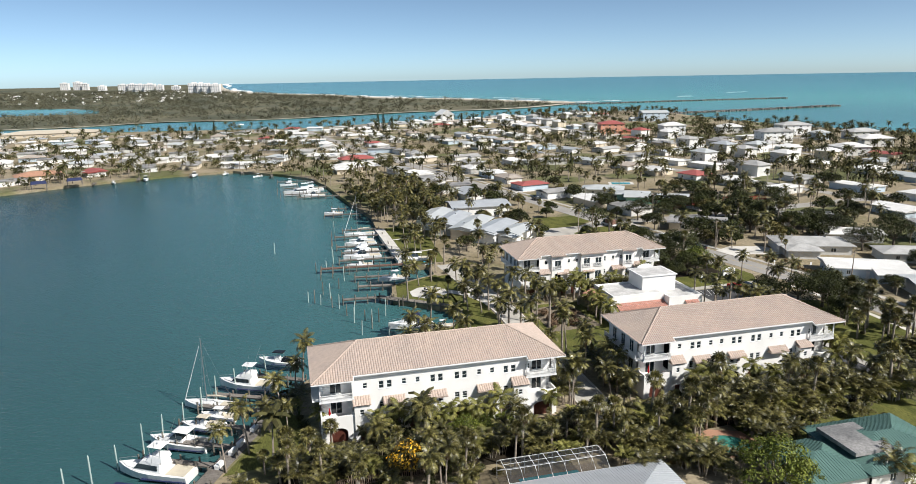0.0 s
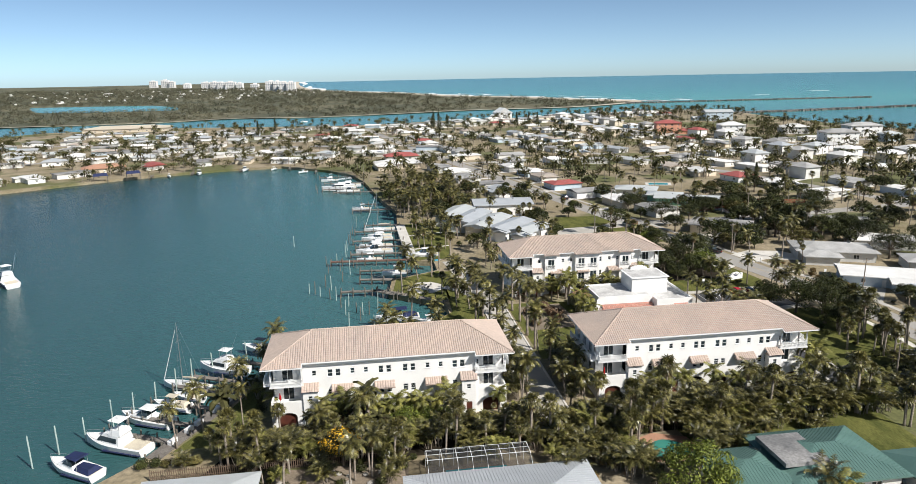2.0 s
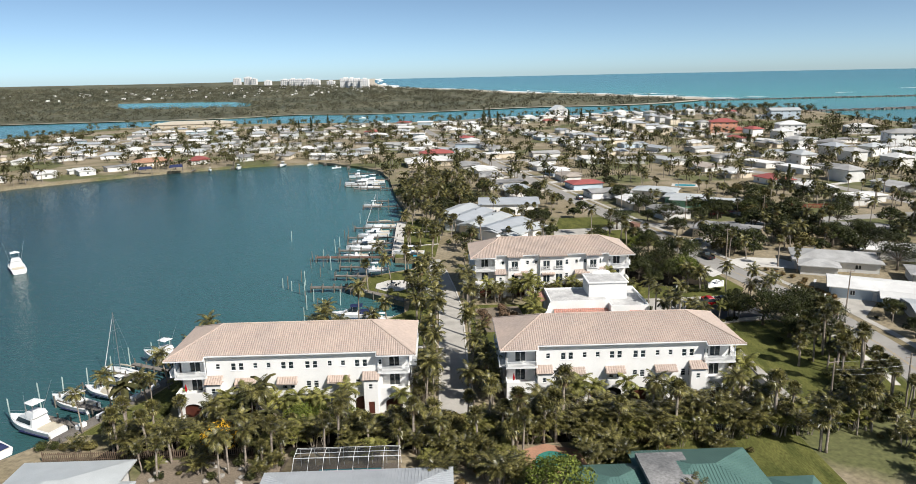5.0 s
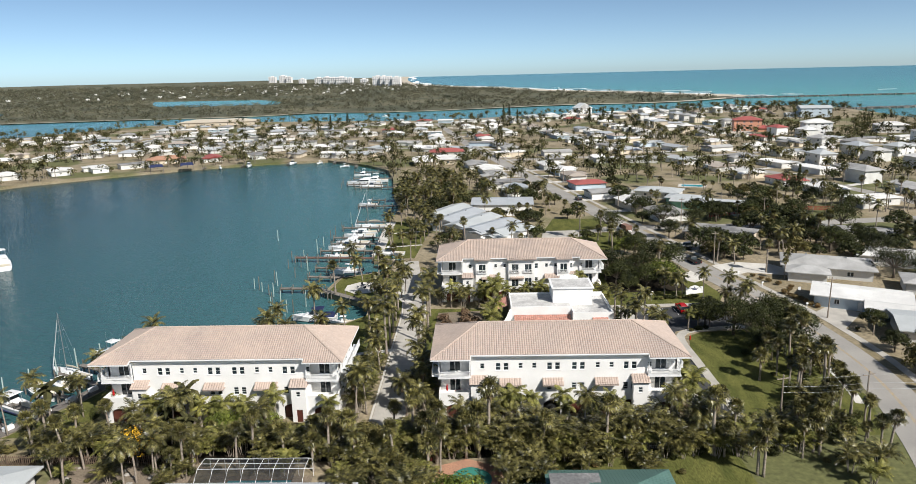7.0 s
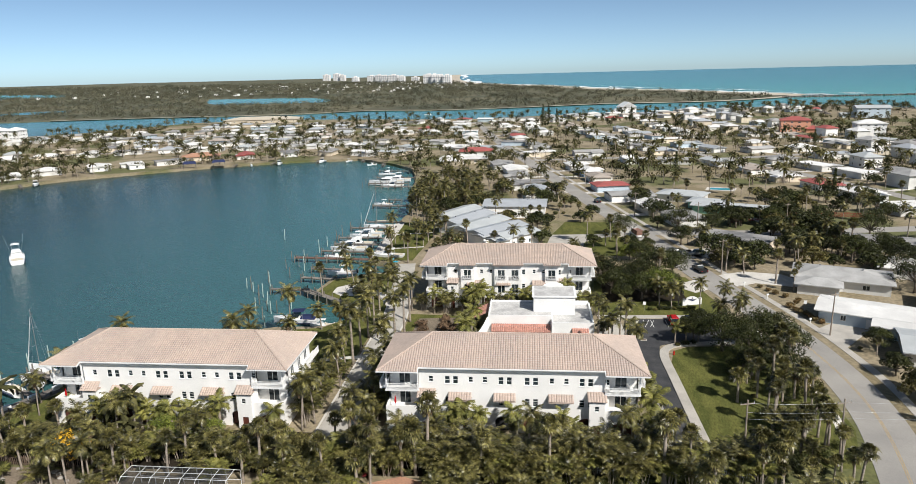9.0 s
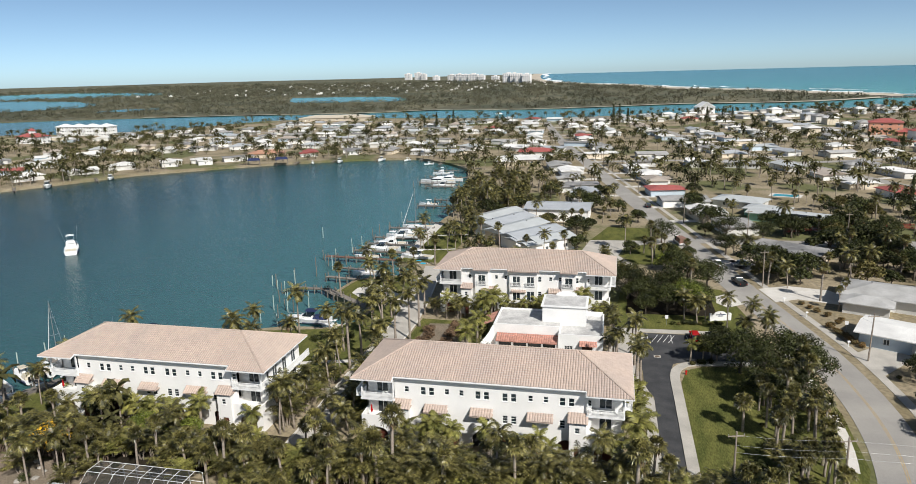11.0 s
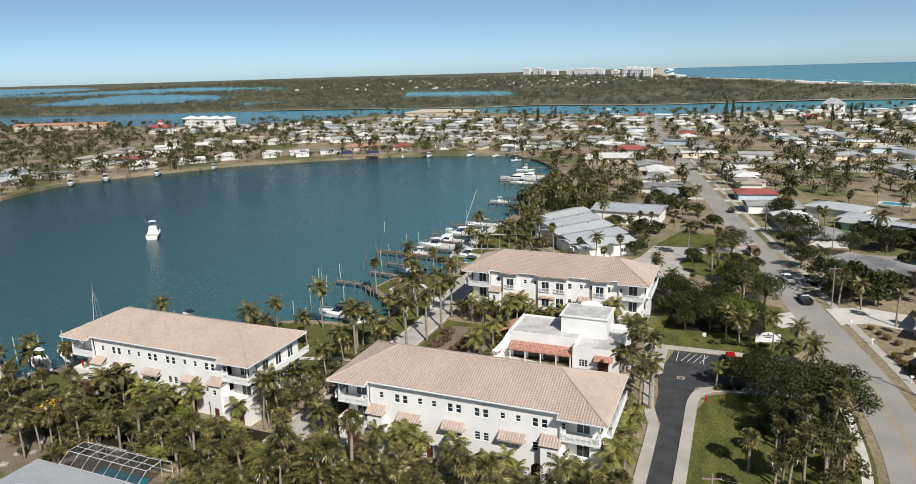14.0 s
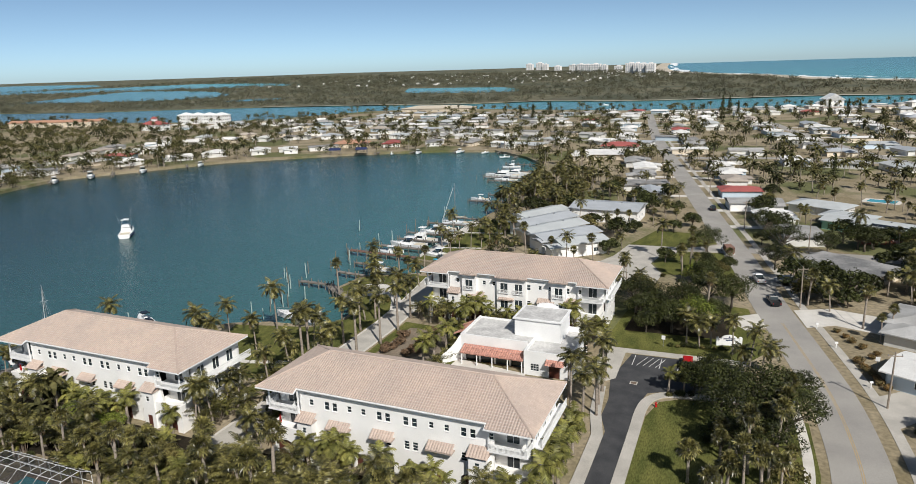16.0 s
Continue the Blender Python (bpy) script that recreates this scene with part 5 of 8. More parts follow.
tiled_slope(aw, (67.3, 149.0, 3.2), (0, -1, 0), (3.0, 0, 1.2), 6.5, lambda u: 3.2, 0.45, 0.5)
part("awning", aw, M["red_tile"], club)
for x in (71.5, 74.5, 77.5, 80.5, 83.2):
    part("veranda_post", Shape().tube([(x, 136.7, 0), (x, 136.7, 2.3)], [0.12, 0.12], 8), M["trim"], club)
window_at(club, fp2, 1.2, 2.8, 0.9, 2.3, 3, bars=2)
for i in range(4):
    g = Shape()
    add_box(g, fp, 1.0 + i * 3.0, 3.6 + i * 3.0, 0.15, 0.2, 0, 2.6)
    part("glass_door", g, M["glass"], club)
g = Shape()
add_box(g, fp2, 4.65, 6.55, 0.12, 0.16, 0, 2.4)
part("door", g, M["wood_door"], club)
gw = Shape()
arc = [(70.6 - 2.6 * math.sin(a * 0.25), 139 - 0.2 - a * 0.75, 1.4 + 3.4 * math.exp(-a * 0.45)) for a in range(9)]
for (xa, ya, za), (xb, yb, zb) in zip(arc, arc[1:]):
    gw.add([(xa, ya, 0), (xb, yb, 0), (xb, yb, zb), (xa, ya, za), (xa - 0.3, ya, 0), (xb - 0.3, yb, 0), (xb - 0.3, yb, zb), (xa - 0.3, ya, za)], [(0, 1, 2, 3), (5, 4, 7, 6), (3, 2, 6, 7)])
part("curved_garden_wall", gw, M["stucco_bright"], club)
sheet("terrace", [(69, 128), (84, 128), (84, 136.4), (70, 138.7)], 0.1, M["concrete_white"], "pale paved terrace before the clubhouse", skirt=0.1)


# ---- plants ----
def frond(shape, base, az, elev, length, droop, pairs, leaf, width, hang=0.35):
    """One feather frond: an arching midrib with leaflets to both sides."""
    pts, p, e = [Vector(base)], Vector(base), elev
    steps = 6
    for i in range(steps):
        e -= droop / steps * (0.6 + 0.8 * i / steps)
        p = p + Vector((math.cos(az) * math.cos(e), math.sin(az) * math.cos(e), math.sin(e))) * (length / steps)
        pts.append(p)
    side = Vector((-math.sin(az), math.cos(az), 0))
    for i in range(pairs):
        k = 0.14 + 0.86 * i / pairs
        f = k * steps
        j = min(int(f), steps - 1)
        q = pts[j].lerp(pts[j + 1], f - j)
        d = (pts[j + 1] - pts[j]).normalized()
        ll = leaf * (math.sin(math.pi * min(1, 0.22 + k * 0.78)) * 0.85 + 0.25) * rnd.uniform(0.85, 1.1)
        for s in (-1, 1):
            tip = q + (side * s * 0.8 + d * 0.55 - Vector((0, 0, hang * rnd.uniform(0.5, 1.5)))) * ll
            mid = q.lerp(tip, 0.5) + Vector((0, 0, 0.06))
            shape.add([q - d * width * 0.5, mid - d * width * 0.5, tip, mid + d * width * 0.5, q + d * width * 0.5], [(0, 1, 3, 4), (1, 2, 3)])
    for a, b in zip(pts, pts[1:]):
        shape.add([a - side * 0.04, a + side * 0.04, b + side * 0.03, b - side * 0.03], [(0, 1, 2, 3)])


def fan(shape, base, az, elev, stalk, size, blades=9):
    """One fan leaf: a stalk with a fold of narrow blades."""
    d = Vector((math.cos(az) * math.cos(elev), math.sin(az) * math.cos(elev), math.sin(elev)))
    side = Vector((-math.sin(az), math.cos(az), 0))
    up = d.cross(side) * -1
    h = Vector(base) + d * stalk
    shape.add([Vector(base) - side * 0.03, Vector(base) + side * 0.03, h + side * 0.03, h - side * 0.03], [(0, 1, 2, 3)])
    for i in range(blades):
        a = (i / (blades - 1) - 0.5) * 3.9
        w = d * math.cos(a) + side * math.sin(a)
        tip = h + w * size * rnd.uniform(0.85, 1.1) - Vector((0, 0, size * rnd.uniform(0.15, 0.5)))
        mid = h + w * size * 0.55
        n = w.cross(up).normalized() * size * 0.11
        shape.add([h, mid - n, tip, mid + n], [(0, 1, 2, 3)])


def curved_trunk(height, lean, r0, r1, rings=9, az=0.0):
    s = Shape()
    pts = [(math.cos(az) * lean * (i / rings) ** 1.6, math.sin(az) * lean * (i / rings) ** 1.6, height * i / rings - (0.3 if i == 0 else 0)) for i in range(rings + 1)]
    rad = [(r0 * 1.35 if i == 0 else r0 + (r1 - r0) * i / rings) * (1 + 0.05 * (i % 2)) for i in range(rings + 1)]
    s.tube(pts, rad, 7)
    return s, pts[-1]


def with_dry(crown, dry, leaf):
    """A crown with its hanging dead leaves."""
    k = len(crown.f)
    crown.add(dry.v, dry.f)
    me = crown.mesh("crown", M[leaf], M["palm_dry"])
    me.polygons.foreach_set("material_index", [0] * k + [1] * (len(crown.f) - k))
    return me


def coconut(height, lean, fronds=19, leaf="palm_leaf", royal=False, length=3.3):
    trunk, top = curved_trunk(height, lean, 0.2 if not royal else 0.26, 0.13 if not royal else 0.17, az=rnd.uniform(0, 6.28))
    crown, dry, shaft = Shape(), Shape(), Shape()
    top = Vector(top)
    for i in range(fronds):
        k = i / fronds
        elev = radians(78 - 100 * k + rnd.uniform(-8, 8))
        frond(crown, top, i * 2.4 + rnd.uniform(-0.2, 0.2), elev, length * rnd.uniform(0.85, 1.12), radians(74 + 30 * k), 21, 0.95, 0.12, 0.4)
    for i in range(5):
        frond(dry, top - Vector((0, 0, 0.15)), rnd.uniform(0, 6.28), radians(-35), length * 0.75, radians(70), 9, 0.6, 0.2)
    out = [("trunk", trunk.mesh("trunk", M["bark_palm"], smooth=True)), ("crown", with_dry(crown, dry, leaf) if not royal else crown.mesh("crown", M[leaf]))]
    if royal:
        shaft.tube([top - Vector((0, 0, 1.5)), top - Vector((0, 0, 0.7)), top + Vector((0, 0, 0.1))], [0.185, 0.2, 0.09], 8)
        out.append(("crownshaft", shaft.mesh("crownshaft", M["palm_yellow"], smooth=True)))
    return out


def sabal(height, lean, fans=30):
    trunk, top = curved_trunk(height, lean, 0.22, 0.19, az=rnd.uniform(0, 6.28))
    crown, dry = Shape(), Shape()
    top = Vector(top)
    for i in range(fans):
        k = i / fans
        fan(crown, top, i * 2.4, radians(85 - 120 * k + rnd.uniform(-10, 10)), rnd.uniform(0.7, 1.1), rnd.uniform(0.85, 1.1))
    for i in range(9):
        fan(dry, top - Vector((0, 0, 0.2)), i * 0.7, radians(-62 + rnd.uniform(-8, 8)), 0.6, 0.8, 7)
    return [("trunk", trunk.mesh("trunk", M["bark_palm"], smooth=True)), ("crown", with_dry(crown, dry, "palm_leaf"))]


def areca(height, leaf):
    stems, crown = Shape(), Shape()
    for i in range(7):
        a, r = i * 0.9 + rnd.uniform(-0.3, 0.3), rnd.uniform(0.1, 0.7)
        h = height * rnd.uniform(0.3, 0.62)
        b = Vector((math.cos(a) * r, math.sin(a) * r, 0))
        t = b + Vector((math.cos(a) * 0.5, math.sin(a) * 0.5, h))
        stems.tube([b, b.lerp(t, 0.5) + Vector((0.05, 0, 0)), t], [0.07, 0.06, 0.05], 5)
        for j in range(5):
            frond(crown, t, a + (j - 2) * 1.25, radians(rnd.uniform(35, 82)), height * rnd.uniform(0.42, 0.62), radians(80), 15, 0.75, 0.11, 0.35)
    return [("trunk", stems.mesh("stems", M["bark_palm"])), ("crown", crown.mesh("crown", M[leaf]))]


def leaf_cloud(shape, centre, radius, count, size, flat=0.75):
    """Many small leaves over an uneven clump."""
    c = Vector(centre)
    for i in range(count):
        d = Vector((rnd.gauss(0, 1), rnd.gauss(0, 1), rnd.gauss(0, 1) * 1.0)).normalized()
        r = radius * (0.62 + 0.42 * rnd.random())
        p = c + Vector((d.x * r, d.y * r, d.z * r * flat))
        n = (d + Vector((rnd.uniform(-0.6, 0.6), rnd.uniform(-0.6, 0.6), rnd.uniform(-0.2, 0.7)))).normalized()
        a = n.orthogonal().normalized()
        b = n.cross(a)
        w = rnd.uniform(0, 6.28)
        a, b = a * math.cos(w) + b * math.sin(w), b * math.cos(w) - a * math.sin(w)
        s = size * rnd.uniform(0.6, 1.3)
        shape.add([p - a * s, p - b * s * 0.5 + n * s * 0.2, p + a * s, p + b * s * 0.5 + n * s * 0.2], [(0, 1, 2, 3)])


def broadleaf(height, spread, leaf, leaves=3300, size=0.23, blossom=None):
    wood, crown, fl = Shape(), Shape(), Shape()
    fork = height * 0.3
    wood.tube([(0, 0, -0.3), (0.1, 0.05, fork * 0.5), (0.0, 0.1, fork)], [spread * 0.075, spread * 0.055, spread * 0.05], 8)
    clumps = 15
    for i in range(clumps):
        a = i * 2.4
        r = spread * math.sqrt((i + 0.5) / clumps) * rnd.uniform(0.75, 1.0)
        z = height * (0.86 - 0.42 * (r / spread) ** 1.6 + rnd.uniform(-0.08, 0.08))
        c = Vector((math.cos(a) * r, math.sin(a) * r, z))
        s = Vector((0, 0.1, fork))
        wood.tube([s, s.lerp(c, 0.5) + Vector((0, 0, -0.25 * rnd.random())), c], [spread * 0.03, spread * 0.02, 0.03], 5, cap=False)
        rr = spread * rnd.uniform(0.28, 0.42)
        leaf_cloud(crown, c, rr, leaves // clumps, size)
        if blossom:
            leaf_cloud(fl, c + Vector((0, 0, 0.1)), rr * 1.02, 46, size * 0.8)
    out = [("trunk", wood.mesh("trunk", M["bark"], smooth=True)), ("crown", crown.mesh("crown", M[leaf]))]
    if blossom:
        out.append(("blossom", fl.mesh("blossom", M[blossom])))
    return out


def pine(height):
    wood, crown = Shape(), Shape()
    wood.tube([(0, 0, -0.3), (0.1, 0, height * 0.5), (0, 0, height)], [height * 0.02, height * 0.013, 0.03], 7)
    for i in range(34):
        k = i / 34
        z = height * (0.16 + 0.84 * k)
        r = height * 0.15 * (1.05 - k) * rnd.uniform(0.7, 1.2)
        leaf_cloud(crown, (math.cos(i * 2.4) * r * 0.6, math.sin(i * 2.4) * r * 0.6, z), max(0.5, r * 0.8), 46, 0.3, 0.6)
    return [("trunk", wood.mesh("trunk", M["bark"], smooth=True)), ("crown", crown.mesh("crown", M["leaf"]))]


def shrub(radius, leaf, count=500, size=0.16):
    crown = Shape()
    for i in range(4):
        crown.tube([(0, 0, 0), (math.cos(i * 1.6) * radius * 0.4, math.sin(i * 1.6) * radius * 0.4, radius * 0.7)], [0.05, 0.02], 5)
    for i in range(6):
        a = i * 2.4
        r = radius * 0.5 * math.sqrt(i / 6)
        leaf_cloud(crown, (math.cos(a) * r, math.sin(a) * r, radius * (0.55 + 0.2 * rnd.random())), radius * 0.55, count // 6, size)
    return [("crown", crown.mesh("crown", M[leaf]))]


KINDS = {
    "coconut_palm": ([coconut(h, l) for h, l in ((8.5, 1.2), (9.5, 0.6), (7.2, 1.6), (10.5, 1.0), (6.0, 0.8))], "coconut palm with arching green fronds and grey trunk", "palm"),
    "royal_palm": ([coconut(h, l, 14, "palm_leaf", True, 2.7) for h, l in ((9.5, 0.1), (8.5, 0.2), (10.5, 0.1))], "royal palm with smooth pale grey trunk", "palm"),
    "adonidia_palm": ([coconut(h, l, 12, "palm_yellow", True, 2.6) for h, l in ((5.2, 0.2), (6.0, 0.4), (4.4, 0.1))], "slender palm with yellow-green fronds beside a wall", "palm"),
    "sabal_palm": ([sabal(h, l) for h, l in ((6.5, 0.3), (7.6, 0.6), (5.2, 0.2), (8.4, 0.4))], "sabal palm with round grey-green fan-leaf crown", "palm"),
    "areca_palm": ([areca(h, k) for h, k in ((5.5, "palm_leaf"), (6.2, "palm_leaf"), (4.6, "palm_yellow"), (5.8, "palm_leaf"))], "dense clump of areca palm stems and fronds", "palm"),
    "broadleaf_tree": ([broadleaf(h, s, k) for h, s, k in ((8.0, 4.6, "leaf"), (9.0, 5.2, "leaf"), (6.5, 3.6, "leaf"), (7.5, 4.2, "leaf_olive"), (10, 6.0, "leaf"), (7.5, 5.0, "leaf_bright"))], "spreading broadleaf tree with dark green crown", "tree"),
    "garden_tree": ([broadleaf(h, s, k, 900, 0.42) for h, s, k in ((7.5, 4.4, "leaf"), (6.0, 3.4, "leaf"), (8.5, 5.0, "leaf"), (6.5, 3.8, "leaf_olive"))], "dark leafy tree in a house garden", "tree"),
    "flowering_tree": ([broadleaf(5.2, 2.6, "leaf_olive", 700, 0.25, "flower_yellow")], "small tree covered in bright yellow blossom", "tree"),
    "pine_tree": ([pine(h) for h in (17, 14)], "tall narrow dark Australian pine", "tree"),
    "shrub": ([shrub(1.3, "leaf"), shrub(1.0, "leaf_olive"), shrub(1.6, "leaf")], "rounded green garden shrub", "shrub"),
    "rust_shrub": ([shrub(1.2, "rust_leaf"), shrub(1.0, "rust_leaf")], "clipped orange-brown hedge shrub", "shrub"),
    "brown_shrub": ([shrub(1.3, "brown_leaf"), shrub(1.1, "brown_leaf")], "dry brown ornamental shrub in the bed", "shrub"),
    "red_shrub": ([shrub(1.0, "red_leaf")], "red-leaved garden shrub beside the pool", "shrub"),
}


def plant(kind, x, y, scale=1.0, z=0.0, turn=None, label="", version=None):
    versions, text, category = KINDS[kind]
    if "shrub" in kind:
        ob = tagged(new(kind, rnd.choice(versions)[0][1]), label or text, category, kind.replace("_", " ") + "s")
        ob.matrix_world = pose(x, y, z, 0, 0, rnd.uniform(0, 360)) @ Matrix.Scale(scale, 4)
        return ob
    root = thing(kind, label or text, category, kind.replace("_", " ") + "s", pose(x, y, z, 0, 0, rnd.uniform(0, 360) if turn is None else turn) @ Matrix.Scale(scale, 4))
    for name, me in (rnd.choice(versions) if version is None else versions[version]):
        new(name, me).parent = root
    return root


TALL = {"areca_palm": 5.6, "sabal_palm": 8.0, "coconut_palm": 9.8, "broadleaf_tree": 9.0, "shrub": 1.8}


def grove(kind_weights, x0, x1, y0, y1, count, low=0.8, high=1.15, gap=1.6, test=None, top=None):
    """Plants strewn over a stretch of the plan, kept apart from one another."""
    done = []
    for _ in range(count * 14):
        if len(done) == count:
            break
        x, y = rnd.uniform(x0, x1), rnd.uniform(y0, y1)
        if any(math.hypot(x - a, y - b) < gap for a, b in done) or not inside(x, y, BAY + OUTER) or (test and not test(x, y)):
            continue
        done.append((x, y))
        kind = rnd.choices([k for k, _ in kind_weights], [w for _, w in kind_weights])[0]
        scale = rnd.uniform(low, high)
        if top:
            scale = max(0.35, min(scale, top(x, y) * rnd.uniform(0.8, 1.12) / TALL.get(kind, 6.0)))
        plant(kind, x, y, scale)


def belt_top(x, y):
    """The belt is low beside the white walls and higher towards the gardens."""
    return 0.9 + max(0.0, 98.5 - y) * 0.5


# the dense belt between the gardens and the two front buildings
grove([("areca_palm", 5), ("sabal_palm", 2.5), ("rust_shrub", 0.5), ("coconut_palm", 1.2)], -6, 40, 87.5, 96.0, 70, 0.75, 1.1, 1.6, None, belt_top)
grove([("areca_palm", 6), ("sabal_palm", 1.2), ("coconut_palm", 1.0)], 51.5, 98, 87.0, 96.5, 84, 0.75, 1.05, 1.6, None, belt_top)
grove([("areca_palm", 4), ("rust_shrub", 1), ("shrub", 1), ("sabal_palm", 1)], 38, 52, 84, 94, 20, 0.6, 0.95, 1.9)
grove([("areca_palm", 4), ("sabal_palm", 2), ("shrub", 2), ("coconut_palm", 1)], 14, 68, 79.5, 87, 34, 0.6, 0.9, 2.2, lambda x, y: not (23 < x < 43 and y < 84) and not (55 < x < 68 and y < 87))

# palms set out by hand in rows and groups
def row(kind, x0, y0, x1, y1, n, low=0.9, high=1.1, jitter=0.5):
    for i in range(n):
        k = i / max(1, n - 1)
        plant(kind, x0 + (x1 - x0) * k + rnd.uniform(-jitter, jitter), y0 + (y1 - y0) * k + rnd.uniform(-jitter, jitter), rnd.uniform(low, high))


def clear_of_things(r=2.0, street=1.0):
    return lambda x, y: free(x, y, r, street)


def off_forecourt(x, y):
    return free(x, y, 1.5, 3.5) and not inside(x, y, FORECOURT) and not (86 < x < 112 and 233 < y < 252)


row("royal_palm", 44.6, 124, 44.4, 152, 5)
row("royal_palm", 52.2, 124, 51.6, 156, 5)
row("royal_palm", 41, 132, 40.5, 160, 2)
row("royal_palm", 98.4, 121, 97.6, 139, 5, 0.75, 0.95, 0.8)
row("royal_palm", 94.2, 127, 94.4, 141, 5, 0.7, 0.95, 0.9)
row("adonidia_palm", 97.8, 97, 97.9, 117, 8, 0.95, 1.2)
for x0 in (0, 55.6):
    for x, n in ((9.5, 1), (12.3, 3), (17.0, 2), (21.6, 2), (25.2, 3), (29.4, 2), (38.2, 1)):
        for i in range(n):
            plant("adonidia_palm", x0 + x + rnd.uniform(-1.2, 1.2), 97.4 + rnd.uniform(-0.9, 0.7), rnd.uniform(0.75, 1.0))
for x in (1.5, 42.6, 43.4, 54.6, 53.8, 43.2, 54.4):
    plant("adonidia_palm" if x < 3 else "coconut_palm", x, 98 + 2.5 * rnd.random() * 4, rnd.uniform(0.7, 0.85))
row("areca_palm", 54.0, 101, 54.2, 116, 6, 0.8, 1.0)
row("areca_palm", 43.3, 101, 43.6, 117, 6, 0.7, 0.95)
for x, y, s in ((17.5, 93.5, 0.9), (44.6, 101, 0.8), (43.6, 108, 0.75), (45.2, 114, 0.85), (44.4, 121, 0.8), (51.4, 100.5, 0.8), (52.6, 106, 0.7), (51.6, 112, 0.85), (53.2, 118, 0.75), (51.9, 122, 0.8), (9.5, 92.5, 0.85), (31, 91.5, 0.8), (66, 93, 0.8), (79, 91, 0.85), (92, 92.5, 0.75), (60, 89.5, 0.85), (72.5, 92, 0.75), (33, 89, 0.7), (85, 89.5, 0.7), (95, 90, 0.7)):
    plant("coconut_palm", x, y, s)
for x, y, s in ((23.5, 93.5, 0.62), (27, 93.0, 0.6), (30, 94.5, 0.5)):
    plant("broadleaf_tree", x, y, s, version=5, label="dense green leafy tree before the white building")
plant("flowering_tree", 13.4, 85.6, 1.2)
plant("broadleaf_tree", 47.0, 88.0, 0.75, version=3, label="olive-yellow bushy tree in the palm belt")
plant("broadleaf_tree", 60.6, 70.4, 1.0, version=5, label="bright green leafy tree beside the green roof")
plant("broadleaf_tree", 63.8, 69.4, 0.6, version=5)
plant("areca_palm", 77.0, 68.0, 1.0)
plant("areca_palm", 78.8, 66.2, 1.0)
plant("areca_palm", 72.0, 80.6, 0.8)
# the dark tall edge of the belt towards the gardens
grove([("areca_palm", 6), ("sabal_palm", 1.5), ("coconut_palm", 0.6)], 51.5, 98, 87.6, 91.5, 34, 0.95, 1.2, 1.5)
grove([("areca_palm", 4), ("shrub", 1), ("sabal_palm", 1.5), ("rust_shrub", 1)], 43, 58, 76, 88, 26, 0.7, 1.05, 1.9, lambda x, y: x > 45 or y > 84)
grove([("areca_palm", 3), ("shrub", 3)], 55, 72, 86.6, 88.5, 12, 0.5, 0.8, 1.3)
grove([("areca_palm", 2), ("shrub", 3)], 66.5, 72, 79, 86, 9, 0.6, 0.9, 1.6)
grove([("areca_palm", 4), ("sabal_palm", 2), ("shrub", 2)], 98.5, 112, 87, 93.2, 22, 0.7, 1.0, 1.5)
grove([("sabal_palm", 3), ("garden_tree", 0.5), ("shrub", 3), ("areca_palm", 1)], 109.5, 124, 85, 106, 38, 0.55, 0.9, 2.0, lambda x, y: near_line(x, y, MAIN) > 6.5 and (x > 113 or y < 96))
grove([("sabal_palm", 3), ("garden_tree", 0.4), ("shrub", 2)], 115, 127, 104, 124, 16, 0.65, 0.95, 2.4, lambda x, y: near_line(x, y, MAIN) > 8.5)
for i in range(22):
    x, y = rnd.uniform(3, 22), rnd.uniform(77, 85.5)
    r = rnd.uniform(0.25, 0.7)
    st = Shape().loft([[(math.cos(a) * r * k * rnd.uniform(0.8, 1.15), math.sin(a) * r * k * rnd.uniform(0.8, 1.15), z * r) for a in (0, 0.9, 1.8, 2.7, 3.6, 4.5, 5.4)] for z, k in ((-0.1, 0.9), (0.3, 1.0), (0.65, 0.55))])
    ob = tagged(part("garden_stone", st, M["stone"]), "pale rough stone on the bare garden ground", "stone", "garden stones")
    ob.location = (x, y, 0.02)
grove([("shrub", 3), ("areca_palm", 1)], 3, 23, 80, 86, 9, 0.5, 0.8, 2.5)
# west dock and its lawn
for x, y, s in ((-9.5, 99.5, 0.75), (-6.5, 105.5, 0.8), (-12.5, 95, 0.65), (-4.5, 110.5, 0.8), (-2.2, 116, 0.75), (-0.8, 122, 0.85), (-3.5, 101, 0.6)):
    plant("coconut_palm", x, y, s)
for x, y, s in ((-3.2, 91, 0.9), (5.3, 80.6, 0.75), (-0.5, 94, 0.9), (3, 97, 0.8), (-7, 93, 0.6)):
    plant("sabal_palm", x, y, s)
row("shrub", -16, 90, -8, 90, 6, 0.8, 1.1)
plant("areca_palm", -10, 89, 0.6)
grove([("areca_palm", 1), ("shrub", 1)], -2.5, 0.5, 99, 118, 8, 0.6, 0.9, 1.6)
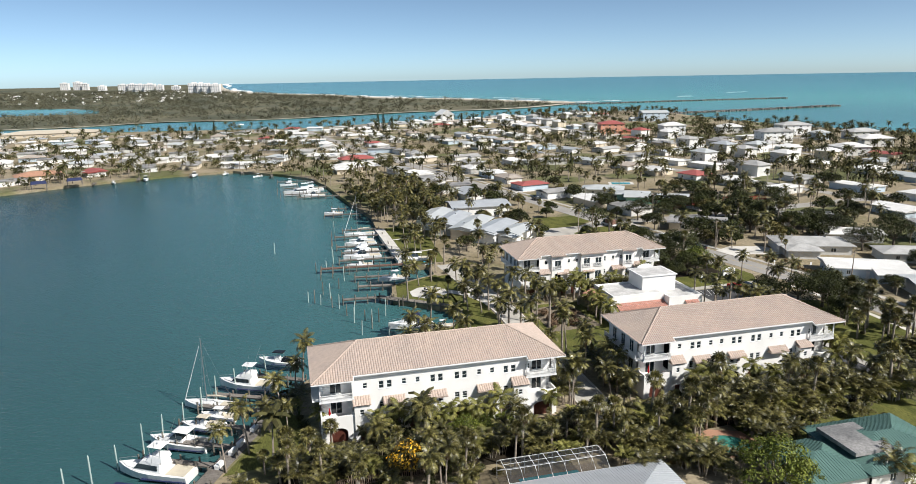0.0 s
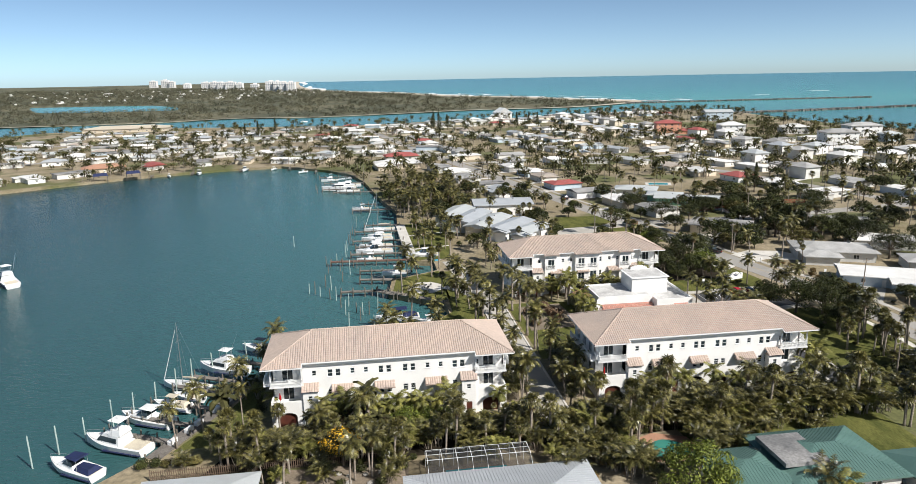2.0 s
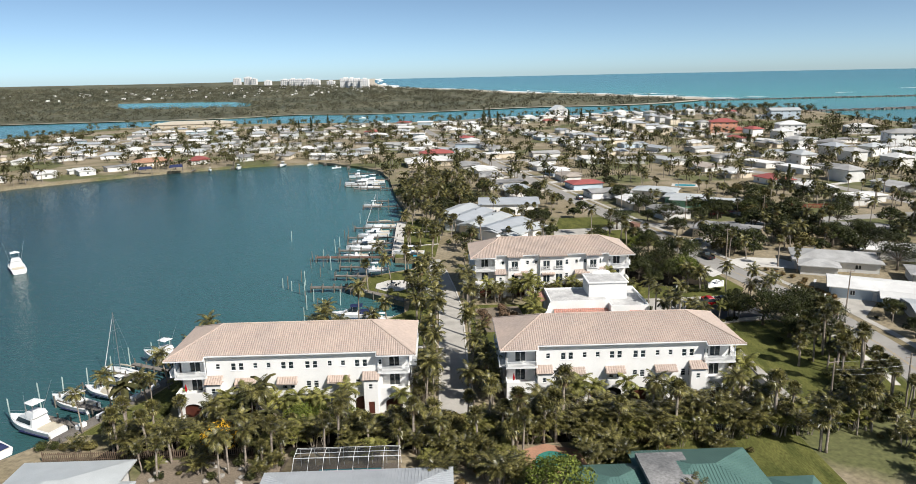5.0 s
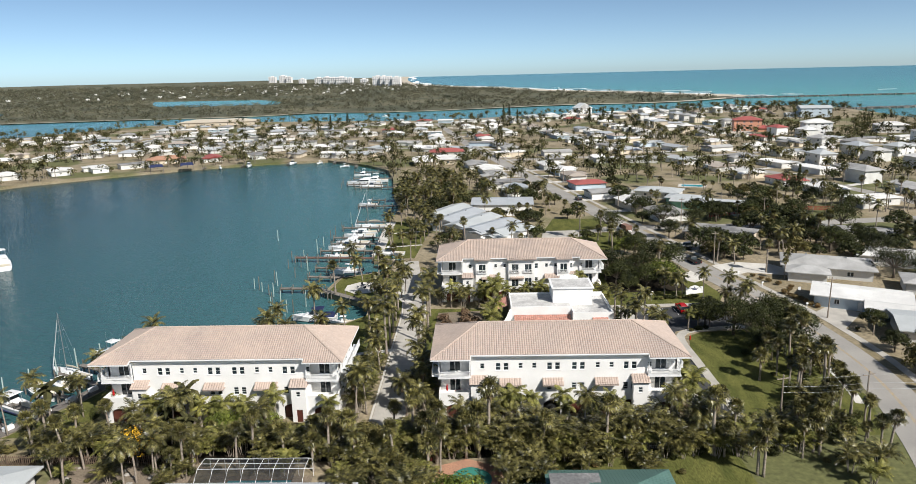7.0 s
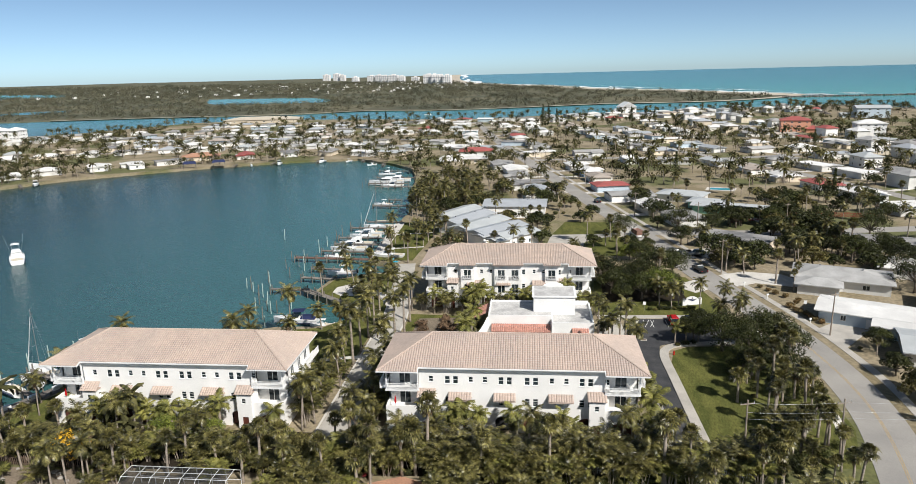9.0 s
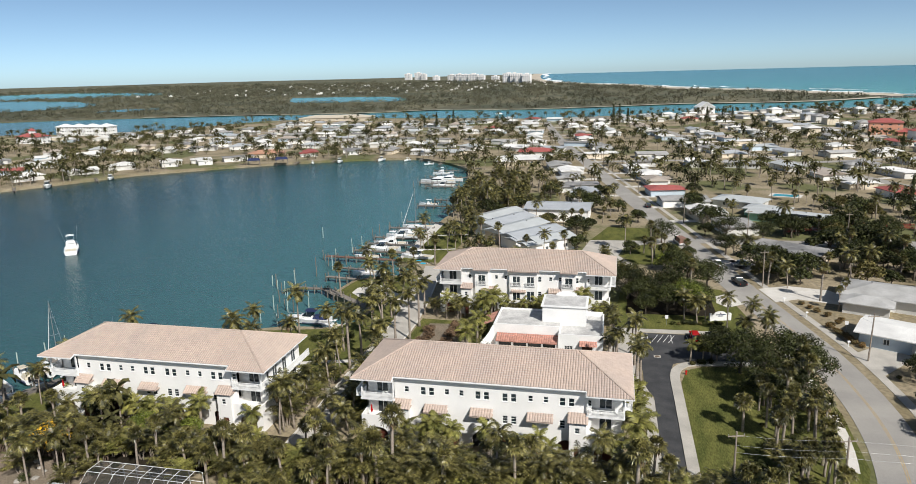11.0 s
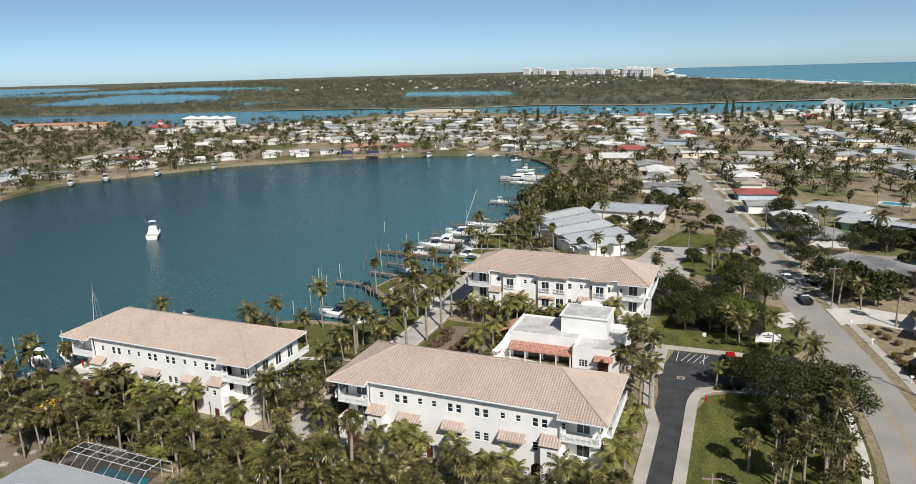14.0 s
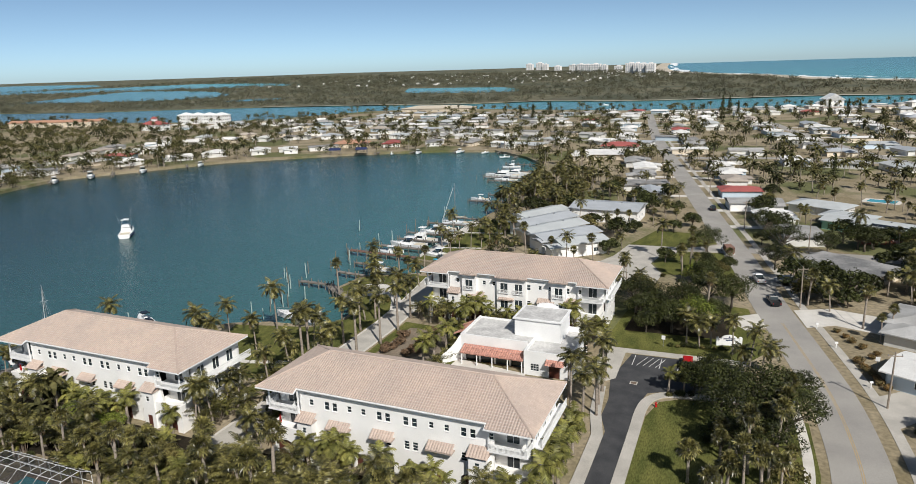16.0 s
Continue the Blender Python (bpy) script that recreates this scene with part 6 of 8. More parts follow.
# lawn and trees beside the road
for x, y, s in ((113.8, 112.2, 0.95), (118.5, 108, 1.0), (120.5, 111, 0.9), (122.5, 107, 1.05), (117.5, 114, 0.8), (121, 117, 1.0), (123.5, 114, 0.95), (124.5, 121, 1.0), (119.5, 121, 0.85), (110.5, 91, 0.9), (113, 88.5, 1.0), (118, 96, 0.9), (120, 100, 0.95), (116.5, 103, 0.85), (123, 99, 0.9), (101.8, 82.7, 1.0), (102.4, 82.2, 0.9), (126, 127, 0.95), (127, 133, 0.9)):
    plant("sabal_palm", x, y, s)
# the old oaks between the lot and the road, and those of the streets beyond
for i, (x, y, s) in enumerate(((112.5, 138.8, 0.72), (117, 134, 0.95), (122, 131.5, 1.0), (126.3, 128.5, 0.95), (118.5, 121.5, 0.8), (115, 143, 0.7), (124, 121.5, 0.8), (119, 126.5, 0.9), (127.2, 136.5, 0.85))):
    plant("broadleaf_tree", x, y, s, version=(0, 1, 4, 1, 0)[i % 5], label="spreading dark oak between the lot and the road")
for i, (x, y, s) in enumerate(((110.4, 198, 0.85), (124.5, 258, 0.9), (129, 236, 0.9), (123.5, 243, 0.7), (156, 205, 1.0), (169, 199, 1.05), (177, 190, 0.95), (184, 172, 1.05), (158, 232, 1.0), (168, 215, 1.05), (180, 203, 1.0), (126.5, 219, 0.75), (109, 231, 0.8), (144.5, 124, 0.7), (146, 113, 0.85), (147, 136, 0.6), (190, 160, 1.0), (172, 172, 0.9), (177, 146, 0.95), (196, 185, 1.0), (163, 246, 0.95), (150, 243, 0.9), (186, 226, 1.0), (205, 210, 1.0), (176, 240, 1.0), (171, 150, 0.8), (140, 236, 0.8))):
    plant("broadleaf_tree", x, y, s, version=(0, 1, 4, 2, 1)[i % 5])
for x, y, s in ((108.6, 137.6, 0.7), (111, 138.5, 0.75), (113.5, 138.5, 0.7), (109.5, 160, 0.8), (112, 158.5, 0.85), (114, 160.5, 0.8), (118, 157, 0.75), (121, 151, 0.75), (122.5, 144, 0.75), (124, 150, 0.8), (119.5, 147, 0.8)):
    plant("coconut_palm" if y > 140 else "adonidia_palm", x, y, s)
row("shrub", 110, 90.5, 121, 95, 9, 1.0, 1.3)
row("shrub", 109.0, 136.4, 112, 137.3, 4, 0.6, 0.8, 0.2)
row("shrub", 107, 157.4, 117, 158.6, 10, 0.55, 0.65, 0.15)
row("shrub", 95.0, 143.5, 95.6, 149.5, 5, 0.5, 0.7, 0.3)
grove([("broadleaf_tree", 4), ("sabal_palm", 1)], 97, 118, 163, 186, 15, 0.7, 1.0, 4.2)
grove([("broadleaf_tree", 2), ("sabal_palm", 2)], 108, 117, 198, 222, 7, 0.6, 0.9, 4)
grove([("broadleaf_tree", 1), ("areca_palm", 3), ("shrub", 3)], 104, 120, 68, 90, 9, 0.6, 0.9, 2.6, lambda x, y: near_line(x, y, MAIN) > 6 and y < 84 + (x - 104) * 0.4 and x > 112)
# round the clubhouse, the third building and the basin
grove([("adonidia_palm", 3), ("areca_palm", 1)], 54, 95, 153.5, 158.6, 26, 0.75, 1.05, 1.9)
row("areca_palm", 69, 128, 67.5, 142, 4, 0.5, 0.7)
row("adonidia_palm", 66, 131, 67, 150, 5)
for i in range(16):
    plant("brown_shrub", rnd.uniform(54.5, 63), rnd.uniform(136, 149.5), rnd.uniform(0.9, 1.3))
grove([("coconut_palm", 1)], 52, 96, 182, 195.5, 24, 0.6, 0.8, 2.6)
grove([("coconut_palm", 3), ("sabal_palm", 1), ("shrub", 2)], 36, 52, 203, 256, 13, 0.65, 0.9, 2.8, clear_of_things(0.5, 3.5))
grove([("coconut_palm", 5), ("sabal_palm", 1), ("shrub", 2)], 26, 45, 150, 197, 17, 0.75, 0.95, 3.2, lambda x, y: math.hypot(x - 33, y - 170.5) > 6)
grove([("coconut_palm", 4), ("shrub", 3)], 20, 43, 119, 143, 13, 0.7, 0.95, 3.4)
grove([("coconut_palm", 1)], 33, 46, 204, 254, 9, 0.75, 0.95, 4.5)
grove([("coconut_palm", 5), ("sabal_palm", 3), ("garden_tree", 2)], 28, 58, 256, 330, 84, 0.8, 1.1, 3.0, clear_of_things(1.5, 3.5))
grove([("coconut_palm", 3), ("sabal_palm", 3), ("garden_tree", 2), ("shrub", 2)], 46, 106, 200, 330, 100, 0.65, 1.0, 3.4, off_forecourt)
# gardens east of the road
for i in range(7):
    plant("rust_shrub", 141.8 - i * 0.5 + rnd.uniform(-0.3, 0.3), 150 + i * 1.7, rnd.uniform(0.8, 1.1))
for x, y in ((141.5, 163), (142.6, 165), (140.5, 167.5), (139, 170), (138.2, 172.5), (137, 175)):
    plant("rust_shrub", x, y, 0.85)
for x, y, s in ((146.5, 177, 0.7), (144, 172, 0.6), (141.9, 178.7, 0.95)):
    plant("sabal_palm", x, y, s)
grove([("garden_tree", 5), ("sabal_palm", 2), ("coconut_palm", 1)], 128, 172, 186, 262, 52, 0.7, 1.1, 3.4, clear_of_things(1.0, 3.5))
grove([("garden_tree", 5), ("sabal_palm", 2), ("coconut_palm", 1.5), ("shrub", 1)], 150, 262, 96, 250, 110, 0.75, 1.15, 3.4, clear_of_things(1.5, 3.5))
grove([("sabal_palm", 3), ("garden_tree", 2), ("shrub", 2)], 139, 160, 92, 140, 22, 0.6, 0.9, 3.0, clear_of_things(1.0, 3.5))
grove([("garden_tree", 3), ("sabal_palm", 3), ("coconut_palm", 3)], 118, 262, 250, 330, 70, 0.65, 1.0, 3.6, clear_of_things(1.5, 3.5))
for x, y in ((196, 728, ), (204, 722), (180, 716), (92, 726), (98, 729), (106, 720), (-98, 700), (-86, 704), (152, 356), (-70, 712), (262, 470), (205, 300)):
    plant("pine_tree", x, y, rnd.uniform(0.85, 1.15) * (1.1 if y > 600 else 0.8))
row("shrub", 71, 86.6, 99, 88.6, 12, 0.5, 0.8, 0.6)
grove([("areca_palm", 3), ("shrub", 2)], 50, 68, 73, 80, 12, 0.5, 0.8, 2.2)
grove([("areca_palm", 4), ("shrub", 3), ("rust_shrub", 1)], 67, 93, 82.6, 87.2, 30, 0.45, 0.75, 1.3)
grove([("sabal_palm", 3), ("areca_palm", 2), ("shrub", 2)], -1, 23, 82.5, 86.0, 12, 0.5, 0.75, 1.8, lambda x, y: abs(x - 12.5) > 3.2)
row("red_shrub", 53, 87.5, 56, 87.3, 3, 0.6, 0.8, 0.4)


# ---- far woods, as joined stuff ----
def far_palm():
    s, lf = Shape(), Shape()
    s.tube([(0, 0, 0), (0.2, 0.1, 3.5), (0.1, 0.3, 7)], [0.2, 0.15, 0.12], 4, cap=False)
    for i in range(11):
        a = i * 2.4
        e = radians(65 - 95 * i / 11)
        p, w = Vector((0.1, 0.3, 7)), Vector((-math.sin(a), math.cos(a), 0))
        for j in range(3):
            q = p + Vector((math.cos(a) * math.cos(e), math.sin(a) * math.cos(e), math.sin(e))) * 1.05
            hang = Vector((0, 0, -0.28))
            r0, r1 = (0.28, 0.55, 0.5)[j], (0.55, 0.5, 0.08)[j]
            lf.add([p, q, q + w * r1 + hang, p + w * r0 + hang], [(0, 1, 2, 3)])
            lf.add([p, q, q - w * r1 + hang, p - w * r0 + hang], [(3, 2, 1, 0)])
            p, e = q, e - radians(32)
    return s, lf


def far_tree(height, spread, count):
    s, lf = Shape(), Shape()
    s.tube([(0, 0, 0), (0, 0, height * 0.6)], [0.25, 0.15], 4, cap=False)
    for i in range(7):
        r = spread * 0.62 * math.sqrt(i / 7)
        leaf_cloud(lf, (math.cos(i * 2.4) * r, math.sin(i * 2.4) * r, height * rnd.uniform(0.48, 0.75)), spread * 0.5, count // 7, spread * 0.17, 0.8)
    return s, lf


def joined(name, templates, spots, bark, leaf, label, ground=0.0, follow=False):
    """One mesh of many plants that nobody could count."""
    vs, fs, ms, base = [], [], [], 0
    packs = []
    for t in templates:
        v, f, m = [], [], []
        for k, s in enumerate(t):
            f += [tuple(i + len(v) for i in q) for q in s.f]
            m += [k] * len(s.f)
            v += s.v
        packs.append((np.array(v), f, m))
    for x, y, sc in spots:
        v, f, m = packs[rnd.randrange(len(packs))]
        a = rnd.uniform(0, 6.28)
        c, s = math.cos(a) * sc, math.sin(a) * sc
        z = ground + (rise(x, y) if follow else 0)
        vs.append(np.stack([x + v[:, 0] * c - v[:, 1] * s, y + v[:, 0] * s + v[:, 1] * c, z + v[:, 2] * sc * rnd.uniform(0.8, 1.2)], 1))
        fs += [tuple(i + base for i in q) for q in f]
        ms += m
        base += len(v)
    me = bpy.data.meshes.new(name)
    me.from_pydata(np.concatenate(vs).tolist(), [], fs)
    me.materials.append(bark)
    me.materials.append(leaf)
    me.polygons.foreach_set("material_index", ms)
    return tagged(new(name, me), label, "trees", kind="stuff")


spots_palm, spots_tree = [], []
for _ in range(24000):
    x, y = rnd.uniform(-760, 640), rnd.uniform(90, 960)
    if y < 332 and 20 < x < 262:
        continue
    thin = 1.0 if y < 420 else 0.7 if y < 620 else 0.42 if y < 740 else 0.2
    if -215 < x < -150 and 395 < y < 470 or rnd.random() > thin:
        continue
    if not free(x, y, 0.5, 1.8):
        continue
    (spots_palm if rnd.random() < 0.52 else spots_tree).append((x, y, rnd.uniform(0.7, 1.25)))
spots_palm, spots_tree = spots_palm[:2900], spots_tree[:3300]
spots_tree += [(x + rnd.uniform(-6, 6), y + rnd.uniform(2, 14), rnd.uniform(0.55, 1.0)) for x, y in smooth_line([(-20, 446), (-72, 462), (-121, 440), (-152, 418), (-190, 390), (-222, 350), (-246, 300), (-246, 262)], 9)]
spots_palm += [(x + rnd.uniform(-2, 2), 818 + 0.25 * max(0, x - 40) + rnd.uniform(-5, 5), rnd.uniform(0.8, 1.15)) for x in range(-40, 320, 9)]
spots_palm += [(rnd.uniform(300, 500), rnd.uniform(780, 930), rnd.uniform(0.8, 1.4)) for _ in range(110)]
joined("distant_palms", [far_palm() for _ in range(4)], spots_palm, M["bark_palm"], M["far_leaf"], "palms scattered among the neighbourhood houses")
joined("distant_trees", [far_tree(5.5, 3.6, 56), far_tree(6.5, 4.2, 63), far_tree(4.5, 3.0, 49)], spots_tree, M["bark"], M["far_leaf"], "dark broadleaf trees among the neighbourhood houses")
spots = []
FAR_LAND = far_land
while len(spots) < 6500:
    k = rnd.random() ** 1.7
    y = 840 + 2600 * k
    x = rnd.uniform(-2600, 560)
    if inside(x, y, FAR_LAND) and not any(inside(x, y, p) for p in LAGOONS) and near_line(x, y, COAST) > 45 and near_line(x, y, FAR_BANK) > 14:
        spots.append((x, y, rnd.uniform(0.9, 1.5) * (1 + 1.0 * k)))
joined("mangrove_wood", [far_tree(3.2, 6.5, 28), far_tree(2.8, 7.5, 28), far_tree(4.2, 5.5, 28)], spots, M["bark"], M["marsh"], "low dark mangrove wood on the barrier island", -0.6, True)


# ---- docks, mooring posts, boats ----
def pier(x0, y0, x1, y1, width, material, z=0.0, label="weathered wooden dock on piles"):
    L = math.hypot(x1 - x0, y1 - y0)
    turn = math.degrees(math.atan2(y1 - y0, x1 - x0))
    root = thing("dock", label, "dock", "docks", pose(x0, y0, 0, 0, 0, turn))
    deck = Shape()
    n = int(L / 0.4)
    for i in range(n):
        deck.box(i * L / n, (i + 0.93) * L / n, -width / 2, width / 2, z - 0.08 + rnd.uniform(-0.012, 0.012), z)
    tagged(part("deck", deck, material, root), kind="stuff")
    for y in (-width / 2 + 0.1, width / 2 - 0.25):
        part("beam", Shape().box(0, L, y, y + 0.15, z - 0.35, z - 0.1), M["piling"], root)
    k = max(2, round(L / 3.5))
    for i in range(k + 1):
        for y in (-width / 2, width / 2):
            part("dock_post", Shape().tube([(L * i / k, y, WATER - 1), (L * i / k, y, z + rnd.uniform(0.5, 1.1))], [0.15, 0.14], 7), M["piling"], root)
    return root


def mooring_post(x, y, h, pale=False):
    tip = Shape().tube([(0, 0, WATER - 1), (0.03, 0.02, h - 0.25), (0.04, 0.02, h)], [0.125, 0.115, 0.04], 8)
    ob = part("mooring_post", tip, M["piling_pale"] if pale else M["piling"], None)
    ob.matrix_world = pose(x, y, 0, rnd.uniform(-2, 2), rnd.uniform(-2, 2), 0)
    return tagged(ob, "%s wooden mooring post standing in the water" % ("pale green-capped" if pale else "dark weathered"), "post", "mooring posts")


def hull_shape(L, B, free_b, draft=0.5):
    s = Shape()
    sections = []
    for i in range(9):
        k = i / 8
        b = B / 2 * (0.92 + 0.08 * math.sin(k * 3)) * max(0.03, (1 - max(0, (k - 0.45) / 0.55) ** 2.3))
        top = free_b * (1 + 0.45 * k * k)
        low = -draft * (1 - k ** 4) + 0.15 * k ** 3
        x = L * (k - 0.5)
        sections.append([(x, -b, top), (x - 0.02, -b * 0.82, 0.1 + 0.25 * k), (x, 0, low), (x - 0.02, b * 0.82, 0.1 + 0.25 * k), (x, b, top)])
    return s.loft(sections)


def cabin(x0, x1, w, z0, z1, slope_front, slope_back=0.2, narrow=0.8):
    s = Shape()
    s.loft([[(x0, -w / 2, z0), (x1, -w / 2 * 0.8, z0), (x1, w / 2 * 0.8, z0), (x0, w / 2, z0)], [(x0 + slope_back, -w / 2 * narrow, z1), (x1 - slope_front, -w / 2 * narrow * 0.75, z1), (x1 - slope_front, w / 2 * narrow * 0.75, z1), (x0 + slope_back, w / 2 * narrow, z1)]])
    return s


def boat(kind, label, x, y, turn, scale=1.0, lift=0.0, cover=None):
    root = thing("sailboat" if kind == "sail" else "motorboat", label, "boat", "moored boats", pose(x, y, WATER + lift, 0, 0, turn) @ Matrix.Scale(scale, 4))
    L, B, F = {"sport": (12.0, 4.0, 1.3), "cruiser": (10.5, 3.5, 1.2), "console": (8.0, 2.7, 0.95), "sail": (11.0, 3.3, 1.1), "yacht": (18.0, 5.0, 1.9)}[kind]
    part("hull", hull_shape(L, B, F), M["gel"], root, smooth=False)
    stripe = Shape()
    stripe.loft([[(p[0] * 1.0, p[1] * 1.02, p[2] * s + o) for p in ((-L / 2 + 0.05, -B / 2 * 0.93, 1), (L * 0.1, -B / 2 * 1.0, 1), (L * 0.1, B / 2 * 1.0, 1), (-L / 2 + 0.05, B / 2 * 0.93, 1)) for s, o in ((z, 0),)] for z in (0.45, 0.52)])
    part("waterline_stripe", stripe, M["navy"], root)
    well = Shape().box(-L * 0.47, -L * 0.2, -B * 0.36, B * 0.36, F + 0.003, F + 0.05)
    part("cockpit_sole", well, M["cream_canvas"], root)
    if kind in ("sport", "yacht"):
        h = 1.7
        part("cabin", cabin(-L * 0.16, L * 0.24, B * 0.82, F, F + h, L * 0.12), M["gel"], root)
        part("cabin_window", cabin(-L * 0.12, L * 0.215, B * 0.80, F + 0.55, F + 1.25, L * 0.05, 0.05, 0.93), M["glass"], root)
        part("flybridge", cabin(-L * 0.18, L * 0.05, B * 0.66, F + h, F + h + 0.75, 0.5), M["gel"], root)
        part("hardtop", cabin(-L * 0.19, L * 0.02, B * 0.62, F + h + 2.3, F + h + 2.42, 0.2), M["gel"], root)
        for sx in (-L * 0.15, -L * 0.01):
            for sy in (-1, 1):
                part("top_leg", Shape().tube([(sx, sy * B * 0.24, F + h + 0.7), (sx, sy * B * 0.24, F + h + 2.3)], [0.04, 0.04], 5), M["steel"], root)
        for sy in (-1, 1):
            part("outrigger", Shape().tube([(-L * 0.05, sy * B * 0.36, F + h), (-L * 0.22, sy * B * 0.62, F + h + 5.5)], [0.035, 0.015], 5), M["steel"], root)
        part("radar", Shape().tube([(-L * 0.1, 0, F + h + 2.42), (-L * 0.1, 0, F + h + 2.7)], [0.3, 0.25], 10), M["gel"], root)
    if kind == "cruiser":
        part("cabin", cabin(-L * 0.12, L * 0.33, B * 0.74, F, F + 0.75, L * 0.16), M["gel"], root)
        part("windscreen", cabin(-L * 0.1, L * 0.12, B * 0.72, F + 0.75, F + 1.35, L * 0.07, 0.05), M["glass"], root)
        part("hardtop", cabin(-L * 0.22, L * 0.06, B * 0.74, F + 1.95, F + 2.07, 0.3), M[cover] if cover else M["gel"], root)
        for sx in (-L * 0.19, L * 0.0):
            for sy in (-1, 1):
                part("top_leg", Shape().tube([(sx, sy * B * 0.3, F), (sx, sy * B * 0.28, F + 1.95)], [0.04, 0.04], 5), M["steel"], root)
    if kind == "console":
        part("console", cabin(-L * 0.08, L * 0.06, B * 0.32, F, F + 0.95, 0.25), M["gel"], root)
        part("seat", cabin(-L * 0.2, -L * 0.13, B * 0.32, F, F + 0.7, 0.1), M["cream_canvas"], root)
        part("t_top", cabin(-L * 0.18, L * 0.1, B * 0.62, F + 1.75, F + 1.85, 0.15), M[cover] if cover else M["gel"], root)
        for sx in (-L * 0.13, L * 0.05):
            for sy in (-1, 1):
                part("top_leg", Shape().tube([(sx, sy * B * 0.18, F), (sx, sy * B * 0.24, F + 1.75)], [0.03, 0.03], 5), M["steel"], root)
        for sy in (-0.45, 0.45):
            part("outboard", cabin(-L * 0.56, -L * 0.49, 0.45, F - 0.3, F + 0.65, 0.1), M["black_paint"] if sy > 0 else M["gel"], root).location = (0, sy, 0)
    if cover and kind in ("cruiser", "console"):
        part("canvas_cover", cabin(-L * 0.46, -L * 0.12, B * 0.76, F + 0.06, F + 0.75, 0.3, 0.5, 0.6), M[cover], root)
    if kind == "sail":
        part("coachroof", cabin(-L * 0.05, L * 0.28, B * 0.5, F, F + 0.45, 0.6), M["gel"], root)
        part("mast", Shape().tube([(L * 0.06, 0, F), (L * 0.06, 0, F + 13.5)], [0.09, 0.06], 8), M["steel"], root)
        part("boom", Shape().tube([(L * 0.06, 0, F + 1.5), (-L * 0.34, 0, F + 1.6)], [0.06, 0.05], 6), M["steel"], root)
        part("furled_sail", Shape().tube([(L * 0.04, 0, F + 1.68), (-L * 0.15, 0, F + 1.8), (-L * 0.33, 0, F + 1.72)], [0.16, 0.18, 0.08], 7), M["cream_canvas"], root)
        for z in (5.5, 9.5):
            part("spreader", Shape().tube([(L * 0.06, -0.9, F + z), (L * 0.06, 0.9, F + z)], [0.03, 0.03], 5), M["steel"], root)
        for px, py in ((L * 0.5, 0), (-L * 0.48, 0), (L * 0.04, B * 0.48), (L * 0.04, -B * 0.48)):
            part("stay", Shape().tube([(px, py, F + 0.2), (L * 0.06, 0, F + 13.3)], [0.015, 0.015], 4), M["steel"], root)
        part("furled_jib", Shape().tube([(L * 0.48, 0, F + 0.6), (L * 0.1, 0, F + 11.8)], [0.1, 0.05], 6), M["gel"], root)
    rail = Shape()
    for sy in (-1, 1):
        rail.tube([(L * 0.05, sy * B * 0.46, F * 1.1 + 0.5), (L * 0.3, sy * B * 0.34, F * 1.25 + 0.5), (L * 0.49, 0, F * 1.45 + 0.5)], [0.025, 0.025, 0.025], 5, cap=False)
    part("bow_rail", rail, M["steel"], root)
    return root


W_OUT = 155
boat("sport", "white sport-fishing boat with flybridge at the west dock", -23.0, 99.6, W_OUT)
boat("cruiser", "white motor cruiser with hardtop at the west dock", -20.6, 107.4, W_OUT)
boat("cruiser", "white express cruiser with blue canvas cover", -27.0, 93.2, W_OUT - 6, 0.95, 0, "navy")
boat("console", "white and red runabout under a cover", -17.5, 111.3, W_OUT, 0.95, 0.5, "cream_canvas")
boat("console", "red-hulled small boat on a lift", -15.3, 114.2, W_OUT, 0.8, 0.7)
boat("sail", "sailing yacht with bare mast and furled sails", -17.2, 120.0, W_OUT, 0.92)
boat("sport", "white cruiser on a boat lift", -11.2, 125.2, W_OUT, 0.9, 0.9)
boat("console", "centre-console boat with dark top on a lift", -5.5, 134.5, W_OUT, 1.05, 0.9, "black_paint")
boat("console", "small white dinghy beside the dock", -32, 86, W_OUT, 0.9)
boat("cruiser", "white cruiser with navy blue canvas in the basin", 24.5, 150.2, 182, 1.0, 0.0, "navy")
boat("console", "small white skiff beside the seawall", 31.5, 147.8, 178, 0.7)
boat("console", "white centre-console on a boat lift", 26.0, 186.0, 184, 1.05, 1.0)
boat("cruiser", "large white cruiser on a lift beside the seawall", 35.5, 204.4, 178, 0.95, 1.0)
boat("console", "small boat under a bright aqua cover", 37.6, 198.2, 178, 0.65, 0.6, "aqua")
boat("console", "white open boat with T-top beside the red dock", 18.5, 206.5, 184, 1.0)
boat("cruiser", "white cruiser moored bow out between docks", 20.2, 215.5, 184, 1.15)
boat("sport", "white sport-fishing boat moored at the seawall", 20.8, 223.0, 184, 0.95)
boat("cruiser", "white cruiser moored at the seawall", 21.5, 233.5, 184, 1.05)
boat("console", "small white boat moored at the seawall", 22.5, 239.5, 184, 1.1)
boat("sail", "white sailing yacht with a tall mast", 22.8, 249.5, 184, 1.05)
boat("console", "small workboat on a lift", 16, 290, 184, 1.0, 0.8)
boat("yacht", "large white motor yacht at a private dock", 4.5, 352, 186, 1.0)
boat("yacht", "white flybridge yacht at a private dock", 8.0, 361, 186, 0.85)
boat("cruiser", "white cruiser at a private dock", 9.5, 342, 186, 1.1)
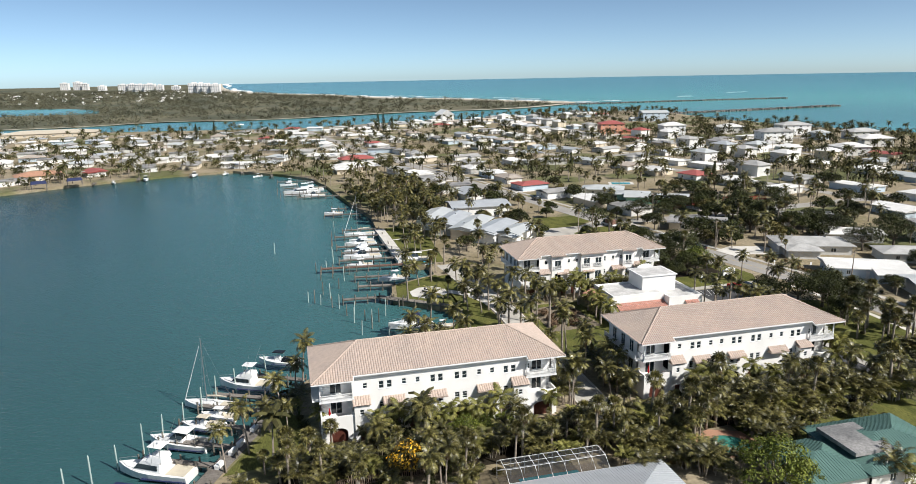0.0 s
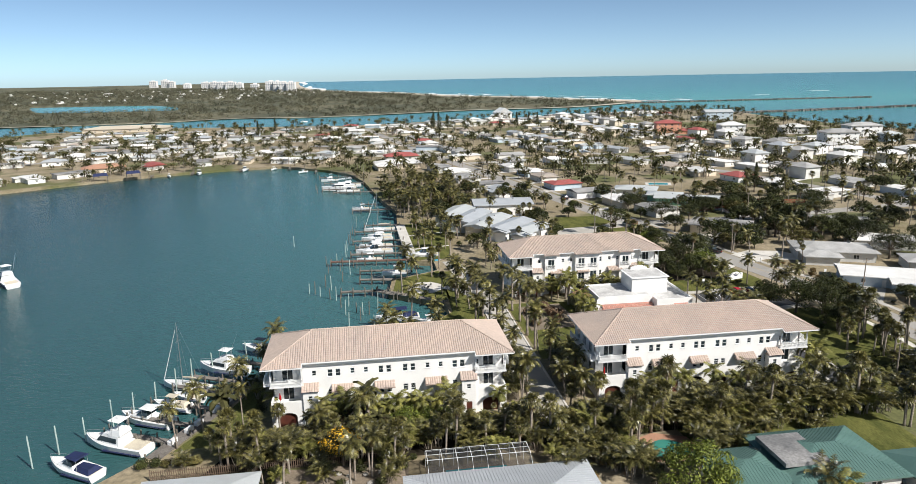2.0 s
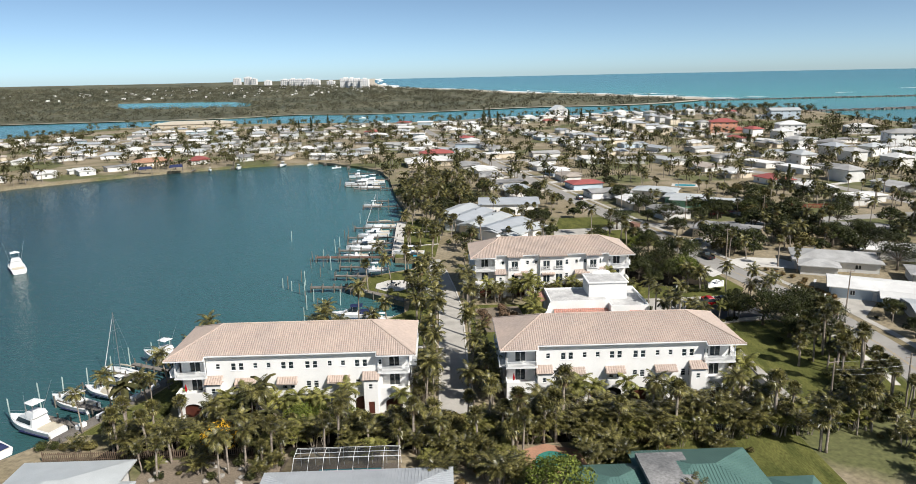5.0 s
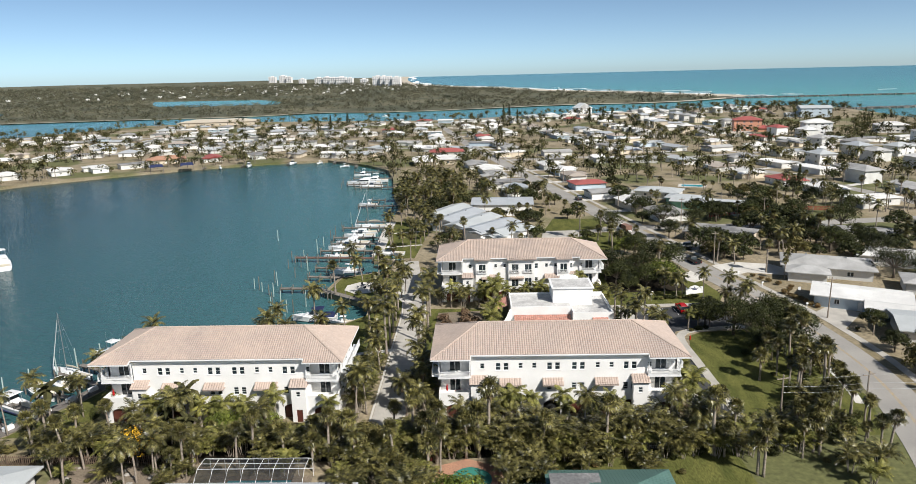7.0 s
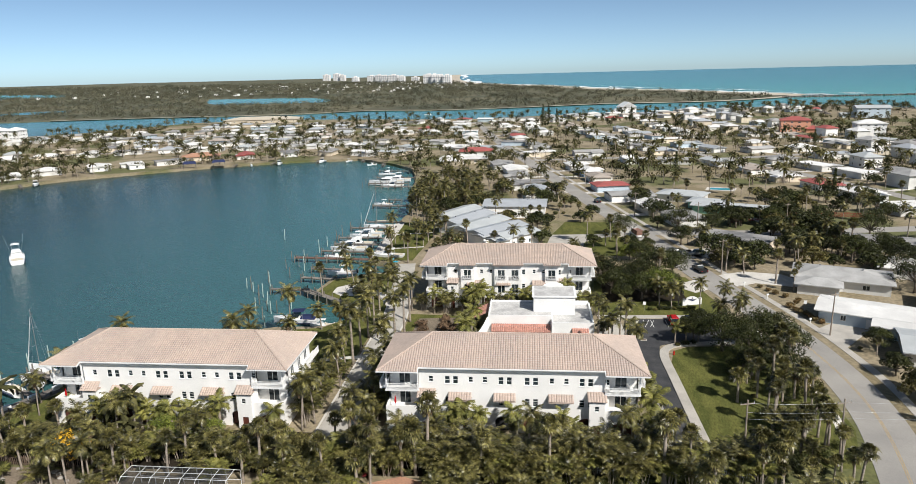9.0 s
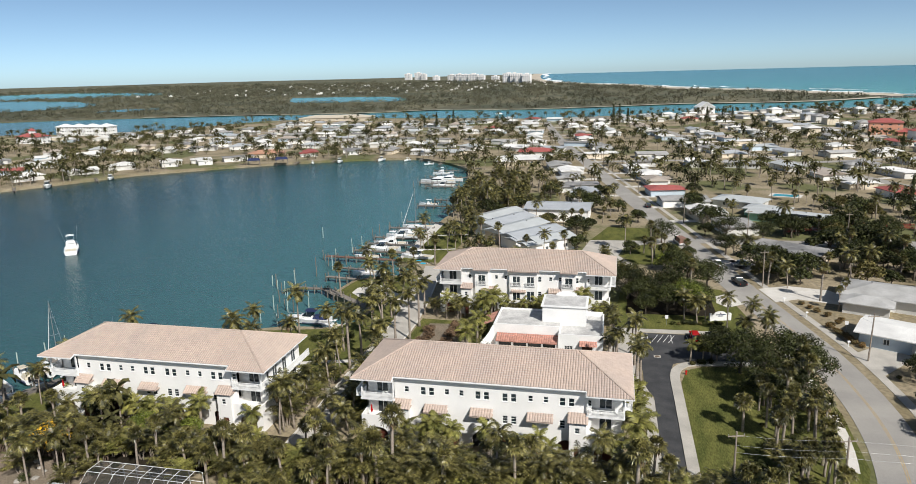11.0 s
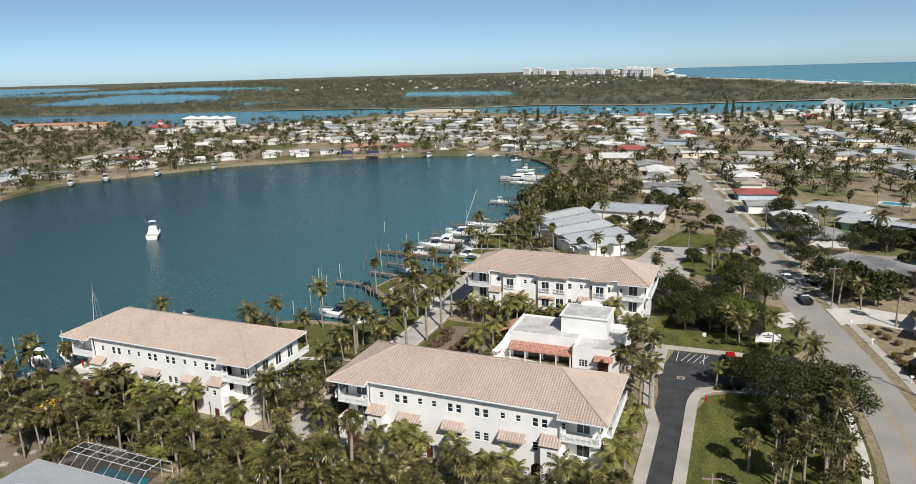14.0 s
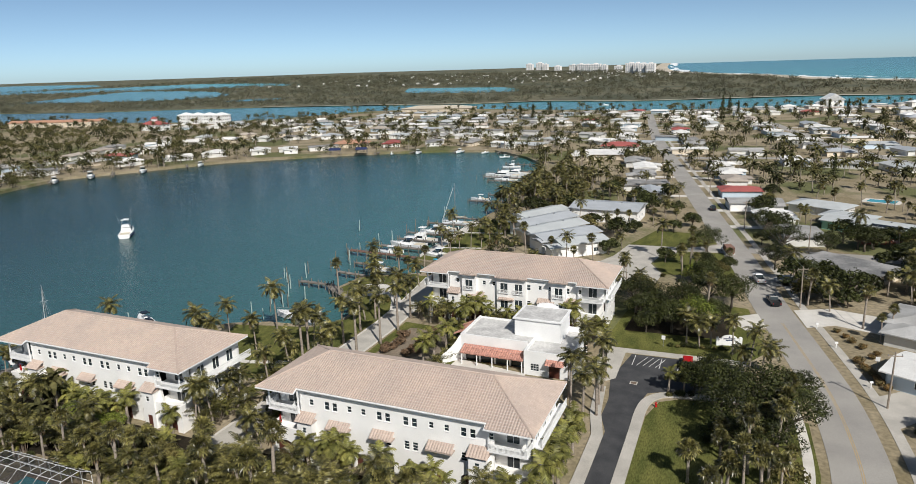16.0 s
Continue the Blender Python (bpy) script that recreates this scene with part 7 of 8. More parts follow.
boat("sport", "white boat at a private dock", -2, 385, 190, 0.8)
boat("sport", "white fishing boat adrift on the open bay", -87.4, 203, 128, 1.1)
for x, y, t, s in ((-20, 425, 220, 0.8), (-40, 444, 250, 0.8), (-58, 444, 265, 0.9), (-84, 435, 280, 0.9), (-100, 428, 290, 0.8), (-196, 356, 300, 0.9), (-212, 326, 310, 1.1), (-226, 302, 320, 1.2), (-232, 284, 320, 1.1), (-228, 235, 330, 1.3), (-60, 760 + 180, 20, 0.9), (-330, 930, 10, 0.8)):
    boat("cruiser" if s > 0.85 else "console", "small white boat on the water near the far shore", x, y, t, s, 0.3 if y < 700 else 0.0)
navy_lift = thing("boat_lift", "boat lift with a dark blue canvas canopy", "boat lift", "", pose(-118, 420, 0, 0, 0, 22))
part("canopy", cabin(-4, 4, 3.5, 2.8, 4.4, 0.6, 0.6, 0.3), M["navy"], navy_lift)
for sx in (-3.6, 3.6):
    for sy in (-1.6, 1.6):
        part("leg", Shape().tube([(sx, sy, WATER - 1), (sx, sy, 2.85)], [0.12, 0.12], 6), M["piling"], navy_lift)
blue_lift = copy_thing(navy_lift, pose(-134, 413, 0, 0, 0, 22))
tagged(blue_lift, "boat lift with a bright blue canopy")

pier(31, 200.6, 6.5, 202.8, 1.7, M["dock_red"], 0.1, "reddish wooden dock on dark piles")
for y0, x1, w in ((210.0, 12.5, 1.5), (219.5, 14.0, 1.3), (228.2, 13.0, 1.3), (243.5, 13.5, 1.4), (254, 17.0, 1.2), (286, 12.0, 1.3), (346.5, -4.0, 1.6), (367, -4.0, 1.6), (336, 2.0, 1.3), (392, -8.0, 1.3), (300, 16, 1.2)):
    pier(30.5 if y0 < 290 else 22.0 if y0 < 345 else 17.0 if y0 < 380 else 10.0, y0, x1, y0 + 1.2, w, M["dock"])
pier(25.0, 166.6, 19.5, 171.5, 2.2, M["dock"])
pier(20.0, 171.0, 10.5, 171.4, 1.3, M["dock"])
pier(25.5, 180.5, 15.5, 182.0, 1.3, M["dock"])
pier(25.5, 190.0, 15.5, 191.2, 1.2, M["dock"])
pier(37.0, 157.6, 23.0, 168.6, 1.8, M["dock"], 0.12)
pier(-15.5, 92.5, -3.5, 119, 2.6, M["dock"], 0.1, "grey wooden dock along the west seawall")
for x, y in ((-14, 97.5), (-12.0, 102.5), (-9.7, 108.0), (-7.4, 113.5), (-5.0, 117.5)):
    pier(x, y, x - 11.5, y + 5.4, 1.1, M["dock"])
pier(-0.5, 124.5, -12, 130.5, 1.2, M["dock"])
for x, y in ((-60, 446), (-88, 438), (-110, 429), (-30, 447), (-203, 352), (-224, 316), (-236, 286), (-12, 425)):
    near = min(range(len(BAY)), key=lambda i: math.hypot(BAY[i][0] - x, BAY[i][1] - y))
    pier(x, y, x + (40 if x < -150 else 3) * 0.2, y - 8, 1.2, M["dock"])
for i in range(9):
    mooring_post(1.3 + 1.9 * i + rnd.uniform(-0.6, 0.6), 176 - 2.4 * i + rnd.uniform(-2.5, 2.5), rnd.uniform(1.2, 2.6), i % 2 == 0)
for x, y in ((5.9, 181.5), (7.6, 178), (10.5, 186), (12.5, 193), (15.7, 152), (13.0, 148.5), (12.0, 157), (18.8, 145.5), (17.8, 156.0), (20, 160), (6.0, 195.5), (9.5, 197.0), (14.5, 199), (8.2, 206), (5.0, 203.5), (10.8, 213.5), (11.0, 222), (11.5, 231.5), (12, 237.5), (12.5, 247), (14, 258), (-7.5, 232)):
    mooring_post(x, y, rnd.uniform(1.6, 3.2), rnd.random() < 0.45)
for i in range(11):
    mooring_post(-34 + 2.6 * i + rnd.uniform(-0.5, 0.5), 95.5 + 3.7 * i + rnd.uniform(-0.6, 0.6), rnd.uniform(2.6, 4.4), True)
for i in range(14):
    mooring_post(rnd.uniform(-8, 14), rnd.uniform(335, 372), rnd.uniform(1.5, 2.5))
for x, y in ((-10.5, 100.0), (-9.5, 102.2), (-7.6, 106.5), (-5.8, 110.5), (-12.2, 96.5)):
    box = thing("dock_box", "white fibreglass dock box on the dock", "dock box", "dock boxes", pose(x - 1.4, y + 0.3, 0.1, 0, 0, 65))
    part("chest", Shape().box(-0.8, 0.8, -0.35, 0.35, 0, 0.55), M["gel"], box)
    part("lid", cabin(-0.85, 0.85, 0.8, 0.55, 0.72, 0.1, 0.1, 0.85), M["gel"], box)


# ---- cars ----
def car(kind, paint, label, x, y, turn):
    root = thing(kind, label, "truck" if "truck" in kind else "car", "parked vehicles", pose(x, y, 0.07, 0, 0, turn))
    L, W = {"pickup_truck": (5.7, 2.0), "car": (4.7, 1.85), "dump_truck": (6.6, 2.4)}[kind]
    h0, h1 = (0.35, 0.95)
    body = Shape().loft([[(-L / 2, -W / 2 * k, z), (L / 2, -W / 2 * k * 0.94, z), (L / 2, W / 2 * k * 0.94, z), (-L / 2, W / 2 * k, z)] for z, k in ((h0, 0.96), (0.6, 1.0), (h1, 0.97))])
    part("body", body, paint, root)
    if kind == "pickup_truck":
        c0, c1 = -0.55, 1.75
        for y0, y1 in ((-W / 2 * 0.96, -W / 2 * 0.9), (W / 2 * 0.9, W / 2 * 0.96)):
            part("bed_side", Shape().box(-L / 2, c0, y0, y1, h1, h1 + 0.35), paint, root)
        part("tailgate", Shape().box(-L / 2, -L / 2 + 0.08, -W / 2 * 0.9, W / 2 * 0.9, h1, h1 + 0.35), paint, root)
        part("bed_liner", Shape().box(-L / 2 + 0.1, c0 - 0.05, -W / 2 * 0.88, W / 2 * 0.88, h1 + 0.003, h1 + 0.03), M["tyre"], root)
        part("bonnet", cabin(c1 - 0.2, L / 2, W * 0.95, h1, h1 + 0.18, 0.2, 0.0, 0.95), paint, root)
    elif kind == "dump_truck":
        c0, c1 = 1.2, 2.9
        part("bed", cabin(-L / 2, 1.0, W, h1, h1 + 1.5, -0.1, -0.1, 1.0), M["dock_red"], root)
    else:
        c0, c1 = -L / 2 + 0.15, 1.25
        part("bonnet", cabin(c1 - 0.2, L / 2, W * 0.92, h1, h1 + 0.1, 0.3, 0.0, 0.9), paint, root)
    top = 1.78 if kind != "dump_truck" else 2.4
    part("windows", cabin(c0, c1, W * 0.93, h1, top - 0.12, 0.75, 0.35, 0.86), M["glass"], root)
    part("roof", cabin(c0 + 0.3, c1 - 0.62, W * 0.84, top - 0.14, top, 0.12, 0.08, 0.92), paint, root)
    for sx in (-L * 0.31, L * 0.32):
        for sy in (-1, 1):
            wh = part("wheel", Shape().tube([(sx, sy * W * 0.4, 0.36), (sx, sy * W * 0.49, 0.36)], [0.36, 0.36], 14), M["tyre"], root)
            part("rim", Shape().tube([(sx, sy * W * 0.488, 0.36), (sx, sy * W * 0.5, 0.36)], [0.21, 0.2], 10), M["steel"], wh)
    for sy in (-0.8, 0.8):
        part("headlight", Shape().box(L / 2 - 0.02, L / 2 + 0.02, sy * W / 2 - 0.16, sy * W / 2 + 0.16, 0.68, 0.84), M["gel"], root)
        part("tail_light", Shape().box(-L / 2 - 0.02, -L / 2 + 0.02, sy * W / 2 - 0.1, sy * W / 2 + 0.1, 0.7, 0.9), M["red_paint"], root)
    return root


car("pickup_truck", M["black_paint"], "black pickup truck on the grey road", 125.6, 189.7, 104)
car("pickup_truck", M["white_paint"], "white pickup truck on the grey road", 122.6, 206.0, 104)
car("car", M["silver_paint"], "silver estate car on the concrete driveway", 128.5, 206.5, 200)
car("dump_truck", M["white_paint"], "tipper truck with a brown load body", 114.5, 231, 104)
car("car", M["black_paint"], "dark saloon car on the road", 107.3, 291, 100)
car("car", M["red_paint"], "red car in the parking lot", 110.6, 149.2, 92)
car("car", M["black_paint"], "dark car in the parking lot", 113.7, 149.0, 92)
car("pickup_truck", M["white_paint"], "white pickup on the villa forecourt", 83, 205.5, 185)
car("car", M["white_paint"], "white van on the villa forecourt", 86.5, 200.5, 190)
car("car", M["silver_paint"], "silver car in a driveway", 131, 288, 170)
car("car", M["silver_paint"], "grey car in a driveway", 128, 286, 170)


# ---- poles, wires, signs ----
def utility_pole(x, y, h=9.5, arms=True):
    root = thing("utility_pole", "weathered wooden utility pole with crossarm", "pole", "utility poles", pose(x, y, 0, rnd.uniform(-1, 1), rnd.uniform(-1, 1), 15))
    part("shaft", Shape().tube([(0, 0, -0.3), (0, 0, h)], [0.17, 0.11], 9), M["pole_wood"], root)
    if arms:
        part("crossarm", Shape().box(-1.1, 1.1, -0.06, 0.06, h - 0.7, h - 0.56), M["pole_wood"], root)
        for k in (-1.0, 1.0) if y < 200 else ():
            part("insulator", Shape().tube([(k, 0, h - 0.56), (k, 0, h - 0.3)], [0.05, 0.04], 6), M["steel"], root)
    return root


def wire(a, b, sag=0.6):
    c = bpy.data.curves.new("wire", "CURVE")
    c.dimensions, c.bevel_depth, c.bevel_resolution = "3D", 0.012, 1
    sp = c.splines.new("POLY")
    sp.points.add(11)
    for i, p in enumerate(sp.points):
        k = i / 11
        q = Vector(a).lerp(Vector(b), k)
        p.co = (q.x, q.y, q.z - sag * 4 * k * (1 - k), 1)
    c.materials.append(M["black_paint"] if sag > 9 else M["steel"])
    return tagged(new("overhead_wire", c), "thin grey overhead wire between poles", "wire", "overhead wires")


POLES = [(109.6, 94.2), (123.0, 95.2), (141, 143.2), (131.0, 188.3), (118.4, 262), (104.5, 322), (88, 398)]
for x, y in POLES:
    utility_pole(x, y)
for k in (9.0, 7.6, 6.6):
    wire((109.6, 94.2, k), (123.0, 95.2, k), 0.25)
    wire((123.0, 95.2, k), (162, 100, k), 0.8)
for a, b in zip(POLES[2:], POLES[3:]):
    for k in (9.2, 7.6):
        wire((*a, k), (*b, k), 0.7)
for i in range(20):
    s = STREETS[i % len(STREETS)]
    x, y = smooth_line(s, 5)[(i * 7 + 3) % (5 * (len(s) - 1))]
    if inside(x + 4.5, y + 1, LAND):
        utility_pole(x + 4.5, y + 1.0, rnd.uniform(9, 11))
for x, y, t in ((141.6, 158.5, 0), (105.5, 156.7, 0)):
    sg = thing("traffic_sign", "small white road sign on a steel post", "sign", "", pose(x, y, 0, 0, 0, t))
    part("post", Shape().tube([(0, 0, 0), (0, 0, 2.3)], [0.04, 0.04], 6), M["steel"], sg)
    part("plate", Shape().box(-0.35, 0.35, -0.06, -0.04, 1.6, 2.4), M["trim"], sg)
for x, y in ((136.0, 166.5), (133.4, 176), (139.6, 150)):
    mb = thing("mailbox", "white roadside mailbox on a post", "mailbox", "mailboxes", pose(x, y, 0, 0, 0, 15))
    part("post", Shape().box(-0.06, 0.06, -0.06, 0.06, 0, 1.0), M["trim"], mb)
    part("box", cabin(-0.3, 0.3, 0.3, 1.0, 1.3, 0.05, 0.05, 0.7), M["trim"], mb)
hyd = thing("fire_hydrant", "red fire hydrant on the lawn", "hydrant", "", pose(107.3, 131.8, 0.04))
part("barrel", Shape().tube([(0, 0, 0), (0, 0, 0.1), (0, 0, 0.11), (0, 0, 0.6), (0, 0, 0.78), (0, 0, 0.85)], [0.2, 0.2, 0.13, 0.13, 0.12, 0.04], 10), M["red_paint"], hyd)
part("nozzle", Shape().tube([(-0.25, 0, 0.48), (0.25, 0, 0.48)], [0.07, 0.07], 8), M["red_paint"], hyd)
sign = thing("entrance_sign", "arched white stucco entrance sign on the lawn", "sign", "", pose(117.2, 161.6, 0.04, 0, 0, 16))
arch = Shape()
prof = [(-1.9, 0), (1.9, 0), (1.9, 1.3)] + [(1.5 * math.cos(a * math.pi / 8), 1.3 + 0.75 * math.sin(a * math.pi / 8)) for a in range(9)] + [(-1.9, 1.3)]
arch.loft([[(x, y, z) for x, z in prof] for y in (-0.2, 0.2)])
part("panel", arch, M["stucco_bright"], sign)
for x in (-2.15, 2.15):
    part("pillar", Shape().box(x - 0.25, x + 0.25, -0.3, 0.3, 0, 1.6), M["stucco_bright"], sign)
for z, wd in ((1.28, 1.1), (0.98, 0.6)):
    part("lettering_bar", Shape().box(-wd, wd, -0.22, -0.205, z, z + 0.2), M["navy"], sign)
part("emblem", Shape().tube([(0, -0.22, 1.72), (0, -0.203, 1.72)], [0.16, 0.16], 12), M["navy"], sign)
for i in range(4):
    strip("bay_marking_%d" % (i + 1), [(102.0 + i * 1.1, 146.6), (103.4 + i * 1.1, 150.8)], 0.12, 0.056, M["paint_white"], "white hatching in the disabled bay")
for i, x in enumerate((101.2, 106.0, 109.2, 112.2, 115.2)):
    strip("bay_marking_%d" % (i + 5), [(x, 146.4), (x, 151.0)], 0.12, 0.057, M["paint_white"], "white parking bay line")
sheet("drain_cover", [(102.0, 138.6), (103.3, 138.6), (103.3, 139.8), (102.0, 139.8)], 0.056, M["concrete"], "square concrete drain cover in the asphalt", category="drain")
sheet("drain_grate", [(102.2, 138.8), (103.1, 138.8), (103.1, 139.6), (102.2, 139.6)], 0.062, M["fence_wood"], "rusty drain grate in the asphalt", category="drain")


# ---- gardens in the foreground ----
def fence(x0, y0, x1, y1, h, material, label, gap=0.16, post=2.4):
    L = math.hypot(x1 - x0, y1 - y0)
    root = thing("fence", label, "fence", "garden fences", pose(x0, y0, 0, 0, 0, math.degrees(math.atan2(y1 - y0, x1 - x0))))
    me = Shape().add([(-0.06, 0, 0.05), (0.06, 0, 0.05), (0.06, 0, h - 0.06), (0, 0, h), (-0.06, 0, h - 0.06), (-0.06, 0.025, 0.05), (0.06, 0.025, 0.05), (0.06, 0.025, h - 0.06), (0, 0.025, h), (-0.06, 0.025, h - 0.06)], [(0, 1, 2, 3, 4), (9, 8, 7, 6, 5), (0, 5, 6, 1), (1, 6, 7, 2), (4, 9, 5, 0), (2, 7, 8, 3), (3, 8, 9, 4)]).mesh("board", material)
    for i in range(int(L / gap)):
        b = new("board", me)
        b.parent = root
        b.location = (i * gap, rnd.uniform(-0.01, 0.01), rnd.uniform(-0.03, 0.02))
    for z in (0.4, h - 0.4):
        part("rail", Shape().box(0, L, 0.028, 0.07, z, z + 0.09), material, root)
    for i in range(int(L / post) + 1):
        part("post", Shape().box(i * post - 0.05, i * post + 0.05, 0.075, 0.17, 0, h + 0.05), material, root)
    return root


fence(-14, 86.3, 22, 86.2, 1.7, M["fence_wood"], "dark brown board fence along the palm belt", 0.3)
fence(86, 89.6, 109.5, 89.9, 1.3, M["trim"], "white picket fence behind the palms", 0.3)
fence(150, 250, 178, 262, 1.8, M["fence_red"], "red painted garden fence", 0.3)
fence(184, 262, 204, 258, 1.8, M["fence_red"], "red painted fence beside the house", 0.3)
sheet("garden_bed", [(2, 76), (22, 76), (23, 85.8), (2, 86)], 0.02, M["mulch"], "dry bare garden ground with leaf litter", category="garden")
sheet("pool_deck", [(55.2, 80.5), (56.5, 85.0), (61.5, 87.2), (66.3, 85.2), (67.0, 80.8), (62, 78.5)], 0.05, M["terracotta"], "terracotta paved deck round the pool", skirt=0.1, category="paving")
sheet("pool", smooth_line([(59.4, 80.2), (59.8, 83.6), (62.2, 85.0), (64.8, 83.2), (64.4, 80.4), (59.4, 80.2)], 4)[:-1], 0.075, M["pool"], "green swimming pool", category="pool")
cage = thing("pool_enclosure", "white aluminium screen enclosure over a pool", "enclosure", "", pose(25.2, 77.4, 0))
W, D, E, T = 14.6, 5.8, 2.7, 1.1


def roof_z(y):
    return E + T * min(1.0, y / 1.6, (D - y) / 1.6)


for i in range(8):
    x = W * i / 7
    part("rafter", Shape().tube([(x, 0, 0), (x, 0, E), (x, 1.6, E + T), (x, D - 1.6, E + T), (x, D, E), (x, D, 0)], [0.045] * 6, 4), M["trim"], cage)
for y in (0, 1.6, D / 2, D - 1.6, D):
    part("purlin", Shape().tube([(0, y, roof_z(y)), (W, y, roof_z(y))], [0.04, 0.04], 4), M["trim"], cage)
scr = Shape()
scr.add([(x, y, roof_z(y) + 0.01) for y in (0, 1.6, D - 1.6, D) for x in (0, W)], [(0, 1, 3, 2), (2, 3, 5, 4), (4, 5, 7, 6)])
part("screen", scr, M["screen"], cage, "fine dark insect mesh")
for y in (0.0, D):
    part("rail", Shape().tube([(0, y, 1.2), (W, y, 1.2)], [0.05, 0.05], 4), M["trim"], cage)
sheet("pool_caged", [(28, 78.4), (37, 78.4), (37, 82.0), (28, 82.0)], 0.1, M["pool_blue"], "small pool under the screen enclosure", category="pool")
sheet("paving_caged", [(25.2, 77.4), (39.8, 77.4), (39.8, 83.2), (25.2, 83.2)], 0.05, M["mulch"], "concrete deck under the screen enclosure", category="paving")
# plaza furniture
for i in range(4):
    a = i * math.pi / 2 + 0.4
    ch = thing("patio_chair", "dark patio chair on the paved plaza", "chair", "plaza chairs", pose(33 + 1.5 * math.cos(a), 170.5 + 1.5 * math.sin(a), 0.09, 0, 0, math.degrees(a) + 90))
    part("seat", Shape().box(-0.28, 0.28, -0.28, 0.28, 0.4, 0.47), M["black_paint"], ch)
    part("backrest", Shape().box(-0.28, 0.28, -0.34, -0.28, 0.47, 0.95), M["black_paint"], ch)
    for sx in (-0.25, 0.21):
        for sy in (-0.26, 0.22):
            part("leg", Shape().box(sx, sx + 0.04, sy, sy + 0.04, 0, 0.4), M["black_paint"], ch)
table = thing("patio_table", "round dark patio table on the plaza", "table", "", pose(33, 170.5, 0.09))
part("tabletop", Shape().tube([(0, 0, 0.7), (0, 0, 0.75)], [0.6, 0.6], 14), M["black_paint"], table)
part("pedestal", Shape().tube([(0, 0, 0), (0, 0, 0.04), (0, 0, 0.05), (0, 0, 0.7)], [0.3, 0.3, 0.06, 0.06], 8), M["black_paint"], table)
for x, y, z in ((3.0, 99.8, 3.6), (58.2, 100.3, 3.6)):
    um = thing("closed_parasol", "closed red parasol on the terrace", "parasol", "", pose(x, y, z))
    part("pole", Shape().tube([(0, 0, 0), (0, 0, 2.2)], [0.03, 0.03], 6), M["steel"], um)
    part("canopy", Shape().tube([(0, 0, 0.9), (0, 0, 1.2), (0, 0, 2.2)], [0.1, 0.2, 0.04], 8), M["red_paint"], um)


# ---- the far shore: towers, town, jetties ----
def tower(x, y, w, d, storeys, label):
    z = rise(x, y) - 0.6
    root = thing("apartment_tower", label, "tower", "distant towers", pose(x, y, z, 0, 0, -8))
    H = storeys * 2.7
    part("wall", Shape().box(-w / 2, w / 2, -d / 2, d / 2, 0, H), M["tower_wall"], root)
    part("roof", Shape().box(-w / 5, w / 5, -d / 5, d / 5, H, H + 4), M["tower_wall"], root)
    cols = max(3, round(w / 9))
    for i in range(cols):
        xx = -w / 2 + w * (i + 0.5) / cols
        part("window", Shape().box(xx - w / cols * 0.16, xx + w / cols * 0.16, -d / 2 - 0.4, -d / 2 + 0.1, 3, H - 2), M["tower_glass"], root)
    for k in range(3, storeys, 4):
        part("balcony", Shape().box(-w / 2, w / 2, -d / 2 - 1.8, -d / 2 - 0.41, k * 2.7, k * 2.7 + 1.2), M["tower_wall"], root)
    return root


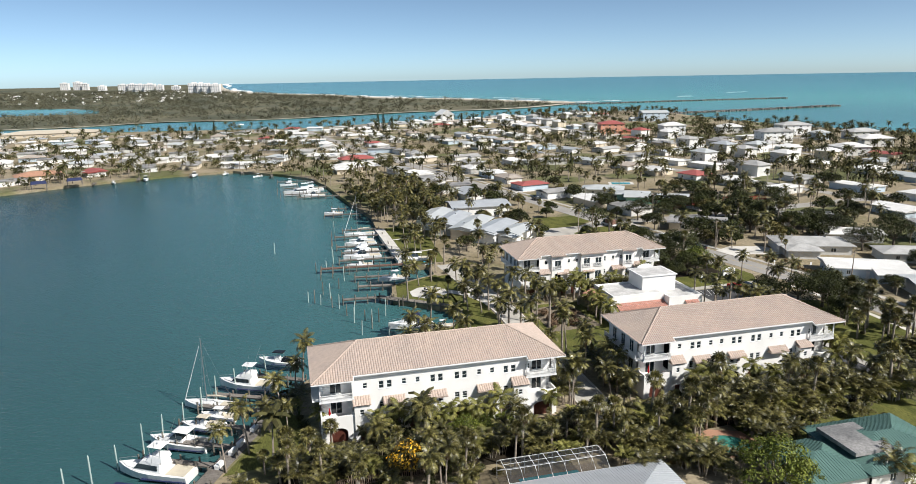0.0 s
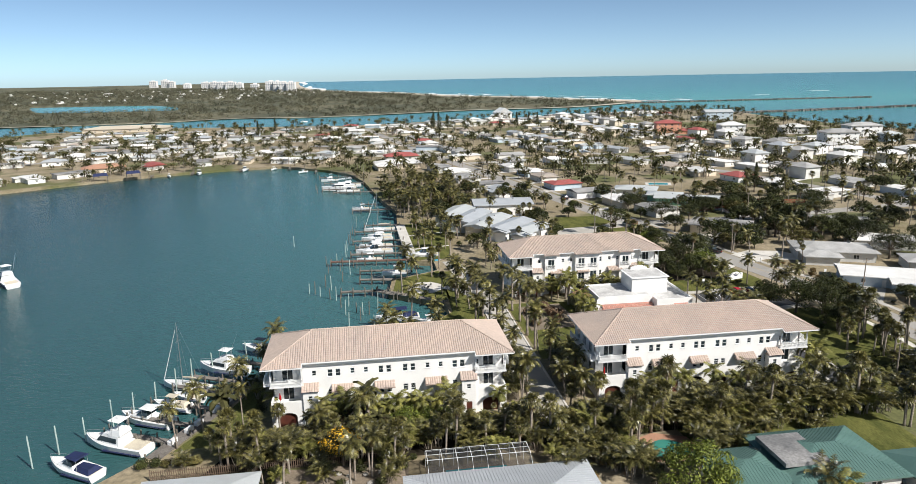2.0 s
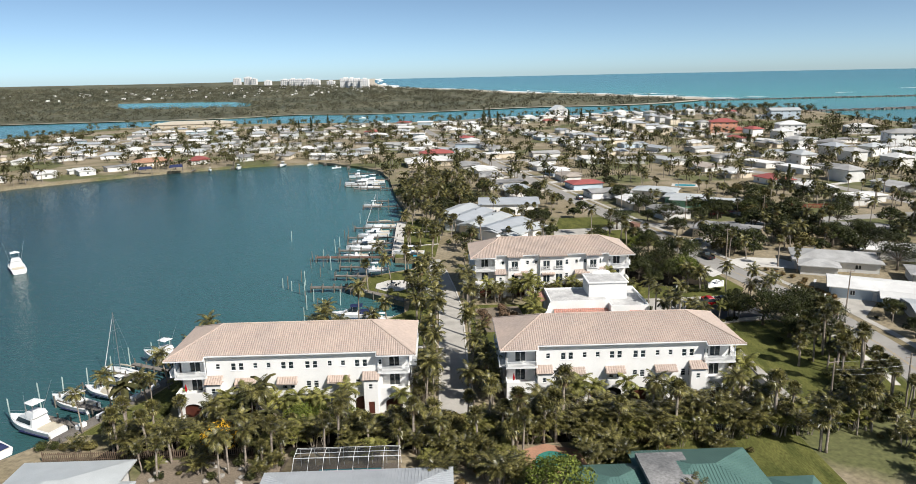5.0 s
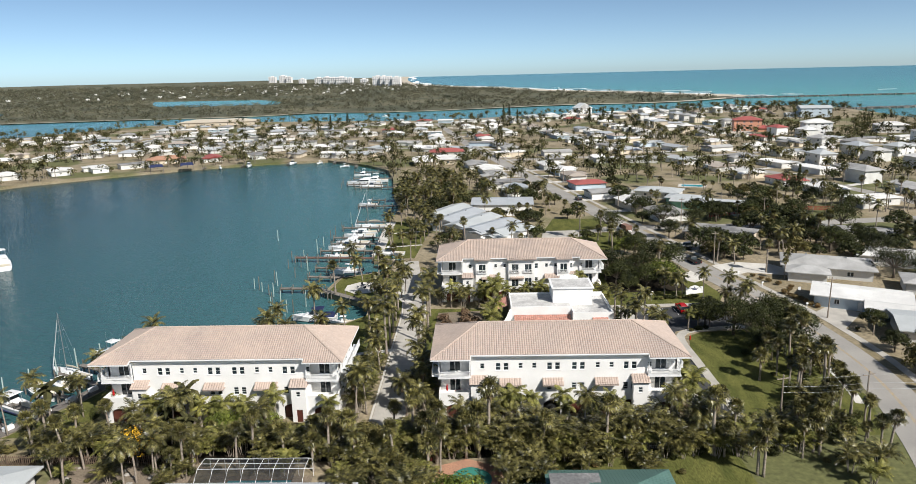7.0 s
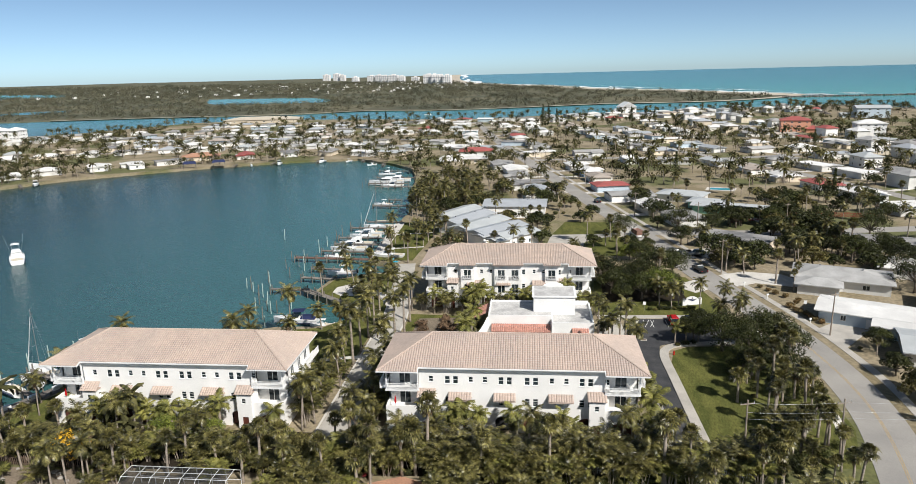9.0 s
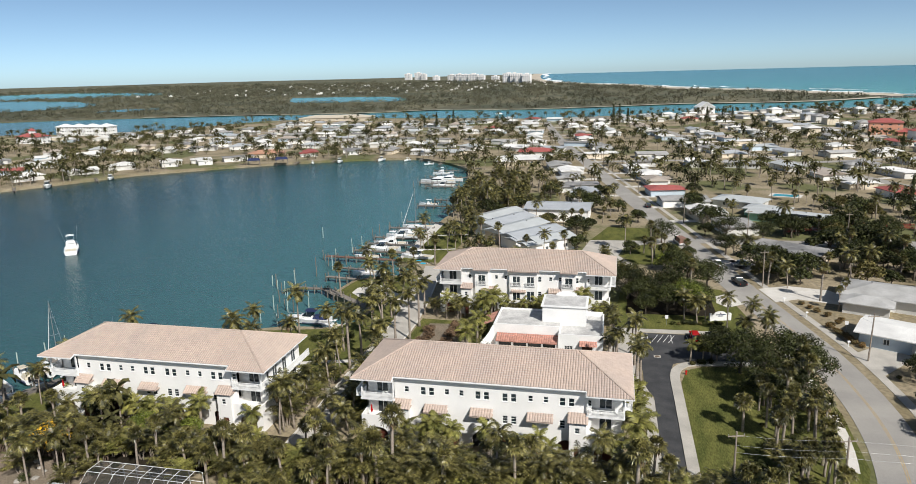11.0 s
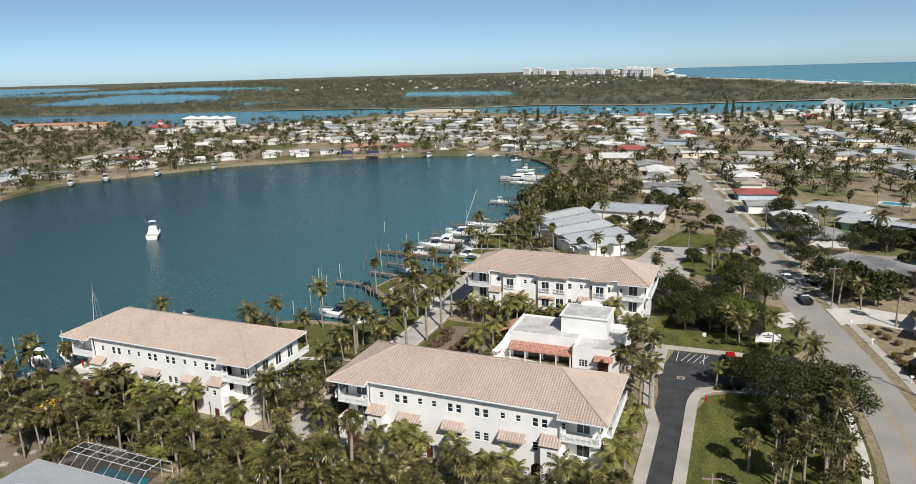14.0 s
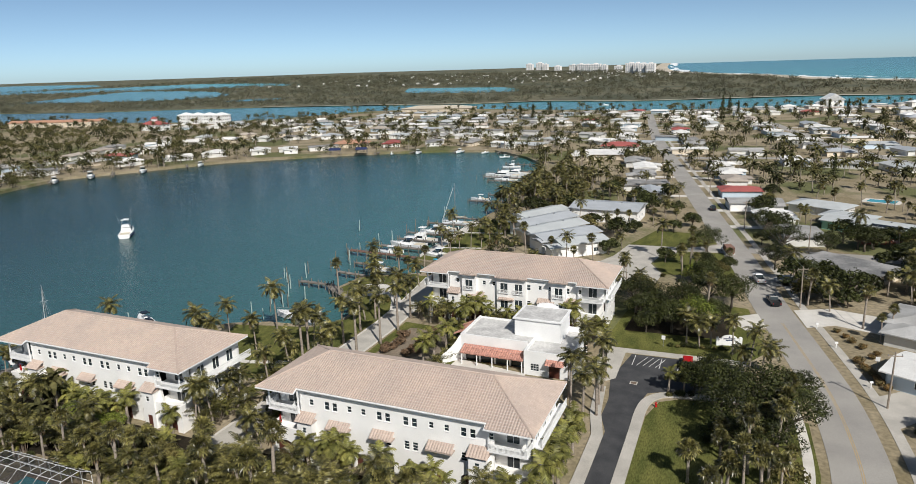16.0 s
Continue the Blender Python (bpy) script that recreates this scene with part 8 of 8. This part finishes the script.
for x, y, w, s in ((-350, 2960, 44, 15), (-322, 2940, 30, 15), (-292, 2900, 40, 14), (-262, 2880, 34, 14), (-735, 3560, 40, 12), (-690, 3540, 36, 13), (-650, 3500, 40, 12), (-600, 3460, 50, 13), (-555, 3440, 30, 11), (-480, 3400, 36, 9), (-1110, 4030, 40, 13), (-1040, 4000, 40, 15), (-1000, 3980, 30, 12), (-880, 3800, 36, 9)):
    tower(x, y, w, 24, s, "distant pale apartment tower above the trees")
town = []
for i in range(130):
    x, y = rnd.uniform(-1500, -150), rnd.uniform(1950, 3300)
    if near_line(x, y, COAST) > 90 and not any(inside(x, y, p) for p in LAGOONS):
        town.append((x, y, rnd.uniform(0.45, 0.8)))
s1, s2 = Shape().box(-7, 7, -5, 5, 0, 6), plain_roof(-8, 8, -6, 6, 6.0, 0.3, "hip")
ob = joined("distant_town", [(s1, s2)], town, M["tower_wall"], M["roof_white"], "pale roofs of a distant town among trees", -0.6, True)
for i, line in enumerate(([(518, 872), (640, 888), (760, 908), (838, 920)], [(505, 1236), (700, 1238), (860, 1236), (990, 1228)], [(400, 800), (430, 900), (470, 950), (518, 905)])):
    js = Shape()
    for p in smooth_line(line, 40 if i < 2 else 14):
        for _ in range(5):
            x, y = p[0] + rnd.uniform(-3, 3), p[1] + rnd.uniform(-5, 5)
            r = rnd.uniform(1.2, 2.4)
            js.box(x - r, x + r, y - r, y + r, WATER - 1, WATER + rnd.uniform(1.0, 2.6), rnd.uniform(0, 90))
    tagged(part("rock_jetty", js, M["rock"]), "long low jetty of dark rocks in the inlet", "jetty", kind="stuff")
for x, y, w in ((1150, 1650, 60), (900, 1480, 40)):
    strip("breaker_%d" % w, [(x, y), (x + w * 0.5, y + 4), (x + w, y + 2)], 14, WATER + 0.3, M["foam"], "white breaking wave on the open sea", follow=True)

# short concrete drives from the streets to the houses
drives = Shape()
for x, y, r in PLOTS:
    if y > 255 or x > 175:
        line = min([MAIN] + STREETS, key=lambda s: near_line(x, y, s))
        a = min(smooth_line(line, 8), key=lambda p: math.hypot(p[0] - x, p[1] - y))
        d = Vector((a[0] - x, a[1] - y))
        if 8 < d.length < 34:
            u = d.normalized()
            n = Vector((-u.y, u.x)) * rnd.uniform(1.6, 2.8)
            o = Vector((x, y)) + n * 2.2
            e = o + d - u * 3.2
            z = 0.022 + 0.002 * rnd.random()
            drives.add([(*(o - n), z), (*(e - n), z), (*(e + n), z), (*(o + n), z)], [(0, 1, 2, 3)])
tagged(part("driveways", drives, M["concrete_white"]), "pale concrete drives before the houses", "driveway", kind="stuff")
